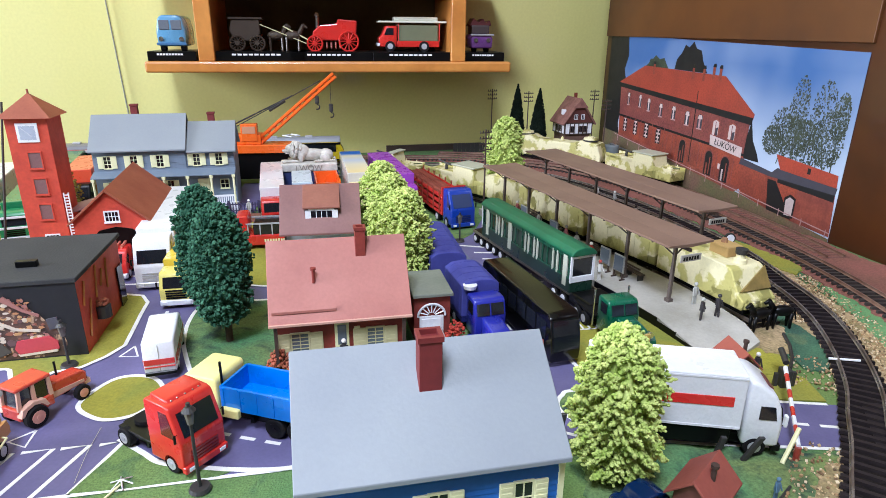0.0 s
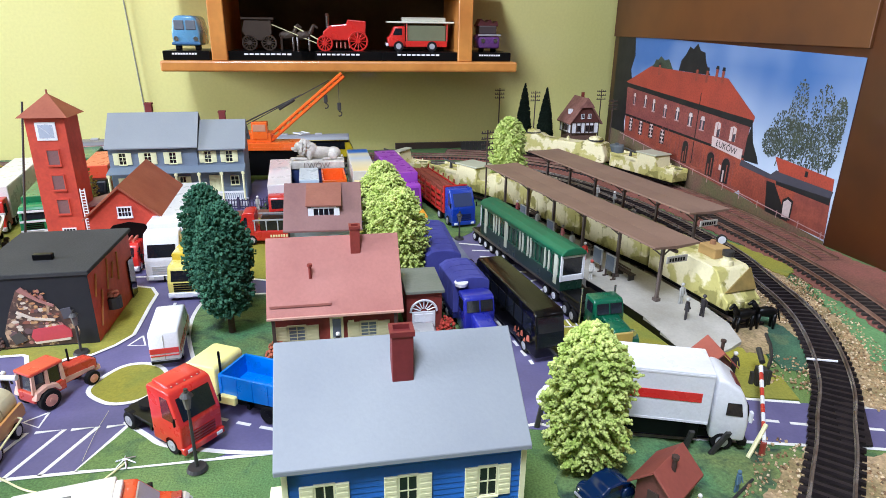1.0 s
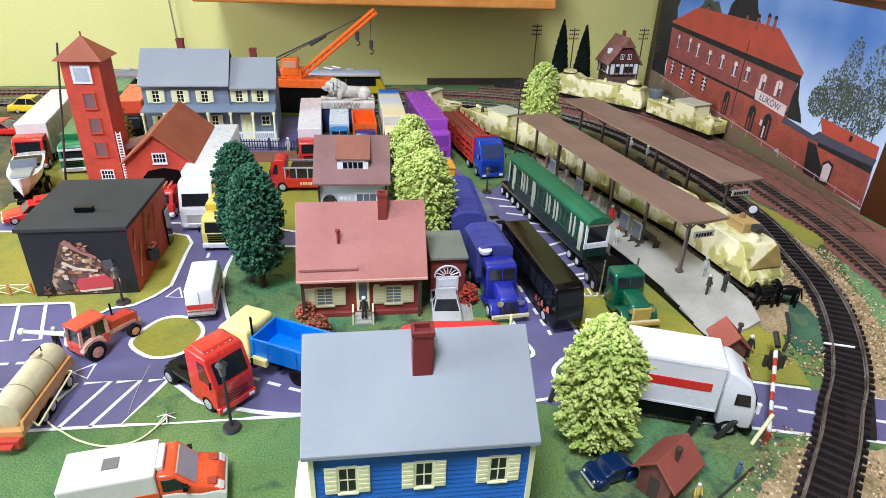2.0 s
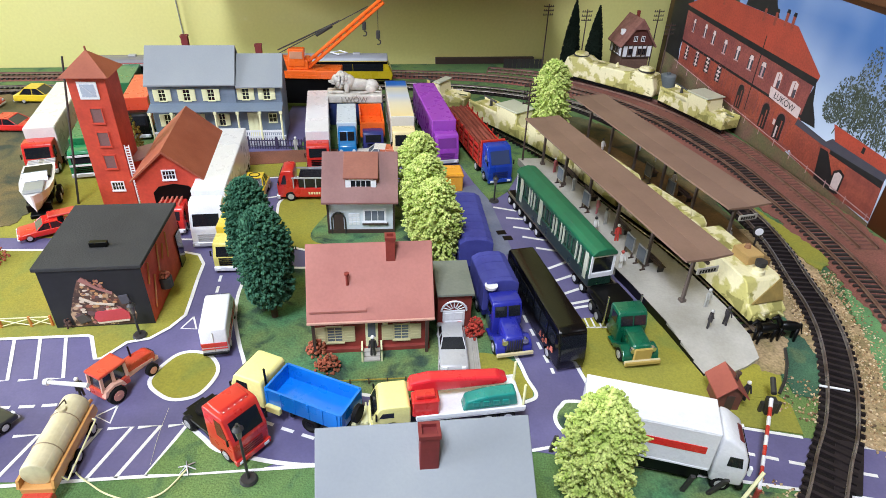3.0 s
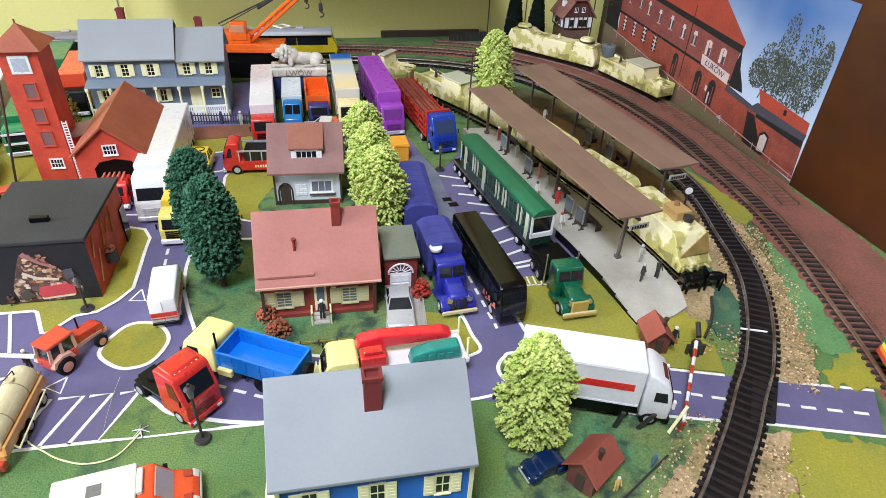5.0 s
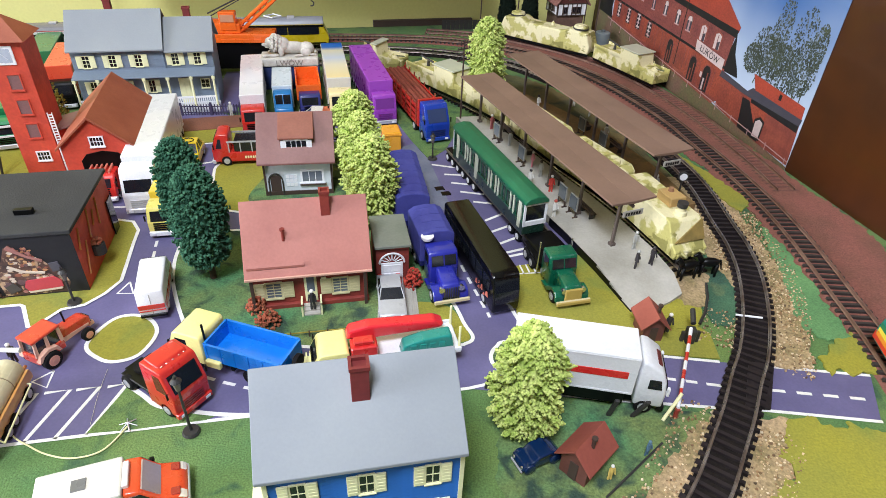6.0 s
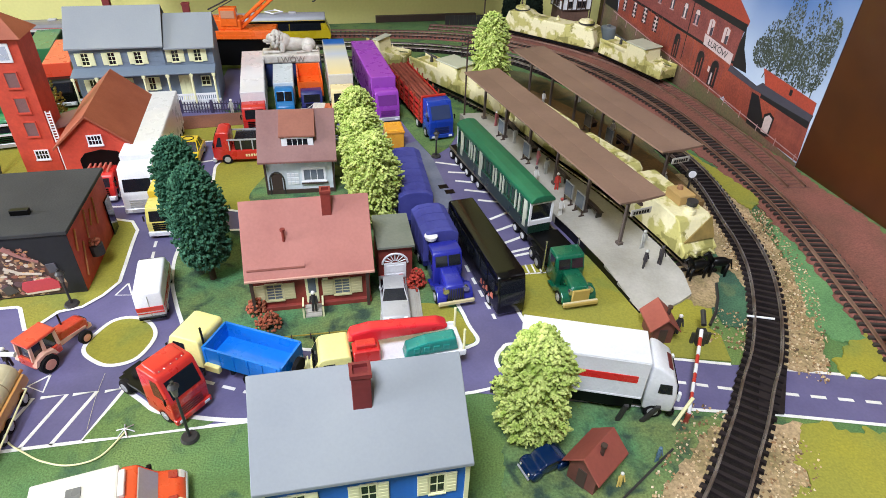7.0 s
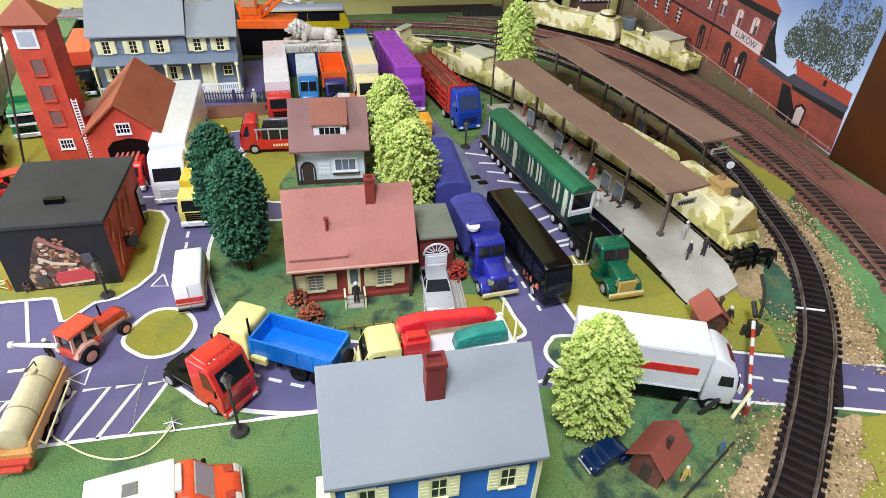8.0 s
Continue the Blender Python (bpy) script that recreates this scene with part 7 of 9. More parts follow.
def bonneted(t, front, half, colour, glass=None, fender=None):
    """An old lorry's front: bonnet, wings, cab with split screen, round lamps, bumper."""
    fender = fender or colour
    f = front
    bm = BM()
    prism(bm, [(f - 2, 6), (f - 1.5, 16), (f - 4, 18.5), (f - 22, 20.5), (f - 22, 6)], -half * 0.5, half * 0.5, 1.6, "y", 2)
    part("bonnet", bm, colour, t, "", True)
    bm = BM()
    prism(bm, [(f - 22, 5), (f - 21.5, 20), (f - 24, 29), (f - 26, 31), (f - 38, 31), (f - 39, 29), (f - 39, 5)], -half * 0.82, half * 0.82, 1.8, "y", 2)
    cb = part("cab", bm, colour, t, "", True)
    bm = BM()
    prism(bm, [(f - 21.2, 21), (f - 23.4, 28.4), (f - 24.0, 28.2), (f - 22.0, 21)], -half * 0.7, -half * 0.04)
    prism(bm, [(f - 21.2, 21), (f - 23.4, 28.4), (f - 24.0, 28.2), (f - 22.0, 21)], half * 0.04, half * 0.7)
    part_each("windscreen", bm, glass or M_GLASS, cb)
    bm = BM()
    for s in (-1, 1):
        box(bm, f - 34, f - 26, s * half * 0.82 - 0.4, s * half * 0.82 + 0.4, 20.5, 28)
    part_each("side_window", bm, glass or M_GLASS, cb)
    for s in (-1, 1):
        bm = BM()
        prism(bm, [(f - 1, 5), (f - 2, 9.5), (f - 5, 12.5), (f - 11, 13), (f - 16, 10), (f - 21, 6), (f - 30, 5), (f - 30, 3.8), (f - 18, 4), (f - 14, 7), (f - 10, 9), (f - 6, 8.5), (f - 3, 5)],
              s * half * 0.98 if s < 0 else half * 0.48, -half * 0.48 if s < 0 else half * 0.98, 0.4, "y", 1)
        part("wing", bm, fender, t)
        bm = BM()
        rod(bm, (f - 4, s * half * 0.56, 15), (f - 0.6, s * half * 0.56, 15), 1.6, 10, 2.2)
        part("headlight", bm, M_CHROME, t)
    bm = BM()
    for k in range(7):
        box(bm, f - 2, f - 0.9, -half * 0.42 + k * half * 0.13, -half * 0.42 + k * half * 0.13 + 0.7, 6.5, 16)
    part("radiator", bm, M_BLACKMETAL, t)
    bm = BM()
    box(bm, f, f + 1.8, -half, half, 4.5, 7.5, 0.5, 1)
    part("bumper", bm, paint(206, 192, 150, 0.35), t)
    axles(t, (f - 9,), half, 5.4, 3.6)


# white delivery lorry with red stripe
t = thing("delivery_lorry", 0.1355, 0.2795, 0.0009, -7.5, "white delivery lorry with a red stripe along its box", "lorry", "model lorries")
bx = body_box(t, -41, 30, 13.0, 14.5, 43.5, M_WHITE)
bm = BM()
for s in (-1, 1):
    box(bm, -36, 25, s * 13.1 - 0.25, s * 13.1 + 0.25, 27, 32)
part_each("stripe", bm, paint(222, 52, 48), bx, "red stripe")
chassis(t, -40, 44, 13)
bm = BM()
prism(bm, [(48.5, 6), (49, 17), (47.2, 27), (44, 34), (36, 39.5), (31.5, 40.5), (31.5, 6)], -12.2, 12.2, 1.6, "y", 2)
cb = part("cab", bm, M_WHITE, t, "", True)
bm = BM()
prism(bm, [(49.4, 17.5), (47.7, 27), (46.7, 27), (48.2, 17.5)], -11, 11)
part_each("windscreen", bm, M_GLASS, cb)
bm = BM()
for s in (-1, 1):
    prism(bm, [(45.5, 21), (44, 28), (37.5, 28), (37.5, 21)], s * 12.3 - 0.3, s * 12.3 + 0.3)
part_each("side_window", bm, M_GLASS, cb)
bm = BM()
prism(bm, [(43.6, 35.0), (41.2, 36.7), (41.0, 36.2), (43.4, 34.5)], -7, 5)
part("roof_lettering", bm, paint(110, 44, 44), cb)
bm = BM()
box(bm, 46, 50, -12, 12, 3.5, 7.5, 0.6, 1)
part("bumper", bm, M_BLACK, cb)
bm = BM()
box(bm, 47.5, 49, -16, -13.5, 20, 26, 0.3, 1)
box(bm, 47.5, 49, 13.5, 16, 20, 26, 0.3, 1)
part_each("mirror", bm, M_WHITE, cb)
bm = BM()
for s in (-1, 1):
    box(bm, -38, 26, s * 11.5 - 0.5, s * 11.5 + 0.5, 5, 13.5, 0.2, 1)
part_each("side_guard", bm, M_BLACK, t)
axles(t, (38, -22, -33), 12.4, 5.2)

# white articulated lorry beside the fire station
t, bx = articulated(-0.2245, 0.529, -75.6, 164, 14, 43, M_WHITE, M_WHITE, "long plain white articulated lorry beside the fire station", 40, 22, low=0.42, grille=M_SILVER, top=0.62, slope=7.0)
# white van with red stripe
t = thing("van", -0.1495, 0.3455, 0.0009, 108, "white delivery van with a red stripe round its sides", "van")
bm = BM()
prism(bm, [(-26, 4), (-26.4, 14), (-25, 25), (12, 25.6), (16, 24.5), (22, 15), (26, 13), (26.5, 4)], -10, 10, 1.4, "y", 2)
bd = part("body", bm, M_WHITE, t, "", True)
bm = BM()
for s in (-1, 1):
    box(bm, -25, 22, s * 10.05 - 0.2, s * 10.05 + 0.2, 10.5, 13.6)
    box(bm, -25, 22, s * 10.05 - 0.2, s * 10.05 + 0.2, 8.6, 9.3)
box(bm, -26.7, -26.0, -9.4, 9.4, 10.5, 14.0)
box(bm, -26.6, -26.0, -9.4, 9.4, 8.4, 9.2)
part_each("stripe", bm, paint(206, 56, 52), bd, "red stripe")
bm = BM()
prism(bm, [(16.6, 24), (22.3, 15.3), (21.5, 15.2), (15.8, 23.8)], -8.5, 8.5)
part_each("windscreen", bm, M_GLASS, bd)
bm = BM()
box(bm, -27, -25.6, -9.5, 9.5, 3.2, 5.8, 0.4, 1)
part("rear_bumper", bm, M_BLACK, bd)
bm = BM()
box(bm, -26.5, -26.0, -0.25, 0.25, 6, 23)
part("door_seam", bm, M_CONCRETE, bd)
axles(t, (17, -16), 9.8, 4.2, 3)

# yellow lorry behind the dark tree, yellow car with black emblem
t.scale = (0.97, 0.87, 0.96)

t = thing("yellow_lorry", -0.1795, 0.447, 0.0009, -78, "yellow box lorry with white cab front under the tree", "lorry", "model lorries")
body_box(t, -32, 8, 11.5, 7, 30, paint(240, 208, 66))
cab(t, 30, 21, 11.3, 26, paint(236, 222, 120), bumper=M_WHITE)
axles(t, (22, -20), 11.5, 4.6, 3)
t = saloon(-0.2010, 0.547, -80, 46, 21, 20, paint(240, 208, 50), "bright yellow car with a black emblem on its roof")
bm = BM()
for k in range(14):
    a, b = 6.2832 * k / 14, 6.2832 * (k + 1) / 14
    rod(bm, (-5 + 4.5 * math.cos(a), 5.0 * math.sin(a), 20.2), (-5 + 4.5 * math.cos(b), 5.0 * math.sin(b), 20.2), 0.6, 4)
part("emblem", bm, M_BLACK, t)

# fire engine in the gate
t = thing("fire_engine", -0.2505, 0.4865, 0.0009, -76, "red fire engine with ladder leaving the station gate", "fire engine", "fire engines")
cab(t, 24, 18, 11.5, 25, M_RED)
body_box(t, -24, 5, 11.5, 6, 24, M_RED, name="body")
bm = BM()
for k in range(5):
    box(bm, -24, 16, -9 + 4 * k, -7.6 + 4 * k, 25, 27)
part("ladder", bm, paint(206, 120, 100), t)
axles(t, (17, -14), 11.5, 4.6, 3)

# tractor with tank trailer
t = thing("tractor", -0.1880, 0.2900, 0.0006, 69, "red and white toy tractor with dark wheels", "tractor")
TR, TP = paint(206, 70, 50), paint(226, 178, 156)
bm = BM()
prism(bm, [(-1, 7), (21, 7), (21.4, 13), (19, 15), (-1, 17)], -4.2, 4.2, 0.9, "y", 2)
bo = part("bonnet", bm, TR, t)
bm = BM()
for s_ in (-1, 1):
    prism(bm, [(0, 8), (19, 8), (19, 9.6), (0, 11.5)], s_ * 4.3 - 0.25, s_ * 4.3 + 0.25)
part_each("side_panel", bm, TP, bo)
bm = BM()
box(bm, 21.2, 21.8, -3.2, 3.2, 8, 13, 0.2, 1)
part("grille", bm, M_BLACK, bo)
bm = BM()
box(bm, -19, 0, -6.6, 6.6, 6, 12.5, 0.8, 2)
part("cab_base", bm, TR, t)
bm = BM()
for x in (-18, -10, -1.0):
    for y in (-6.1, 6.1):
        prism(bm, [(x - 1.0, 12), (x + 1.0, 12), (x * 0.93 + 0.5, 22.5), (x * 0.93 - 1.1, 22.5)], y - 0.6, y + 0.6)
part_each("cab_post", bm, TP, t)
bm = BM()
prism(bm, [(-17.5, 12.4), (-1.4, 12.4), (-1.8, 22), (-16.4, 22)], -5.6, 5.6)
part("cab_glass", bm, M_GLASS, t)
bm = BM()
box(bm, -18.6, 0.4, -6.9, 6.9, 22.2, 24.2, 0.8, 2)
part("cab_roof", bm, TR, t)
bm = BM()
rod(bm, (9, 2.2, 15), (9, 2.2, 24), 0.6, 7)
part("exhaust", bm, M_BLACK, t)
for s_ in (-1, 1):
    bm = BM()
    prism(bm, [(-19.5, 9), (-18, 13), (-12, 14.6), (-6, 13), (-4.5, 9), (-6, 9), (-8, 11.6), (-12, 12.8), (-16, 11.6), (-18, 9)], s_ * 7.2 - 1.8, s_ * 7.2 + 1.8)
    part("mudguard", bm, TP, t)
    wheel(t, -12, s_ * 8.0, 6.0, 4.0, paint(222, 160, 138))
    wheel(t, 14.5, s_ * 7.2, 4.4, 3.2, paint(222, 160, 138))
bm = BM()
box(bm, 19.5, 23.5, -3.6, 3.6, 5, 8, 0.4, 1)
part("front_weight", bm, TP, t)

t = thing("tank_trailer", -0.1905, 0.2330, 0.0006, 100.6, "cream tank trailer with orange-brown frame and hose", "tank trailer")
TK = mat("cream_tank", (216, 206, 172), 0.45, 0.06, 400.0, 0.08, second=(200, 188, 150), blotch=60.0, coat=0.1)
OB = paint(206, 150, 86, 0.45)
bm = BM()
vs = rod(bm, (-32, 0, 22), (30, 0, 22), 10.2, 26)
bevel(bm, vs, 2.6, 3)
tk = part("tank", bm, TK, t, "", True)
for x in (-14, 12):
    bm = BM()
    for k in range(20):
        a, b = 6.2832 * k / 20, 6.2832 * (k + 1) / 20
        rod(bm, (x, 10.4 * math.cos(a), 22 + 10.4 * math.sin(a)), (x, 10.4 * math.cos(b), 22 + 10.4 * math.sin(b)), 0.45, 4)
    part("band", bm, paint(150, 130, 100, 0.5), tk)
bm = BM()
rod(bm, (14, 0, 31), (14, 0, 34.2), 3.2, 14, 2.8)
part("hatch", bm, TK, tk)
bm = BM()
rod(bm, (20, 0, 31), (20, 0, 36), 0.5, 5)
rod(bm, (20, 0, 36), (12, 3, 35), 0.5, 5)
part("hatch_rail", bm, M_DARKBROWN, tk)
bm = BM()
for s in (-1, 1):
    prism(bm, [(-36, 14), (32, 14), (30, 20), (-34, 20)], s * 11.5 - 1.0, s * 11.5 + 1.0)
box(bm, -36, 34, -11, 11, 9, 14, 0.4, 1)
part("frame", bm, OB, t)
bm = BM()
box(bm, -40, -34, -10, 10, 3, 10, 0.6, 1)
box(bm, -44, -40, -7, 7, 6, 8, 0.4, 1)
part("rear_bumper", bm, paint(190, 66, 52), t)
bm = BM()
rod(bm, (-26, -15, 9), (22, -15, 13), 0.7, 6)
rod(bm, (-26, -15, 9), (-26, -11, 14), 0.6, 6)
rod(bm, (22, -15, 13), (22, -11, 14), 0.6, 6)
part("side_rail", bm, M_CREAM, t)
bm = BM()
rod(bm, (32, 0, 9), (46, 0, 8), 1.4, 7)
part("drawbar", bm, OB, t)
axles(t, (-14, -4, 20), 12.5, 5.4, 4.0)
t.scale = (0.80, 0.75, 0.80)
figurine(-0.1965, 0.2640, 0.0160, 60, DARKF, WHITEF, 15)
bm = BM()
rod(bm, (0, 0, 0), (25, 0.5, 0.6), 1.1, 9, 1.5)
rod(bm, (-1.5, 0, 0), (1, 0, 0), 1.9, 9)
ob = part("hose_nozzle", bm, M_WHITE)
ob.matrix_basis = pose(-0.2120, 0.2600, 0.0290, 0, 0, 0)
tagged(ob, "white nozzle tube lying over the tank's front", "nozzle")

# red tractor unit
t = thing("lorry_tractor_unit", -0.0985, 0.2545, 0.0009, -30, "glossy red lorry tractor unit with black chassis", "lorry", "model lorries")
cab(t, 14, 26, 13.0, 41, M_RED, 5.5, 5.0, bumper=M_RED, side_glass=paint(104, 26, 24, 0.15), grille=paint(130, 26, 24, 0.4))
bm = BM()
prism(bm, [(-10, 40.4), (5, 40.4), (2.5, 42.4), (-9, 43.4)], -10.5, 10.5, 0.9, "y", 3)
part("roof_spoiler", bm, M_RED, t, "", True)
for y_ in (-8, -4.5, 0, 4.5, 8):
    bm = BM()
    ball(bm, (4.2, y_, 41.4), 0.5, 2)
    part("roof_lamp", bm, M_CHROME, t)
chassis(t, -46, 8, 12)
bm = BM()
box(bm, -42, -14, -11.5, 11.5, 9, 11, 0.3, 1)
part("fifth_wheel_deck", bm, M_BLACK, t)
bm = BM()
rod(bm, (-34, 0, 11), (-34, 0, 13), 6, 16)
part("fifth_wheel", bm, M_TYRE, t)
axles(t, (4, -36), 13, 5.8, 4.2, M_SILVER)

t.scale = (0.9, 0.9, 0.87)

# yellow and blue tipper
t = thing("tipper_lorry", -0.0735, 0.2845, 0.0009, 164, "toy tipper lorry with pale yellow cab and blue bed", "lorry", "model lorries")
YC, BB = paint(240, 230, 150, 0.4), paint(14, 120, 216)
cab(t, 38.5, 23.5, 12.0, 28, YC, 3.0, 6.0, bumper=YC)
chassis(t, -38, 34, 11)
bm = BM()
box(bm, -38, 13, -11.5, 11.5, 12, 13.6)
for s in (-1, 1):
    box(bm, -38, 13, s * 11.5 - 0.7, s * 11.5 + 0.7, 12, 24.5)
for x in (-38, 13):
    box(bm, x - 0.7, x + 0.7, -11.5, 11.5, 12, 24.5)
bed = part("tipper_bed", bm, BB, t)
bm = BM()
for s in (-1, 1):
    for k in range(6):
        box(bm, -36 + 9.4 * k, -34.8 + 9.4 * k, s * 12.3 - 0.35, s * 12.3 + 0.35, 12.5, 24)
part_each("bed_rib", bm, BB, bed)
bm = BM()
box(bm, 2, 12, 12, 15, 9, 14, 0.5, 1)
box(bm, 2, 12, -15, -12, 9, 14, 0.5, 1)
part_each("tank", bm, YC, t)
bm = BM()
rod(bm, (14.6, 8, 14), (14.6, 8, 36), 0.7, 7)
part("exhaust", bm, M_BLACK, t)
bm = BM()
rod(bm, (-41, 0, 17), (-43.5, 0, 17), 5.6, 16)
part("spare_wheel", bm, M_TYRE, t)
axles(t, (27, -16, -28), 11.8, 5.6, 4.2, M_BLACK)

# yellow recovery lorry with red boom and teal load
t = thing("recovery_lorry", 0.0185, 0.2955, 0.0009, 196, "pale yellow lorry with white deck and red boom", "lorry", "model lorries")
cab(t, 47, 22, 11, 22, YC, 3.0, 5.0, bumper=YC)
chassis(t, -40, 44, 11)
bm = BM()
box(bm, -44, 22, -13, 13, 10, 12.5, 0.5, 1)
for s in (-1, 1):
    box(bm, -44, 22, s * 13 - 0.6, s * 13 + 0.6, 12, 15, 0.2, 1)
part("deck", bm, M_WHITE, t)
bm = BM()
box(bm, 45.5, 60, -7, 7, 5, 7, 0.3, 1)
for k in range(4):
    box(bm, 47 + 3 * k, 48 + 3 * k, -8, 8, 3, 9)
part_each("front_ladder_rack", bm, M_CREAM, t)
bm = BM()
prism(bm, [(26, 22), (24, 28), (12, 30), (-30, 27), (-36, 24), (-34, 21), (10, 20)], -9, 0, 1.6, "y", 2)
part("boom", bm, paint(222, 44, 54), t, "red hull-shaped boom")
bm = BM()
box(bm, 8, 24, 1, 11, 12, 24, 0.8, 1)
box(bm, 10, 22, 3, 9, 24, 27, 0.6, 1)
part("boom_base", bm, paint(206, 42, 42), t)
bm = BM()
prism(bm, [(-40, 14), (-6, 12.6), (-8, 20), (-20, 23), (-38, 24)], 2, 11, 1.2, "y", 2)
for k in range(4):
    box(bm, -34 + 6 * k, -30 + 6 * k, 10.6, 11.6, 16, 20, 0.3, 1)
part("load", bm, paint(28, 132, 122), t, "teal plastic load")
bm = BM()
rod(bm, (-43, 11, 12), (-43, 11, 30), 0.8, 6)
rod(bm, (-43, -11, 12), (-43, -11, 28), 0.8, 6)
part_each("stake", bm, M_CREAM, t)
axles(t, (36, -22, -34), 12, 5.0, 3.6)

saloon(0.0145, 0.3515, -80, 46, 19, 14.5, paint(176, 176, 178, 0.3), "silver-grey old coupe parked on the driveway", M_GLASS, "model_car", 0.0013)
t = thing("model_car", 0.1065, 0.2260, 0.0009, -152, "dark blue rounded car parked under the lime tree", "car", "model cars")
NB = paint(8, 36, 76, 0.2)
bm = BM()
prism(bm, [(-12.5, 2.4), (12.5, 2.4), (13, 4.4), (11.6, 6.6), (6, 7.4), (3.0, 10.2), (-4.5, 10.8), (-9.5, 8.6), (-12.6, 5.4)], -5.8, 5.8, 1.9, "y", 4)
part("body", bm, NB, t, "", True)
for x_ in (8.2, -8.0):
    for y_ in (-5.4, 5.4):
        bm = BM()
        bevel(bm, rod(bm, (x_, y_ - 1.3, 3.6), (x_, y_ + 1.3, 3.6), 3.7, 16), 0.9, 2)
        part("wing", bm, NB, t, "", True)
bm = BM()
prism(bm, [(5.0, 7.6), (3.2, 9.6), (2.7, 9.5), (4.4, 7.5)], -4.4, 4.4)
prism(bm, [(-9.6, 7.9), (-7.2, 9.4), (-6.8, 9.2), (-9.2, 7.6)], -3.6, 3.6)
for y_ in (-5.6, 5.6):
    prism(bm, [(3.2, 7.4), (2.2, 9.4), (-3.6, 9.8), (-6.4, 7.8)], y_ - 0.3, y_ + 0.3)
part_each("window", bm, M_GLASS, t)
for y_ in (-3.9, 3.9):
    bm = BM()
    ball(bm, (12.0, y_, 5.0), 1.1, 2)
    part("headlight", bm, M_CHROME, t)
for x_ in (13.0, -13.0):
    bm = BM()
    box(bm, x_ - 0.5, x_ + 0.5, -5.4, 5.4, 2.4, 3.6, 0.3, 1)
    part("bumper", bm, M_SILVER, t)
axles(t, (8.2, -8.0), 5.6, 3.0, 2.0)
saloon(-0.2480, 0.2330, 75, 46, 20, 14, paint(44, 46, 50), "dark grey car parked on the hatched bay", M_GLASS)

# blue canvas lorry and trailer
t = thing("canvas_lorry", 0.0455, 0.3875, 0.0006, -72, "dark blue old lorry with canvas cover and chrome bumper", "lorry", "model lorries")
NB, CV = paint(40, 46, 150), mat("blue_canvas", (68, 72, 150), 0.75, 0.06, 500.0, 0.25, second=(58, 60, 136), blotch=70.0)
bonneted(t, 39, 13, NB)


def canvas(parent, x0, x1, half, z0, z1, ribs):
    bm = BM()
    prism(bm, [(-half, z0), (half, z0), (half, z1 - 4), (half * 0.62, z1 - 0.8), (0, z1), (-half * 0.62, z1 - 0.8), (-half, z1 - 4)], x0, x1, 0.7, "x", 2)
    cv = part("canvas_cover", bm, CV, parent, "blue canvas cover")
    for k in range(ribs):
        x = x0 + (x1 - x0) * (k + 0.5) / ribs
        bm = BM()
        prism(bm, [(-half - 0.15, z0 + 2), (-half - 0.15, z1 - 4), (-half * 0.62, z1 - 0.6), (0, z1 + 0.2), (half * 0.62, z1 - 0.6), (half + 0.15, z1 - 4), (half + 0.15, z0 + 2),
                   (half - 0.3, z0 + 2), (half - 0.3, z1 - 4.4), (half * 0.6, z1 - 1.2), (0, z1 - 0.4), (-half * 0.6, z1 - 1.2), (-half + 0.3, z1 - 4.4), (-half + 0.3, z0 + 2)], x - 0.5, x + 0.5, 0, "x")
        part("hoop", bm, CV, cv)


canvas(t, -41, -2, 13.2, 12, 38, 4)
bm = BM()
box(bm, -41, -2, -13, 13, 8, 13, 0.3, 1)
part("bed", bm, paint(34, 38, 92), t)
chassis(t, -40, 34, 11)
bm = BM()
rod(bm, (-1, -8, 33), (-1, -8, 35.5), 4.2, 14, 4.8)
part("roof_basket", bm, M_WHITE, t, "white round roof light")
axles(t, (-18, -30), 13, 5.4, 4)
t = thing("canvas_trailer", 0.0150, 0.4800, 0.0006, -78, "dark blue canvas-covered lorry trailer", "trailer")
canvas(t, -40, 40, 13.6, 12, 38, 7)
bm = BM()
box(bm, -40, 40, -13, 13, 8, 13, 0.3, 1)
part("bed", bm, paint(34, 38, 92), t)
chassis(t, -38, 38, 11)
axles(t, (24, -14, -26), 13, 5.4, 4)
bm = BM()
rod(bm, (38, 0, 7), (50, 0, 7), 1.2, 6)
part("drawbar", bm, M_BLACK, t)

# black coach
t = thing("coach", 0.0762, 0.3935, 0.0006, -69.4, "long glossy black coach beside the lorries", "coach")
bm = BM()
prism(bm, [(-53, 4), (53, 4), (54, 12), (53, 24), (50, 38), (46, 40.5), (-50, 40.5), (-53, 37)], -12.8, 12.8, 1.8, "y", 3)
bd = part("body", bm, mat("glossy_black_enamel", (10, 10, 11), 0.14, 0.05, 600.0, 0.02, spec=0.4), t, "", True)
bm = BM()
prism(bm, [(54.2, 14), (53.2, 25), (50.8, 35.5), (49.8, 35), (53.2, 14)], -11.2, 11.2)
part_each("windscreen", bm, M_GLASS, bd)
bm = BM()
for s in (-1, 1):
    for k in range(7):
        box(bm, -48 + 13.6 * k, -36.5 + 13.6 * k, s * 12.9 - 0.2, s * 12.9 + 0.2, 20, 33)
part_each("side_window", bm, M_GLASS, bd)
bm = BM()
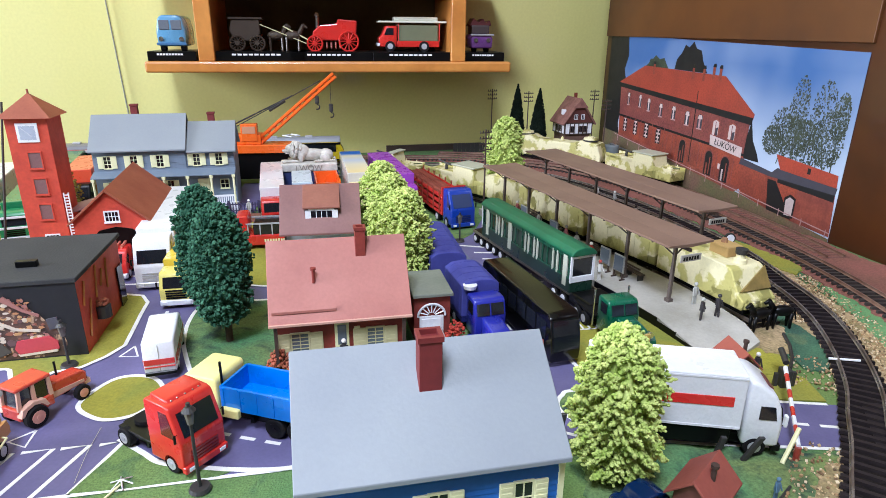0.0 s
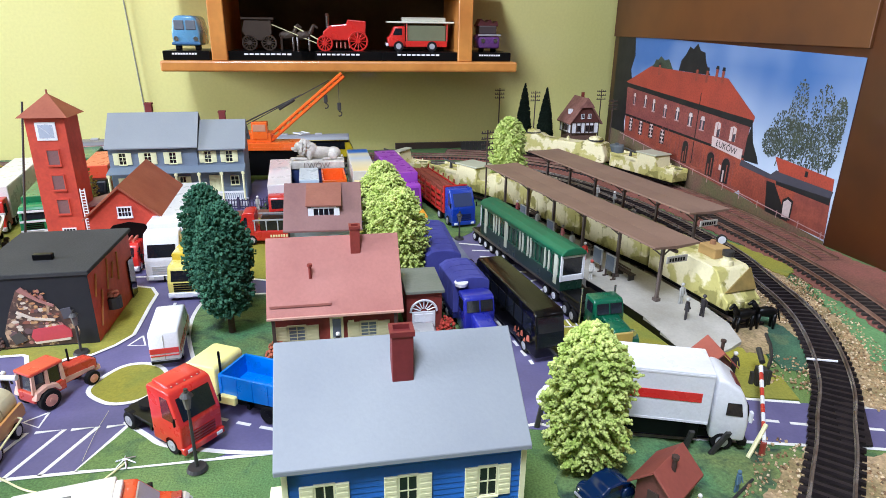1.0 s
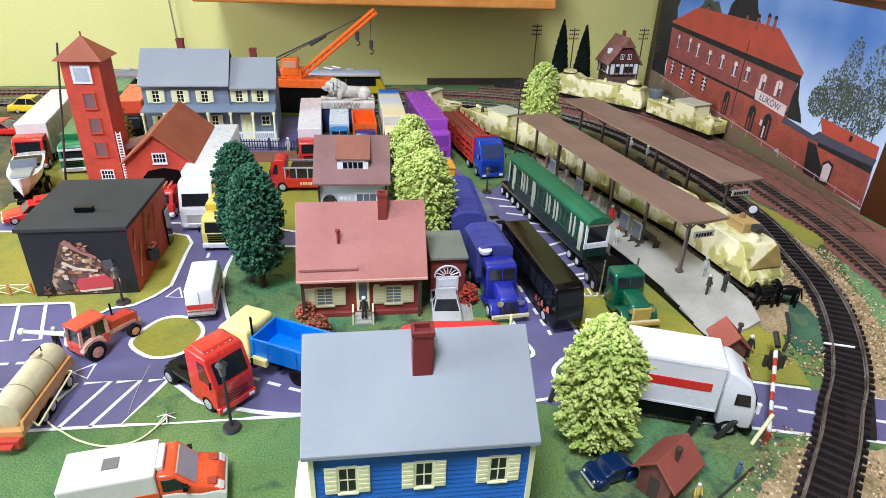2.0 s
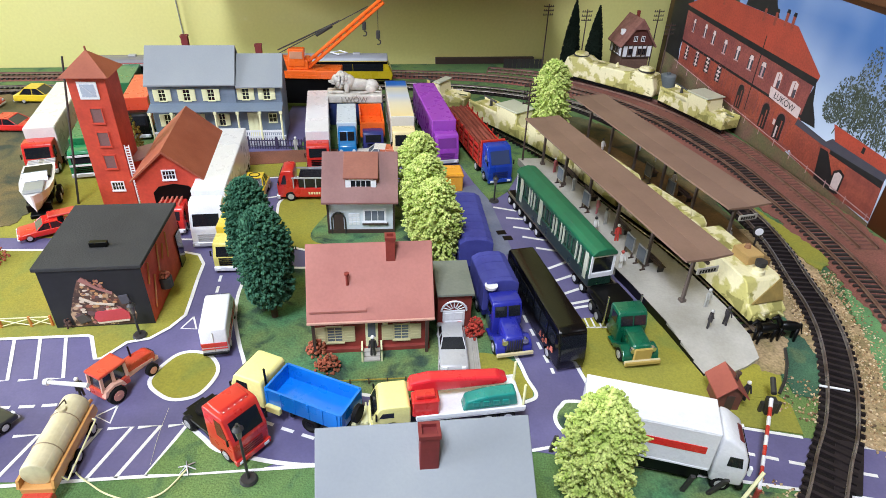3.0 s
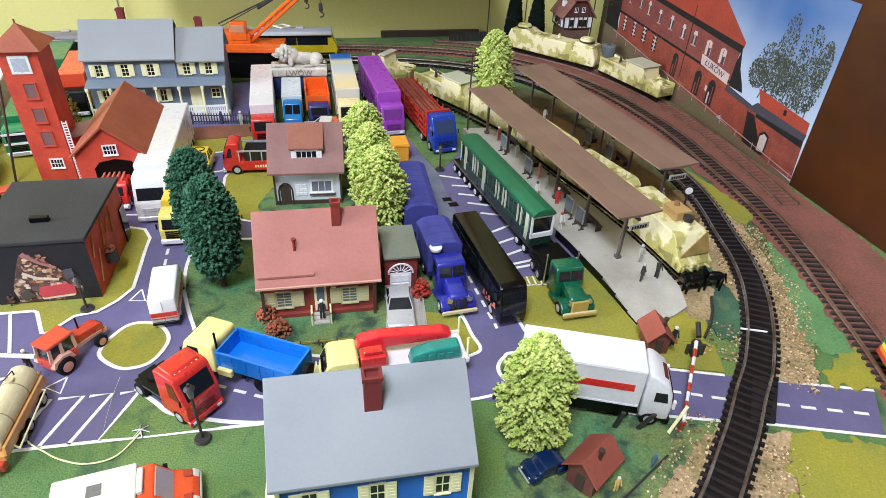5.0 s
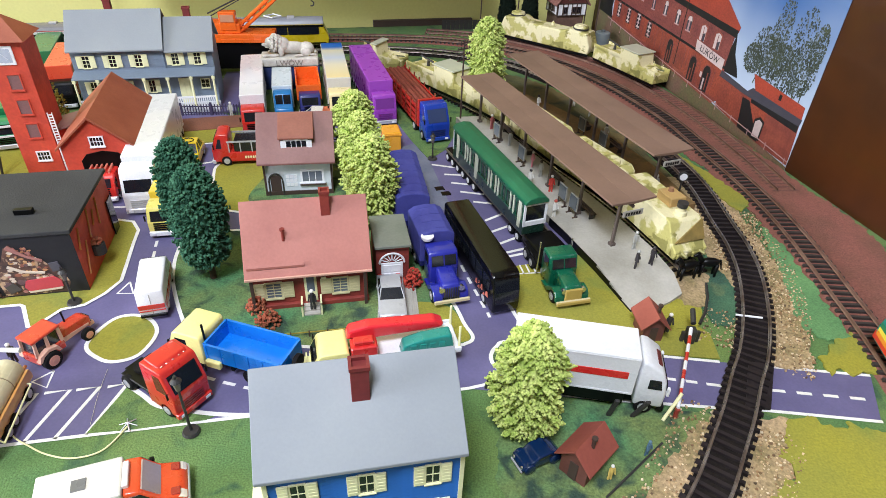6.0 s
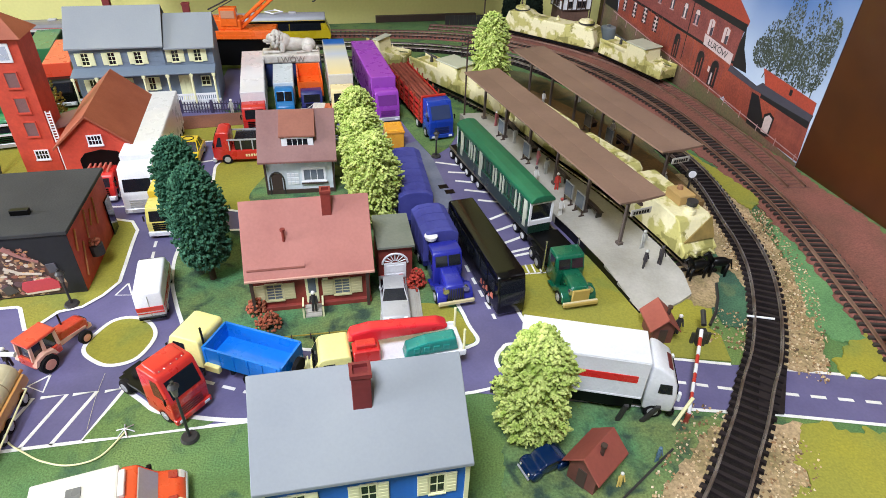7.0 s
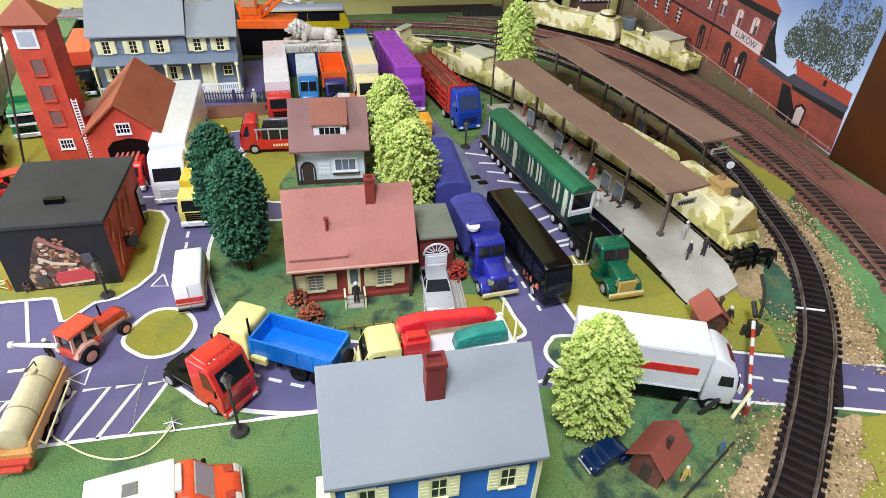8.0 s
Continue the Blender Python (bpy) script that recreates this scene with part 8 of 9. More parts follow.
for s in (-1, 1):
    for x0_, x1_, z0_, z1_ in ((20, 24, 9, 15), (25, 29, 8, 12), (30, 34, 11, 17), (35, 38, 9, 13), (39, 44, 12, 18), (26, 28, 13, 16)):
        prism(bm, [(x0_, z0_), (x1_, z0_ + 1), (x1_ - 1, z1_), (x0_ + 1.4, z1_ - 1)], s * 12.95 - 0.2, s * 12.95 + 0.2)
part_each("side_print", bm, paint(196, 110, 92), bd, "reddish printed advert")
axles(t, (36, -26, -38), 12.8, 5.4, 4)
t.scale = (1.0, 0.78, 0.85)

# green old lorry with a flat trailer that carries a tram
t = thing("green_lorry", 0.1365, 0.3810, 0.0009, -74, "dark green old lorry with brass radiator and bumper", "lorry", "model lorries")
GR = paint(12, 92, 66)
bonneted(t, 27, 14, GR, M_GLASS, GR)
bm = BM()
box(bm, 25.6, 27.6, -7, 7, 6, 17, 0.6, 1)
part("radiator_shell", bm, paint(176, 150, 80, 0.35), t, "brass radiator shell")
bm = BM()
box(bm, 28.2, 29.8, -14, 14, 3.6, 7, 0.6, 1)
part("brass_bumper", bm, paint(176, 150, 80, 0.35), t)
chassis(t, -44, 20, 12)
bm = BM()
box(bm, -46, -14, -12.5, 12.5, 10, 13, 0.5, 1)
part("deck", bm, M_BLACK, t)
for s in (-1, 1):
    bm = BM()
    rod(bm, (-13.5, s * 13.5, 6), (-13.5, s * 13.5, 34), 0.8, 8)
    part_each("exhaust_pipe", bm, M_CHROME, t)
axles(t, (-26, -38), 14, 5.4, 4)
t.scale = (0.95, 0.93, 0.93)
t = thing("low_loader", 0.0939, 0.5000, 0.0006, -66.0, "long black low loader with many small wheels", "trailer")
bm = BM()
box(bm, -92, 80, -10.5, 10.5, 8, 12, 0.4, 1)
part("deck", bm, M_BLACK, t)
bm = BM()
for s in (-1, 1):
    box(bm, -92, 76, s * 11.2 - 0.5, s * 11.2 + 0.5, 9.5, 12)
part_each("side_beam", bm, paint(112, 104, 88, 0.5), t)
axles(t, [-86 + 12.6 * k for k in range(6)] + [51, 63.5], 11.8, 4.6, 3.4, M_WHITE)
bm = BM()
prism(bm, [(72, 6), (98, 6), (100, 10), (98, 13.5), (76, 13.5), (72, 11)], -12.6, 12.6, 0.8, "y", 1)
part("gooseneck", bm, M_BLACK, t)
t = thing("tram", 0.0915, 0.4985, 0.0126, -66.6, "green and cream model tram carried on the low loader", "tram")
bm = BM()
box(bm, -73, 73, -10.3, 10.3, 0, 11, 0.6, 1)
part("lower_body", bm, paint(28, 54, 44), t)
bm = BM()
box(bm, -72, 71, -8.6, 8.6, 11, 27)
part("window_band", bm, paint(58, 78, 66, 0.15), t, "dark glazed window band")
bm = BM()
for s in (-1, 1):
    for x, w in ((-64, 5.0), (-45, 1.6), (-40, 1.4), (-34, 1.4), (-22, 5.5), (6, 1.4), (11, 1.6), (20, 1.6), (25, 1.6), (48, 1.4), (54, 1.6), (63, 5.0)):
        box(bm, x, x + w, s * 9.9 - 0.5, s * 9.9 + 0.5, 4 if w > 3 else 10, 27)
part_each("window_post", bm, paint(206, 210, 192, 0.4), t, "cream window posts")
bm = BM()
for s in (-1, 1):
    box(bm, -72, 72, s * 9.9 - 0.4, s * 9.9 + 0.4, 25.5, 28.2)
    box(bm, -72, 72, s * 9.9 - 0.3, s * 9.9 + 0.3, 10.4, 11.6)
    for x in (-71, -54, -29, -10, 1, 15, 33, 40, 58, 70):
        box(bm, x, x + 1.1, s * 9.9 - 0.35, s * 9.9 + 0.35, 11, 26)
part_each("green_post", bm, paint(30, 84, 62), t, "dark green window posts")
bm = BM()
for x in (72.4, -72.8):
    box(bm, x, x + 1.2, -10.2, 10.2, 8, 12.5, 0.3, 1)
    box(bm, x, x + 1.2, -10.2, 10.2, 26, 28.5, 0.3, 1)
    for y in (-9.6, 9.6):
        box(bm, x, x + 1.2, y - 0.9, y + 0.9, 8, 28)
part_each("end_frame", bm, M_WHITE, t, "white end frame")
bm = BM()
for x in (71.6, -72.2):
    box(bm, x, x + 1.0, -9, 9, 12.5, 26)
part_each("end_window", bm, M_GLASS, t)
bm = BM()
prism(bm, [(-11, 28), (11, 28), (10.4, 30.4), (7, 33), (0, 34.2), (-7, 33), (-10.4, 30.4)], -75, 75, 0.8, "x", 2)
t.scale = (1.0, 0.98, 1.02)
part("roof", bm, mat("tram_green_roof", (24, 104, 72), 0.4, 0.06, 400.0, 0.08, second=(18, 90, 62), blotch=30.0), t, "green arched roof")

# red and blue stake lorry
t = thing("stake_lorry", 0.0060, 0.6875, 0.0, -67, "stake lorry with blue cab and red bed of timber", "lorry", "model lorries")
cab(t, 79, 23, 13, 40, paint(20, 58, 158), 8.5, 5.0, glass=paint(52, 66, 100, 0.12), bumper=paint(24, 62, 160), grille=paint(22, 40, 96, 0.4))
chassis(t, -76, 70, 12)
RS = paint(186, 48, 40)
bm = BM()
box(bm, -76, 54, -13.5, 13.5, 10, 13, 0.3, 1)
box(bm, 51, 54, -13.5, 13.5, 13, 40, 0.4, 1)
part("bed", bm, RS, t)
for s in (-1, 1):
    for k in range(3):
        bm = BM()
        box(bm, -76, 51, s * 13.2 - 0.5, s * 13.2 + 0.5, 15 + 6.5 * k, 19 + 6.5 * k, 0.2, 1)
        part_each("side_board", bm, RS, t)
    for k in range(8):
        bm = BM()
        box(bm, -75 + 17.5 * k, -73 + 17.5 * k, s * 14 - 0.6, s * 14 + 0.6, 11, 36, 0.2, 1)
        part_each("stake", bm, paint(140, 60, 44), t)
for k in range(5):
    bm = BM()
    rod(bm, (-74, -10 + 5 * k, 29 + (k % 2)), (48, -10 + 5 * k, 29 + (k % 2)), 2.5, 9)
    part("log", bm, mat("brown_log", (132, 62, 48), 0.7, 0.15, 300.0, 0.3), t)
axles(t, (66, 40, -46, -60), 13.5, 5.6, 4)

# row of lorries behind the small house
t, bx = articulated(-0.0465, 0.7225, -71.4, 150, 13.4, 44, paint(162, 78, 188), paint(150, 66, 178), "bright purple articulated lorry in the parked row", 34, 18, cabglass=paint(116, 56, 138, 0.15), grille=paint(110, 44, 128, 0.4))
bm = BM()
box(bm, 60.4, 61.2, -11, 11, 14, 30, 0.3, 1)
part("front_panel", bm, paint(178, 90, 190), t)
t = thing("crate", -0.0115, 0.6010, 0.0004, 15, "orange-yellow plastic crate beside the purple lorry", "crate")
bm = BM()
box(bm, -9, 9, -11, 11, 0, 20, 1.0, 2)
part("body", bm, paint(236, 166, 50), t)
bm = BM()
box(bm, -9.6, 9.6, -11.6, 11.6, 16.5, 18.5, 0.3, 1)
part("lid_rim", bm, paint(226, 154, 44), t)
t, bx = articulated(-0.0880, 0.7200, -75.8, 150, 13.2, 44.5, paint(214, 210, 200), paint(234, 216, 160), "cream and white articulated lorry with a blue roof end", 36, 22)
RP = mat("faded_lorry_print", (232, 222, 190), 0.4, 0.04, 400.0, 0.03, coat=0.1)
nt = RP.node_tree
tc, sp, rm, cr = [nt.nodes.new(k) for k in ("ShaderNodeTexCoord", "ShaderNodeSeparateXYZ", "ShaderNodeMapRange", "ShaderNodeValToRGB")]
rm.inputs["From Min"].default_value, rm.inputs["From Max"].default_value = -0.0745, 0.048
nt.links.new(tc.outputs["Object"], sp.inputs[0])
nt.links.new(sp.outputs["X"], rm.inputs["Value"])
nt.links.new(rm.outputs["Result"], cr.inputs[0])
for k, (at, col) in enumerate(((0.0, (26, 92, 178)), (0.14, (44, 112, 190)), (0.24, (214, 208, 178)), (0.46, (190, 200, 214)), (0.66, (226, 218, 190)), (1.0, (236, 216, 158)))):
    e = cr.color_ramp.elements[k] if k < 2 else cr.color_ramp.elements.new(at)
    e.position, e.color = at, srgb(*col)
nt.links.new(cr.outputs["Color"], nt.nodes["Principled BSDF"].inputs["Base Color"])
bm = BM()
box(bm, -74.5, 48, -12.6, 12.6, 44.4, 44.9)
part("roof_print", bm, RP, bx, "roof print fading from blue to cream")
t, bx = articulated(-0.1765, 0.6840, -74, 156, 12.5, 37, paint(238, 239, 242), M_RED, "pale grey articulated lorry with red cab", 29, 20)
t = thing("delivery_truck", -0.1445, 0.6905, 0.0004, -75.5, "old delivery truck with light box and blue cab", "lorry", "model lorries")
bb = paint(16, 118, 186)
body_box(t, -40, 22, 11, 8, 34, paint(206, 218, 226))
bm = BM()
prism(bm, [(22, 5), (46, 5), (48, 10), (46, 17), (38, 19), (34, 29), (30, 31), (22, 31)], -10, 10, 2.0, "y", 2)
cb = part("cab", bm, bb, t, "", True)
bm = BM()
prism(bm, [(38.8, 19.6), (35.0, 28.6), (34.4, 28.4), (38.0, 19.4)], -8, -0.5)
prism(bm, [(38.8, 19.6), (35.0, 28.6), (34.4, 28.4), (38.0, 19.4)], 0.5, 8)
part_each("windscreen", bm, M_GLASS, cb)
for s in (-1, 1):
    bm = BM()
    rod(bm, (46, s * 7, 11), (48.6, s * 7, 11), 1.9, 12)
    part("headlight", bm, M_WHITE, cb)
axles(t, (36, -22), 11, 5, 3.6)
t = thing("tipper_lorry", -0.1205, 0.7120, 0.0002, -75, "orange tipper lorry with dark blue cab", "lorry", "model lorries")
bm = BM()
box(bm, -32, 30, -13, 13, 14, 16)
for s in (-1, 1):
    box(bm, -32, 30, s * 13 - 0.8, s * 13 + 0.8, 14, 31)
for x in (-32, 30):
    box(bm, x - 0.8, x + 0.8, -13, 13, 14, 31)
part("tipper_bed", bm, M_ORANGE, t)
chassis(t, -30, 46, 11)
cab(t, 50, 18, 11.5, 26, paint(34, 40, 110))
axles(t, (42, -10, -22), 12.5, 5.2, 4)
t = saloon(-0.1030, 0.6500, 185, 46, 20, 17, paint(226, 222, 216), "white pick-up with orange load in the parked row", M_GREYGLASS)
bm = BM()
box(bm, -22, -6, -8, 8, 10, 16.5, 0.6, 1)
part("load", bm, paint(206, 110, 74), t)

# red open fire bus and its neighbour
t = thing("fire_bus", -0.1420, 0.5580, 0.0009, 191, "old red open-topped fire bus behind the small house", "fire engine", "fire engines")
bm = BM()
box(bm, -34, 22, -12, 12, 4, 14, 1.2, 2)
part("body", bm, M_RED, t)
bm = BM()
box(bm, -30, 16, -11, 11, 14, 24, 0.6, 1)
part("bench_well", bm, M_GLASS, t)
bm = BM()
for s in (-1, 1):
    box(bm, -34, 22, s * 11.6 - 0.4, s * 11.6 + 0.4, 24, 25.4)
    for k in range(6):
        box(bm, -33 + 10.6 * k, -32 + 10.6 * k, s * 11.6 - 0.4, s * 11.6 + 0.4, 14, 25)
part("rail", bm, M_SILVER, t)
cab(t, 36, 16, 11.5, 32, M_RED)
bm = BM()
for k in range(9):
    box(bm, -14 + 2.4 * k, -12.4 + 2.4 * k, 12, 12.3, 7.5, 10)
part_each("lettering_bar", bm, M_CREAM, t)
axles(t, (24, -22), 12, 5, 3.4)
spoked(t, -28, 14, 14, 7.5, M_WHITE, "hose_reel")

# west group: articulated lorry, boat, cars
t, bx = articulated(-0.4600, 0.6320, -67.5, 176, 14.5, 42, paint(236, 234, 230), M_RED, "white articulated lorry with red cab near the boat", 33, 22)
t, bx = articulated(-0.4020, 0.5990, -66, 104, 13, 34, paint(30, 120, 74), paint(40, 134, 84), "green lorry with white stripes beside the tower", 29, 22)
bm = BM()
for z in (14, 24):
    box(bm, 52.3, 53.0, -12, 12, z, z + 2.2, 0.2, 1)
part("white_stripe", bm, M_WHITE, t)
t, bx = articulated(-0.4000, 0.7050, -70, 110, 14, 43, paint(226, 82, 54), M_BLACK, "orange-red box lorry beside the blue house", 30, 18)
t = thing("container", -0.4560, 0.7650, 0.0, -70, "green container behind the brick tower", "container")
body_box(t, -40, 40, 14, 0, 40, paint(52, 122, 80))
t = thing("motor_boat", -0.3835, 0.4910, 0.0009, -59, "white model motor boat on a dark trailer", "boat")
bm = BM()
rings = []
for x, w_, z_ in ((-30, 12, 16), (-20, 13, 15.5), (0, 13, 15), (14, 11, 15.5), (24, 6.5, 16.5), (31, 0.8, 18)):
    rings.append([bm.verts.new((x, w_ * u, z_ + 10 * v)) for u, v in ((-1, 1.0), (-0.85, 0.3), (-0.35, -0.35), (0, -0.5), (0.35, -0.35), (0.85, 0.3), (1, 1.0))])
for a, b in zip(rings, rings[1:]):
    for k in range(6):
        bm.faces.new((a[k], b[k], b[k + 1], a[k + 1]))
    bm.faces.new((a[6], b[6], b[0], a[0]))
bm.faces.new(rings[0])
bm.faces.new(list(reversed(rings[-1])))
bmesh.ops.recalc_face_normals(bm, faces=bm.faces)
part("hull", bm, paint(236, 236, 238, 0.2), t)
bm = BM()
prism(bm, [(-25, -10.5), (-4, -10.8), (-1, -7), (-1, 7), (-4, 10.8), (-25, 10.5)], 24.6, 27.4, 0.4, "z", 1)
part("cockpit", bm, M_BLACK, t)
bm = BM()
prism(bm, [(2, 26), (-3, 32), (-4.5, 32), (-1, 26)], -9.5, 9.5, 0.3, "y", 1)
part("windshield", bm, M_GREYGLASS, t)
bm = BM()
prism(bm, [(2, 25.2), (25, 27.0), (21, 28.4), (4, 27.8)], -7.5, 7.5, 1.0, "y", 2)
part("foredeck", bm, paint(150, 154, 160, 0.1), t)
bm = BM()
for k in range(5):
    box(bm, -44 + 3.0 * k, -42.6 + 3.0 * k, -11, 11, 22, 24, 0.2, 1)
box(bm, -45, -30, -2.5, 2.5, 12, 24, 0.6, 1)
part_each("stern_rack", bm, M_SILVER, t)
bm = BM()
box(bm, -36, 26, -7, 7, 4.5, 8, 0.4, 1)
rod(bm, (26, 0, 6), (40, 0, 5), 1.2, 6)
for x in (-24, 0, 18):
    box(bm, x - 1.5, x + 1.5, -9, 9, 7.5, 14, 0.3, 1)
part("trailer_frame", bm, M_BLACK, t)
axles(t, (-18, -6), 13, 5.0, 3.6)
t.scale = (1.22, 1.08, 1.08)
t = saloon(-0.3525, 0.4490, -140, 42, 20, 14, paint(214, 36, 30), "bright red car in front of the boat", M_GLASS)
bm = BM()
box(bm, -26, -4, -9.5, 2, 14, 16, 0.6, 1)
part("roof_panel", bm, paint(206, 54, 46), t)
saloon(-0.5660, 0.7500, 10, 62, 26, 20, paint(222, 190, 40), "yellow sports car at the back of the layout", M_GLASS)
saloon(-0.5350, 0.6560, 8, 62, 26, 17, paint(206, 34, 28), "red sports car at the back of the layout", M_GLASS)
saloon(-0.6300, 0.7100, 12, 60, 26, 18, paint(190, 40, 34), "dark red sports car at the back of the layout", M_GLASS)

# ambulance in the foreground
t = thing("ambulance", -0.1015, 0.1860, 0.0, 22, "white and orange model ambulance on the grass", "ambulance")
OR = paint(232, 84, 44)
bm = BM()
box(bm, -36, 6, -12.5, 12.5, 5, 30, 1.2, 2)
bx = part("rear_body", bm, paint(222, 217, 208), t)
bm = BM()
for s in (-1, 1):
    box(bm, -35, 5.5, s * 12.6 - 0.2, s * 12.6 + 0.2, 10, 18)
part_each("stripe", bm, OR, bx, "orange stripe")
bm = BM()
box(bm, -18, -11, -3.5, 3.5, 29.9, 30.6)
part("roof_vent", bm, paint(110, 110, 112), bx)
bm = BM()
prism(bm, [(6, 4), (33, 4), (35.5, 7.5), (35, 11), (32, 14), (22, 17), (14, 27), (6, 28)], -12, 12, 3.0, "y", 3)
cb = part("cab", bm, OR, t, "", True)
bm = BM()
prism(bm, [(22.6, 17.2), (15.2, 26.4), (14.4, 26.2), (21.8, 17.0)], -9.5, 9.5)
part_each("windscreen", bm, paint(168, 150, 146, 0.12), cb)
bm = BM()
for s in (-1, 1):
    prism(bm, [(20, 17.4), (14, 25), (8, 25), (8, 17.4)], s * 12 - 0.4, s * 12 + 0.4)
part_each("side_window", bm, M_GLASS, cb)
bm = BM()
prism(bm, [(35.6, 4), (36.0, 9), (33, 11.5), (24, 11.5), (14, 15), (7, 15.5), (7, 4)], -12.35, 12.35, 0.8, "y", 2)
part("lower_cab", bm, paint(226, 224, 218), cb, "white lower cab and bumper")
for s in (-1, 1):
    bm = BM()
    prism(bm, [(35.2, 11.2), (33.0, 13.6), (29.5, 14.2), (31.0, 11.4)], s * 9.0 - 2.6, s * 9.0 + 2.6, 0.4, "y", 1)
    part("headlight", bm, paint(236, 222, 206, 0.15), cb)
for s in (-1, 1):
    bm = BM()
    box(bm, 27, 32, s * 8 - 2.4, s * 8 + 2.4, 14.0, 15.4, 0.3, 1)
    part("beacon", bm, paint(170, 50, 40), cb)
    bm = BM()
    box(bm, 17, 19.4, s * 13.4 - 1.2, s * 13.4 + 1.2, 17, 20.5, 0.3, 1)
    part_each("mirror", bm, M_BLACK, cb)
bm = BM()
box(bm, 6.2, 9.2, -8, 8, 27.6, 30.6, 0.4, 1)
part("light_bar", bm, paint(236, 226, 220), cb)
axles(t, (24, -22), 12.2, 5.2, 3.8)

t.scale = (0.9, 0.9, 0.86)

# plaster lion on its plinth
t = thing("lion_ornament", -0.1520, 0.7620, 0.0, 12, "white plaster lion lying on a lettered dark plinth", "ornament")
bm = BM()
box(bm, -35, 35, -14, 16, 0, 29, 1.0, 1)
part("plinth", bm, paint(44, 58, 110, 0.5), t, "dark blue plinth")
bm = BM()
box(bm, -34, 34, -16, 14, 29, 39, 1.5, 2)
part("slab", bm, M_STONEWHITE, t)
bm = BM()
rg = random.Random(4)
for p, r, sc in (((4, 1.5, 47), 7.6, (2.7, 0.95, 0.95)), ((21, 0, 46.5), 7.6, (1.2, 1.0, 1.0)), ((-9, 1, 50.5), 9.5, (1.15, 0.95, 1.0)), ((-21, -3, 55), 5.6, (1.1, 0.95, 1.1)), ((-26.5, -5, 52.8), 3.2, (1.3, 0.9, 0.75)),
                 ((-20, -10, 41.2), 2.3, (3.6, 0.85, 0.8)), ((-29, -10.5, 40.8), 2.4, (1.3, 1.0, 0.8)), ((-18, 7, 41.2), 2.3, (3.4, 0.85, 0.8)), ((-9, -8, 45), 4.0, (0.9, 0.7, 1.5)), ((20, -7.5, 44), 4.6, (1.4, 0.75, 1.1)),
                 ((12, -11, 41), 2.0, (2.8, 0.8, 0.75)), ((28.5, -8, 41), 1.5, (3.0, 0.9, 0.8)), ((31, 2, 42), 1.5, (1.0, 3.6, 0.9)),
                 ((-20, -7.0, 60.5), 1.4, (1, 1, 1.2)), ((-18, 1.5, 60.5), 1.4, (1, 1, 1.2)), ((-30, -5.5, 53.8), 1.0, (1, 1, 0.8)), ((-25, -6, 50.2), 1.8, (1.3, 0.8, 0.6))):
    ball(bm, p, r, 3, sc)
for k in range(120):
    a, b = rg.uniform(0, 6.28), rg.uniform(-1.0, 1.3)
    ball(bm, (-15.0 + 8.0 * math.cos(a) * math.cos(b), -1 + 8.6 * math.sin(a) * math.cos(b), 53 + 9.0 * math.sin(b)), rg.uniform(1.0, 2.1), 2, (1.0, 1.0, rg.uniform(1.0, 1.9)))
for v in bm.verts:
    v.co += Vector((1, 1, 1)).normalized() * 0.9 * noise.noise(v.co * 0.45)
part("lion", bm, M_STONEWHITE, t, "", True)
fc = bpy.data.curves.new("lettering", "FONT")
fc.body, fc.size, fc.extrude, fc.align_x = "LWÓW", 0.0095, 0.0006, "CENTER"
fc.materials.append(paint(150, 142, 134, 0.7, 0.0))
ob = new("lettering", fc)
ob.parent = t
ob.matrix_basis = pose(0, -0.0163, 0.0305, 90, 0, 0)

# orange crane wagon
t = thing("crane_wagon", -0.2360, 0.7950, 0.0, 8, "orange rail crane with lattice boom and two hooks", "crane")
bm = BM()
box(bm, -62, 58, -15, 15, 46, 54, 0.8, 1)
box(bm, -62, 58, -15.6, -14.6, 44, 48)
part("deck", bm, M_ORANGE, t)
bm = BM()
box(bm, -60, 56, -12, 12, 10, 45, 0.6, 1)
part("underframe", bm, M_BLACK, t)
bm = BM()
box(bm, -30, 18, -12, 12, 54, 66, 0.8, 1)
box(bm, -6, 14, -13, -2, 58, 80, 0.8, 1)
part("engine_house", bm, M_ORANGE, t)
bm = BM()
box(bm, -4, 12, -13.6, -12.6, 68, 77, 0.3, 1)
part("cab_window", bm, paint(196, 140, 110, 0.3), t)
A0, A1 = Vector((16, -4, 58)), Vector((113, -8, 139))
for u, v in ((-3, 2.4), (-3, -2.4), (3, 2.4), (3, -2.4)):
    bm = BM()
    n = Vector((-0.64, 0, 0.77))
    rod(bm, A0 + n * u + Vector((0, v, 0)), A1 + n * u * 0.8 + Vector((0, v * 0.7, 0)), 1.9, 6)
    part("boom_chord", bm, M_ORANGE, t)
bm = BM()
for k in range(12):
    p, q = A0 + (A1 - A0) * (k / 12), A0 + (A1 - A0) * ((k + 1) / 12)
    rod(bm, p + n * 3 + Vector((0, -2.2, 0)), q - n * 3 + Vector((0, -2.2, 0)), 0.8, 5)
    rod(bm, p - n * 3 + Vector((0, 2.2, 0)), q + n * 3 + Vector((0, 2.2, 0)), 0.8, 5)
part("boom_lattice", bm, M_ORANGE, t)
bm = BM()
rod(bm, (-20, -4, 76), (60, -6, 114), 0.9, 6)
rod(bm, (-20, -8, 72), (95, -8, 132), 0.6, 6)
rod(bm, (30, -6, 96), (50, -6, 108), 2.4, 8)
part("tackle", bm, M_BLACKMETAL, t)
for hx, hz in ((90, 98), (107, 88)):
    top = 139 - (113 - hx) * 0.83
    bm = BM()
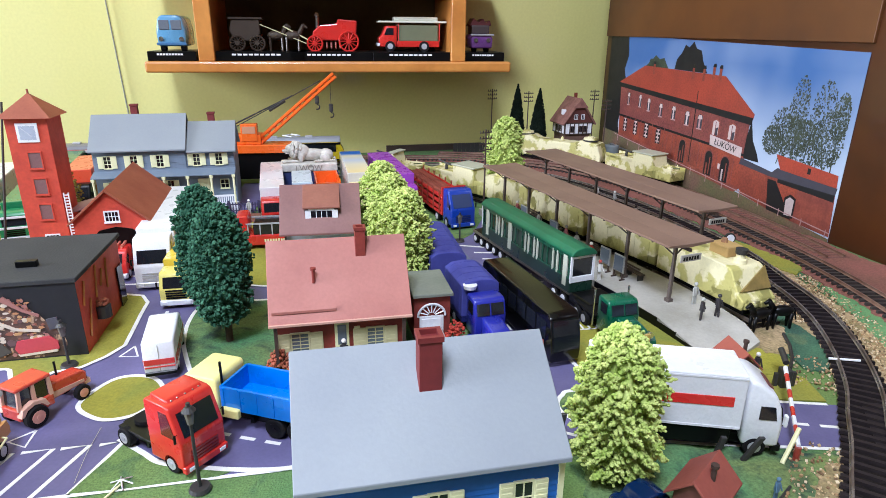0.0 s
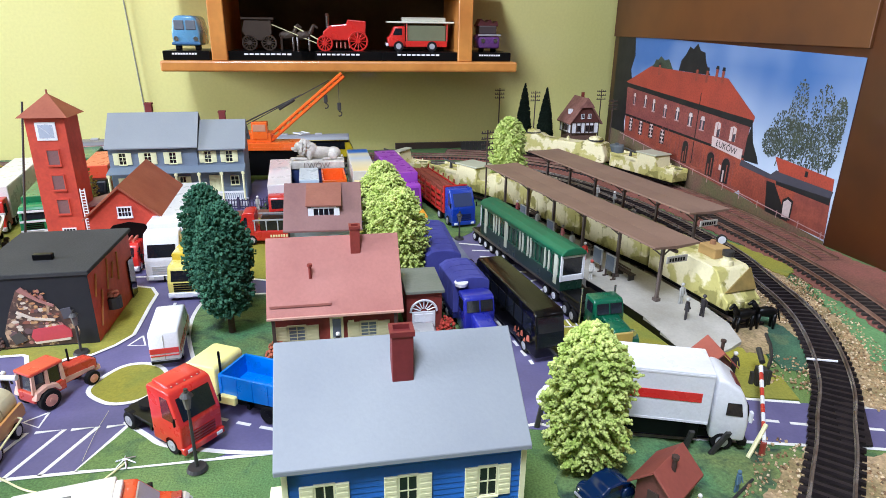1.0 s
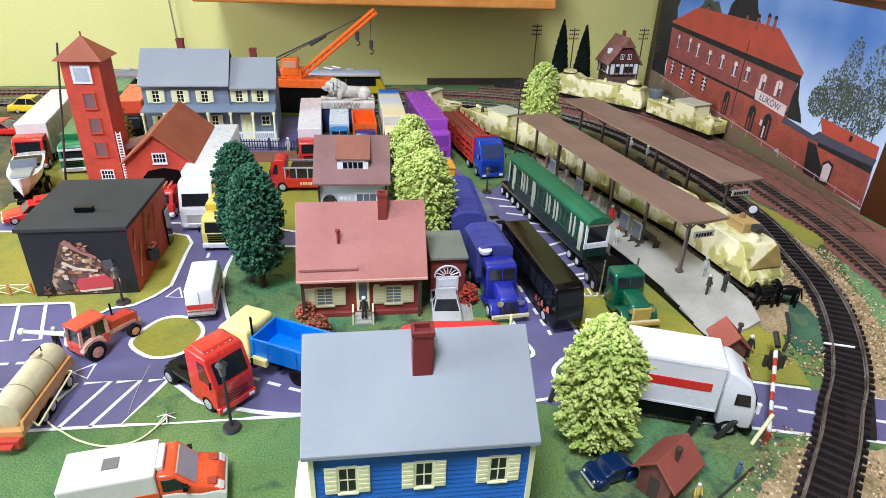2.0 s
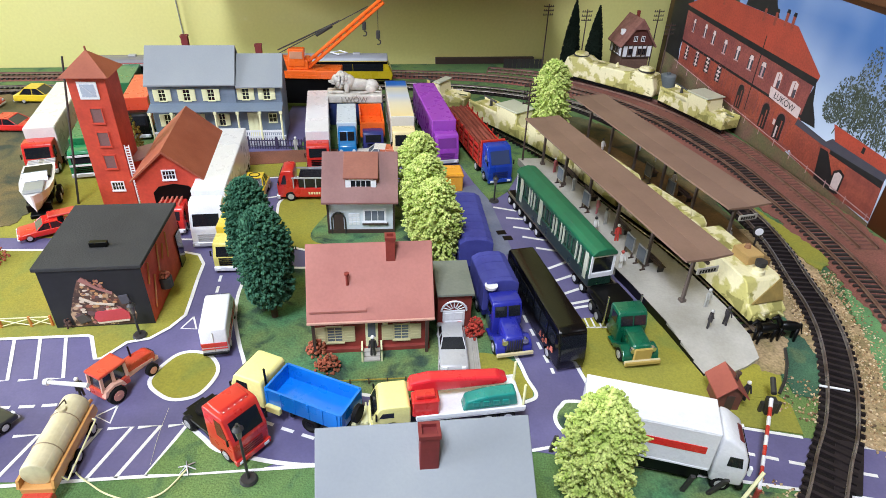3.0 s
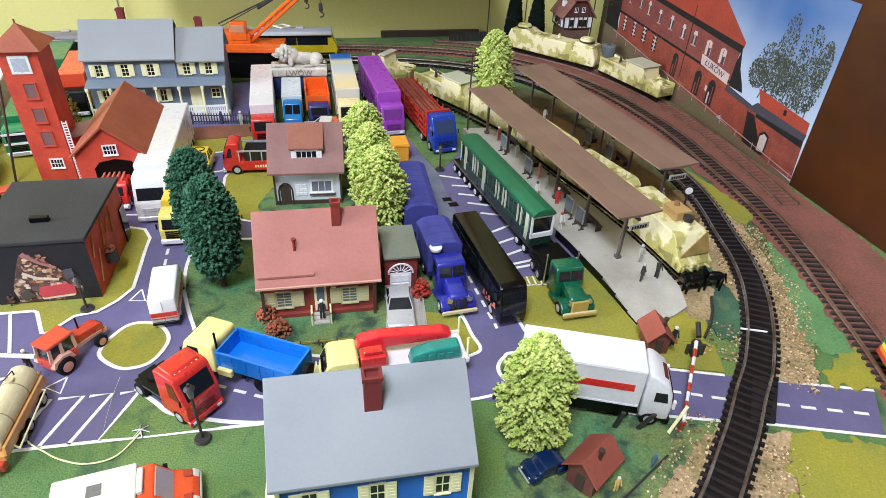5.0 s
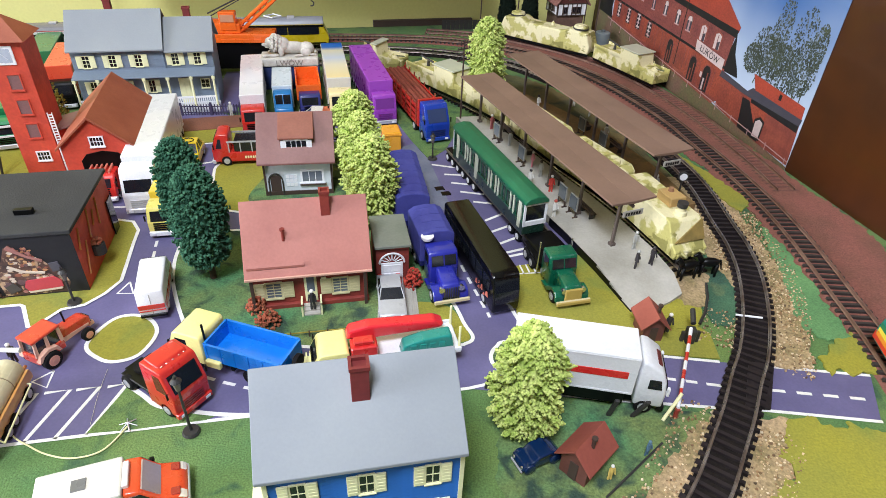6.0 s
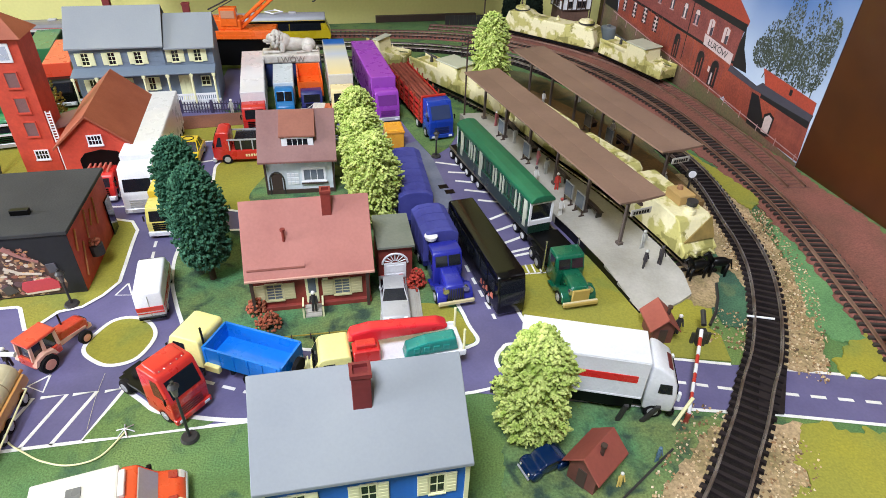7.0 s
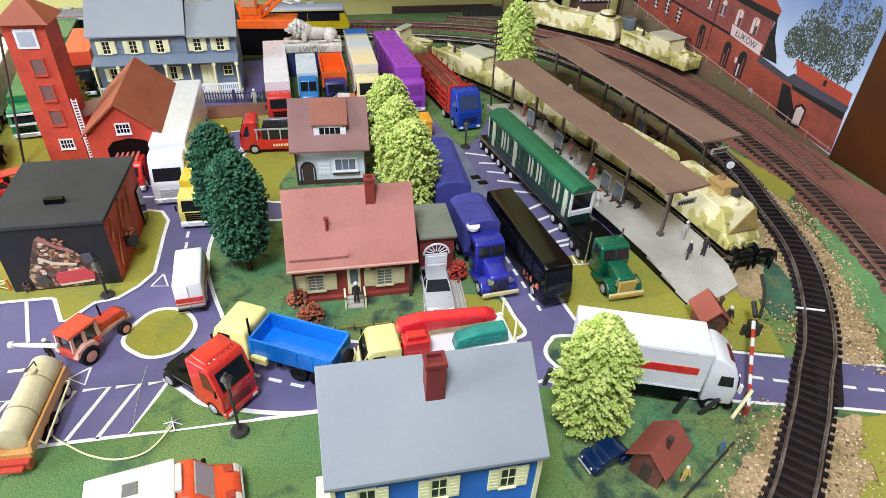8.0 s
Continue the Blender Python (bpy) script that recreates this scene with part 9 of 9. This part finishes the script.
    rod(bm, (hx, -8, hz + 16), (hx, -8, top), 0.35, 5)
    part("cable", bm, M_BLACKMETAL, t)
    bm = BM()
    box(bm, hx - 2.4, hx + 2.4, -10, -6, hz + 6, hz + 16, 0.8, 1)
    for k in range(7):
        a, b = -0.2 + 0.55 * k, -0.2 + 0.55 * (k + 1)
        rod(bm, (hx + 3 * math.sin(a), -8, hz + 2 + 3 * math.cos(a)), (hx + 3 * math.sin(b), -8, hz + 2 + 3 * math.cos(b)), 0.8, 5)
    part("hook", bm, M_BLACKMETAL, t)
axles(t, (-44, -32, 28, 40), 10, 6, 3)
# ---- trains ----
def on_line(line, x, y):
    """The point of a track nearest to a place, with the heading there in degrees."""
    pts = resample(line, 2.0)
    p, d = min(pts, key=lambda q: (q[0].x - x * 1000) ** 2 + (q[0].y - y * 1000) ** 2)
    return p.x * MM, p.y * MM, math.degrees(math.atan2(d.y, d.x))


def bogies(parent, xs, r=5.0, frame_m=None):
    for x in xs:
        bm = BM()
        box(bm, x - 14, x + 14, -9.5, 9.5, 2.2, 7, 0.4, 1)
        bg = part("bogie", bm, frame_m or M_BLACK, parent)
        bm = BM()
        for dx in (-8, 8):
            for s in (-1, 1):
                rod(bm, (x + dx, s * 8.6 - 1.2, r), (x + dx, s * 8.6 + 1.2, r), r, 16)
        part_each("wheel", bm, M_TYRE, bg)


def rail_thing(name, line, x, y, z, label, category, flip=False, group=""):
    px, py, a = on_line(line, x, y)
    return thing(name, px, py, z, a + (180 if flip else 0), label, category, group)


# yellow railcar and red railcar on the back track
def railcar(x, y, L, low, roof, label, stripe):
    t = rail_thing("railcar", L_INNER, x, y, 0.0064, label, "railcar", False, "railcars")
    h = L / 2
    bm = BM()
    prism(bm, [(-h, 6), (h, 6), (h + 2, 14), (h - 1, 22), (h - 7, 34), (-h + 7, 34), (-h + 1, 22), (-h - 2, 14)], -14, 14, 1.6, "y", 2)
    bd = part("body", bm, low, t)
    bm = BM()
    for s in (-1, 1):
        n = 4
        for k in range(n):
            w_ = (L - 24) / n
            box(bm, -h + 12 + w_ * k, -h + 11.2 + w_ * (k + 1), s * 14.1 - 0.25, s * 14.1 + 0.25, 20, 30)
    part_each("side_window", bm, M_GLASS, bd)
    bm = BM()
    for s in (-1, 1):
        prism(bm, [(s * (h - 0.4), 21.5), (s * (h - 4.8), 31), (s * (h - 5.6), 31), (s * (h - 1.4), 21.5)], -11, 11)
    part_each("end_window", bm, M_GLASS, bd)
    bm = BM()
    for s in (-1, 1):
        box(bm, -h + 6, h - 6, s * 14.1 - 0.2, s * 14.1 + 0.2, 30, 33.2)
        box(bm, -h + 3, h - 3, s * 14.15 - 0.2, s * 14.15 + 0.2, 7, 9)
    part("stripe", bm, stripe, bd)
    bm = BM()
    prism(bm, [(-14, 33.6), (14, 33.6), (11, 38), (5, 40), (-5, 40), (-11, 38)], -h + 5, h - 5, 1.0, "x", 2)
    rf = part("roof", bm, roof, t)
    bm = BM()
    for x_ in (-h * 0.5, 0, h * 0.4):
        box(bm, x_ - 5, x_ + 5, -3.5, 3.5, 39.6, 42, 0.6, 1)
    part("roof_vent", bm, M_SILVER, rf)
    bm = BM()
    for a, b in (((-12, 0), (0, 9)), ((0, 9), (12, 0)), ((-12, 0), (0, -9)), ((0, -9), (12, 0))):
        rod(bm, (-h * 0.25 + a[0], a[1], 42), (-h * 0.25 + b[0], b[1], 42.8), 0.8, 5)
    part("pantograph", bm, M_WHITE, rf)
    bogies(t, (-h * 0.62, h * 0.62))
    return t


railcar(-0.229, 0.886, 196, paint(214, 188, 36), paint(150, 154, 162, 0.4), "yellow railcar with grey roof on the back track", M_BLACK)
railcar(-0.436, 0.830, 190, paint(186, 44, 44), paint(120, 118, 122, 0.4), "dark red railcar with grey roof on the back track", paint(200, 198, 194))

# green diesel with rainbow stripes on the outer track
t = rail_thing("diesel_locomotive", L_OUTER, 0.340, 0.222, 0.0064, "green diesel locomotive with red, yellow and orange stripes", "locomotive")
DG = paint(30, 132, 124)
bm = BM()
prism(bm, [(-103, 6), (103, 6), (105, 16), (103, 24), (98, 36), (-98, 36), (-103, 24), (-105, 16)], -15, 15, 1.6, "y", 2)
bd = part("body", bm, DG, t)
for k, m_ in enumerate((paint(214, 48, 40), paint(236, 140, 40), paint(240, 214, 70), paint(40, 120, 80))):
    bm = BM()
    for s in (-1, 1):
        box(bm, -102, 102, s * 15.1 - 0.25, s * 15.1 + 0.25, 8 + 3.2 * k, 11.2 + 3.2 * k)
    part("stripe", bm, m_, bd)
bm = BM()
for s in (-1, 1):
    for x in (-60, -20, 20, 60):
        box(bm, x - 9, x + 9, s * 15.1 - 0.25, s * 15.1 + 0.25, 23, 31)
    prism(bm, [(s * 102.6, 25), (s * 99.4, 33.5), (s * 98.4, 33.5), (s * 101.4, 25)], -12, 12)
part_each("window", bm, M_GLASS, bd)
bm = BM()
prism(bm, [(-15, 35.6), (15, 35.6), (12, 40), (6, 42), (-6, 42), (-12, 40)], -99, 99, 1.0, "x", 2)
rf = part("roof", bm, paint(104, 130, 158, 0.45), t)
for x in (-62, -24, 14, 52):
    bm = BM()
    box(bm, x - 11, x + 11, -5, 5, 41.6, 43.4, 0.5, 1)
    part("roof_grille", bm, paint(70, 84, 100, 0.5), rf)
bm = BM()
box(bm, 101, 108, -13, 13, 4, 11, 0.8, 1)
box(bm, -108, -101, -13, 13, 4, 11, 0.8, 1)
part("buffer_beam", bm, M_RED, t)
bogies(t, (-66, 66))


# tank wagons behind the diesel
def tank_wagon(x, y, colour, label):
    t = rail_thing("tank_wagon", L_OUTER, x, y, 0.0064, label, "tank wagon", False, "tank wagons")
    bm = BM()
    box(bm, -42, 42, -11, 11, 8, 11, 0.4, 1)
    for s in (-1, 1):
        for y_ in (-7, 7):
            rod(bm, (s * 42, y_, 9.5), (s * 46, y_, 9.5), 1.6, 10)
    part("underframe", bm, M_BLACK, t)
    bm = BM()
    vs = rod(bm, (-38, 0, 24), (38, 0, 24), 13, 28)
    bevel(bm, vs, 3.2, 3)
    sh = part("tank", bm, colour, t, "", True)
    bm = BM()
    rod(bm, (0, 0, 36), (0, 0, 39.5), 4.2, 16, 3.8)
    part("dome", bm, colour, sh)
    for x_ in (-26, 26):
        bm = BM()
        prism(bm, [(-11, 10.5), (11, 10.5), (8, 16), (-8, 16)], x_ - 2, x_ + 2, 0.3, "x", 1)
        part("saddle", bm, M_BLACK, t)
    bm = BM()
    for s in (-1, 1):
        box(bm, -36, 36, s * 5.5 - 0.4, s * 5.5 + 0.4, 37.2, 38.2)
        for x_ in (-34, -12, 12, 34):
            box(bm, x_ - 0.5, x_ + 0.5, s * 5.5 - 0.4, s * 5.5 + 0.4, 34, 38)
    part("walkway", bm, M_BLACKMETAL, sh)
    bogies(t, (-26, 26), 4.6)


tank_wagon(0.308, 0.070, paint(240, 196, 24), "bright yellow tank wagon behind the diesel")
tank_wagon(0.270, -0.030, paint(24, 72, 200), "glossy blue tank wagon behind the diesel")

# grey and red electric engine on the inner curve
t = rail_thing("electric_locomotive", L_INNER, 0.075, 0.084, 0.0064, "electric locomotive with grey roof and red ends", "locomotive")
bm = BM()
prism(bm, [(-80, 6), (80, 6), (83, 15), (81, 22), (75, 34), (-75, 34), (-81, 22), (-83, 15)], -14, 14, 1.8, "y", 2)
bd = part("body", bm, paint(150, 36, 38), t)
bm = BM()
for s in (-1, 1):
    box(bm, -62, 62, s * 14.1 - 0.25, s * 14.1 + 0.25, 20, 29)
part_each("side_grille", bm, paint(70, 72, 76, 0.5), bd)
bm = BM()
for s in (-1, 1):
    prism(bm, [(s * 81.4, 22.5), (s * 76.4, 32.5), (s * 75.4, 32.2), (s * 80.2, 22.3)], -11, 11)
part_each("windscreen", bm, M_GLASS, bd)
bm = BM()
prism(bm, [(-14, 33.6), (14, 33.6), (11, 37), (5, 38.6), (-5, 38.6), (-11, 37)], -75, 75, 1.0, "x", 2)
rf = part("roof", bm, paint(112, 114, 120, 0.45), t, "grey roof")
for k in range(5):
    bm = BM()
    box(bm, -34 + 14 * k, -26 + 14 * k, -6, 6, 38.2, 40.2, 0.5, 1)
    part("roof_box", bm, paint(132, 134, 138, 0.5), rf)
for x in (-58, 58):
    bm = BM()
    for a, b in (((-12, 0), (0, 9)), ((0, 9), (12, 0)), ((-12, 0), (0, -9)), ((0, -9), (12, 0))):
        rod(bm, (x + a[0], a[1], 40), (x + b[0], b[1], 41), 0.7, 5)
    part("pantograph", bm, M_WHITE, rf)
bm = BM()
for s in (-1, 1):
    box(bm, s * 82 - 2, s * 82 + 2, -12, 12, 4, 9, 0.6, 1)
part_each("buffer_beam", bm, M_BLACK, t)
bogies(t, (-50, 50))


# camouflaged armoured wagons
def turret(parent, x, z, r, gun, y=0.0, tall=6.5):
    bm = BM()
    vs = rod(bm, (x, y, z), (x, y, z + tall), r, 14, r * 0.9)
    bevel(bm, vs, 0.6, 1)
    tu = part("turret", bm, M_CAMO, parent)
    bm = BM()
    rod(bm, (x, y, z + tall - 0.5), (x, y, z + tall + 1.4), r * 0.45, 12)
    part("hatch", bm, M_CAMO, tu)
    if gun:
        bm = BM()
        rod(bm, (x, y, z + 3.5), (x + gun, y, z + 5), 0.9, 7)
        part("gun", bm, paint(96, 100, 66, 0.6), tu)


def armoured(line, x, y, z, L, kind, label, flip=False):
    t = rail_thing("armoured_wagon", line, x, y, z, label, "armoured wagon", flip, "armoured train")
    h = L / 2
    bm = BM()
    if kind == "nose":
        prism(bm, [(-h, 5), (h, 5), (h + 1, 12), (h - 5, 16), (h - 14, 30.5), (h - 17, 32), (-h + 3, 33), (-h, 30)], -15, 15, 0.8, "y", 1)
    elif kind == "deck":
        prism(bm, [(-h, 5), (h, 5), (h, 17), (h - 30, 18.5), (h - 33, 33), (-h * 0.12, 34), (-h * 0.12, 22), (-h + 6, 23), (-h, 20)], -14, 14, 0.8, "y", 1)
    elif kind == "long":
        prism(bm, [(-h, 5), (h, 5), (h + 1, 15), (h - 6, 33), (h - 34, 36), (h - 44, 31), (-h + 44, 31), (-h + 34, 36), (-h + 6, 33), (-h - 1, 15)], -14, 14, 2.2, "y", 3)
    else:
        prism(bm, [(-h, 5), (h, 5), (h - 3, 28), (h - 8, 32), (-h + 8, 32), (-h + 3, 28)], -14, 14, 0.8, "y", 1)
    bd = part("hull", bm, M_CAMO, t)
    bm = BM()
    for s in (-1, 1):
        k = -h + 8
        while k < h - 8:
            box(bm, k, k + 1.0, s * 14 - 0.4, s * 14 + 0.4, 6, 23)
            box(bm, k + 5, k + 8, s * 14.1 - 0.25, s * 14.1 + 0.25, 14, 16.5)
            k += 16
    part_each("rib", bm, M_CAMO, bd)
    if kind == "nose":
        turret(t, h - 21.5, 31.4, 5.2, 0, 0.0, 4.0)
        turret(t, h - 21.5, 34.0, 3.6, 0, 0.0, 5.0)
        bm = BM()
        rod(bm, (h - 21.5, 0, 38.6), (h - 21.5, 0, 42.4), 4.0, 14, 4.3)
        part("turret_cap", bm, M_BLACKMETAL, bd, "black turret cap")
        bm = BM()
        box(bm, -4, 14, -3, 11.5, 32, 40, 0.6, 1)
        rb = part("roof_box", bm, paint(186, 152, 96, 0.7, 0.0), bd, "tan box on the roof")
        bm = BM()
        rod(bm, (2, 5, 39.8), (2, 5, 43), 2.6, 12, 2.0)
        part("cap", bm, paint(150, 110, 80, 0.7, 0.0), rb)
        # nose's sloping face, its shade painted in as olive-brown
        bm = BM()
        fr = [bm.verts.new(p) for p in ((h - 5.2, -13, 17.0), (h - 5.2, 14.4, 17.0), (h - 13.4, 14.4, 30.6), (h - 4.0, -13, 17.4), (h - 4.0, 14.4, 17.4), (h - 12.4, 14.4, 31.2))]
        for f_ in ((0, 1, 2), (5, 4, 3), (0, 3, 4, 1), (1, 4, 5, 2), (2, 5, 3, 0)):
            bm.faces.new([fr[i] for i in f_])
        bmesh.ops.recalc_face_normals(bm, faces=bm.faces)
        part("front_plate", bm, mat("shaded_brown_plate", (142, 118, 62), 0.7, 0.1, 400.0, 0.1, second=(118, 100, 52), blotch=80.0), bd, "sloping front plate with its shade painted olive-brown")
        for y_ in (-9, 8):
            bm = BM()
            rod(bm, (h - 4, y_, 10.5), (h + 7, y_, 11.5), 1.0, 8)
            part("gun", bm, paint(150, 146, 96, 0.6), bd)
        bm = BM()
        box(bm, h - 1.5, h + 2.2, -13, -4, 6, 11, 0.5, 1)
        box(bm, h - 1.5, h + 2.2, 1, 12, 6, 11, 0.5, 1)
        part_each("buffer_plate", bm, M_CAMO, bd)
    elif kind == "deck":
        turret(t, h - 13, 17.0, 5, 15, 0.0, 4.0)
        bm = BM()
        box(bm, -h * 0.12 - 2, h - 31, -15, 15, 33.8, 35.4, 0.4, 1)
        part("flat_roof", bm, paint(186, 188, 166, 0.6), bd, "pale flat roof")
        bm = BM()
        for s in (-1, 1):
            box(bm, h - 30, h, s * 13.2 - 0.8, s * 13.2 + 0.8, 16, 21, 0.3, 1)
            box(bm, -h, -h * 0.12, s * 13.2 - 0.8, s * 13.2 + 0.8, 19, 25, 0.3, 1)
        part_each("side_armour", bm, M_CAMO, bd)
        bm = BM()
        rod(bm, (-h * 0.55, 0, 22), (-h * 0.55, 0, 30), 2.2, 8, 1.4)
        rod(bm, (-h * 0.55 - 12, -2, 33), (-h * 0.55 + 8, 1, 29), 1.0, 7, 1.4)
        part("gun_mount", bm, M_BLACKMETAL, bd, "dark gun on its mount")
    elif kind == "long":
        for x_ in (-h + 22, h - 22):
            bm = BM()
            rod(bm, (x_, 0, 35), (x_, 0, 37), 11.6, 20)
            part("turret_ring", bm, M_BLACKMETAL, bd)
            turret(t, x_, 36.6, 11, 0, 0.0, 3.4)
        turret(t, 6, 30.6, 2.6, 0, 3.0, 4.5)
    else:
        turret(t, h * 0.45, 31.6, 10, 0, 0.0, 3.6)
        turret(t, -h * 0.5, 31.6, 9, 0, 0.0, 3.6)
    bm = BM()
    for s in (-1, 1):
        box(bm, -h, h, s * 12 - 0.6, s * 12 + 0.6, 1.4, 5, 0.2, 1)
    part_each("skirt", bm, M_BLACK, t)
    bogies(t, (-h * 0.6, h * 0.6), 4.6)


AL = "armoured wagon in yellow-green camouflage"
armoured(L_SIDING, 0.225, 0.4526, 0.0059, 90, "nose", AL + " with gun turret at the platform", True)
armoured(L_SIDING, 0.1845, 0.534, 0.0059, 82, "hull", AL + " at the platform")
armoured(L_SIDING, 0.1400, 0.612, 0.0059, 88, "hull", AL + " at the platform")
armoured(L_SIDING, 0.0960, 0.690, 0.0059, 76, "hull", AL + " at the platform")
armoured(L_SIDING, 0.040, 0.750, 0.0059, 120, "deck", AL + " with pale roof behind the lorries", True)
armoured(L_SIDING, -0.05, 0.822, 0.0059, 70, "deck", AL + " behind the lorries", True)
armoured(L_THIRD, 0.1860, 0.958, 0.0050, 150, "long", AL + " with two round turrets below the conifers", True)
armoured(L_THIRD, 0.2870, 0.852, 0.0050, 118, "deck", AL + " with flat roof on the rear siding", True)
t = thing("storage_tank", 0.268, 0.955, 0.0, 0, "grey-blue round model tank behind the armoured train", "tank")
bm = BM()
vs = rod(bm, (0, 0, 0), (0, 0, 30), 11, 20)
bevel(bm, vs, 1.6, 2)
part("shell", bm, paint(120, 130, 134, 0.5), t, "", True)
bm = BM()
rod(bm, (0, 0, 29), (0, 0, 32.5), 3.0, 12)
part("hatch", bm, paint(100, 108, 112, 0.5), t)

# ---- models on the wall shelf ----
t = on_shelf("model_van", 32, "light blue old model van on a black plinth", "model vehicle")
plinth(t, 60)
LB = paint(96, 150, 186)
bm = BM()
prism(bm, [(-17, 18), (17, 18), (18, 34), (15, 52), (10, 56), (-10, 56), (-15, 52), (-18, 34)], -30, 30, 2.5, "y", 2)
part("body", bm, LB, t, "", True)
bm = BM()
for x in (-7.5, 7.5):
    box(bm, x - 6.4, x + 6.4, -31.0, -29.0, 38, 50, 0.8, 1)
part_each("windscreen", bm, M_GREYGLASS, t)
bm = BM()
box(bm, -18.5, 18.5, -32, -30, 19, 22.5, 0.8, 1)
part("bumper", bm, paint(70, 110, 150), t)
for x in (-12.5, 12.5):
    bm = BM()
    rod(bm, (x, -31.5, 27), (x, -29, 27), 3, 12)
    part("headlight", bm, M_CHROME, t)
    bm = BM()
    rod(bm, (x - 3, -20, 17), (x + 3, -20, 17), 6, 16)
    part("wheel", bm, M_TYRE, t)
t = on_shelf("model_coach", 142, "dark brown model stagecoach with horses on a black plinth", "model vehicle")
plinth(t, 118)
DB = paint(66, 52, 40, 0.6)
bm = BM()
prism(bm, [(-34, 26), (-8, 24), (0, 34), (0, 52), (-36, 52), (-40, 38)], -14, 14, 1.2, "y", 2)
part("body", bm, DB, t)
bm = BM()
box(bm, -40, 4, -16, 16, 52, 55, 0.6, 1)
part("roof", bm, DB, t)
for x in (-30, -4):
    spoked(t, x, -17, 22, 9.5, DB)
for x in (20, 42):
    bm = BM()
    ball(bm, (x, -6, 32), 8, 2, (1.5, 0.7, 0.8))
    for u in (-8, 8):
        rod(bm, (x + u, -9, 12), (x + u, -8, 30), 1.6, 6)
        rod(bm, (x + u, -3, 12), (x + u, -4, 30), 1.6, 6)
    rod(bm, (x + 9, -6, 34), (x + 15, -6, 46), 3.4, 8, 2.4)
    rod(bm, (x + 14, -6, 46), (x + 20, -6, 42), 2.6, 8, 1.6)
    part("model_horse", bm, DB, t)
bm = BM()
rod(bm, (0, -10, 46), (60, -10, 22), 0.6, 5)
part("shaft", bm, M_CREAM, t)
t = on_shelf("model_fire_pump", 236, "red horse-drawn model fire pump with spoked wheels", "model vehicle")
plinth(t, 110)
bm = BM()
prism(bm, [(-26, 26), (34, 26), (36, 52), (10, 54), (8, 48), (-14, 46), (-24, 38)], -13, 13, 1.6, "y", 2)
part("body", bm, M_RED, t)
bm = BM()
rod(bm, (-18, -2, 40), (-18, -2, 60), 2.4, 10)
rod(bm, (-18, -2, 58), (-18, -2, 62), 3.4, 10, 2.2)
part("bell", bm, M_CHROME, t)
spoked(t, -22, -16, 22, 10, M_RED)
spoked(t, 24, -16, 25, 13, M_RED)
bm = BM()
rod(bm, (-30, -8, 26), (-64, -8, 44), 0.9, 6)
part("drawbar", bm, M_CREAM, t)
bm = BM()
for k in range(4):
    rod(bm, (-6 + 6 * k, -14, 24), (-6 + 6 * k, -14, 16), 1.4, 6)
part("pump_gear", bm, paint(150, 60, 40), t)
t = on_shelf("model_canopy_lorry", 347, "red model lorry with white canopy roof on a black plinth", "model vehicle")
plinth(t, 112)
bm = BM()
prism(bm, [(-44, 18), (-20, 18), (-20, 46), (-36, 46), (-41, 34), (-46, 30)], -15, 15, 2.0, "y", 2)
part("cab", bm, M_RED, t, "", True)
bm = BM()
prism(bm, [(-38, 34), (-34, 43), (-25, 43), (-25, 34)], -15.4, -14.6)
part("cab_window", bm, M_GLASS, t)
bm = BM()
box(bm, -20, 40, -15, 15, 18, 26, 0.6, 1)
part("bed", bm, M_RED, t)
bm = BM()
box(bm, -18, 38, -13.5, 13.5, 26, 47, 0.6, 1)
part("rear_box", bm, paint(108, 112, 84, 0.6), t)
bm = BM()
box(bm, -46, 50, -17, 17, 50, 52.5, 0.6, 1)
box(bm, -24, 38, -12, 12, 52.5, 58, 0.8, 1)
part("canopy", bm, paint(222, 224, 206), t, "white canopy roof")
bm = BM()
for x in (-18, 40):
    for y in (-14, 14):
        rod(bm, (x, y, 26), (x, y, 50), 0.9, 6)
part_each("canopy_post", bm, M_RED, t)
bm = BM()
box(bm, -47.5, -44, -15, 15, 19, 23, 0.8, 1)
part("bumper", bm, M_WHITE, t)
for x in (-30, 18):
    bm = BM()
    for s in (-1, 1):
        rod(bm, (x, s * 14 - 3, 19), (x, s * 14 + 3, 19), 7, 18)
    wl = part("wheel", bm, M_TYRE, t)
    bm = BM()
    rod(bm, (x, -17.6, 19), (x, -16.8, 19), 4, 14)
    part("rim", bm, M_SILVER, wl)
t = on_shelf("model_tow_truck", 447, "purple and dark model truck on a black plinth", "model vehicle")
plinth(t, 58)
bm = BM()
prism(bm, [(-15, 17), (15, 17), (16, 30), (13, 36), (-13, 36), (-16, 30)], -24, 20, 2.0, "y", 2)
part("body", bm, paint(112, 66, 130), t, "", True)
bm = BM()
box(bm, -13, 13, -14, 14, 36, 48, 1.6, 2)
part("cab", bm, paint(74, 62, 60, 0.5), t)
bm = BM()
prism(bm, [(-16, 47), (16, 47), (14, 55), (8, 51), (4, 57), (-3, 52), (-10, 58)], -12, 14, 1.0, "y", 1)
part("load", bm, paint(96, 40, 40, 0.6), t)
bm = BM()
box(bm, -17, 17, -26, -23.5, 34, 36.4, 0.5, 1)
part("bumper", bm, M_SILVER, t)
for x in (-9, 9):
    bm = BM()
    rod(bm, (x, -25.6, 28), (x, -23, 28), 3, 12)
    part("headlight", bm, M_CHROME, t)
    bm = BM()
    rod(bm, (x - 3, -12, 16.6), (x + 3, -12, 16.6), 5, 14)
    part("wheel", bm, M_TYRE, t)
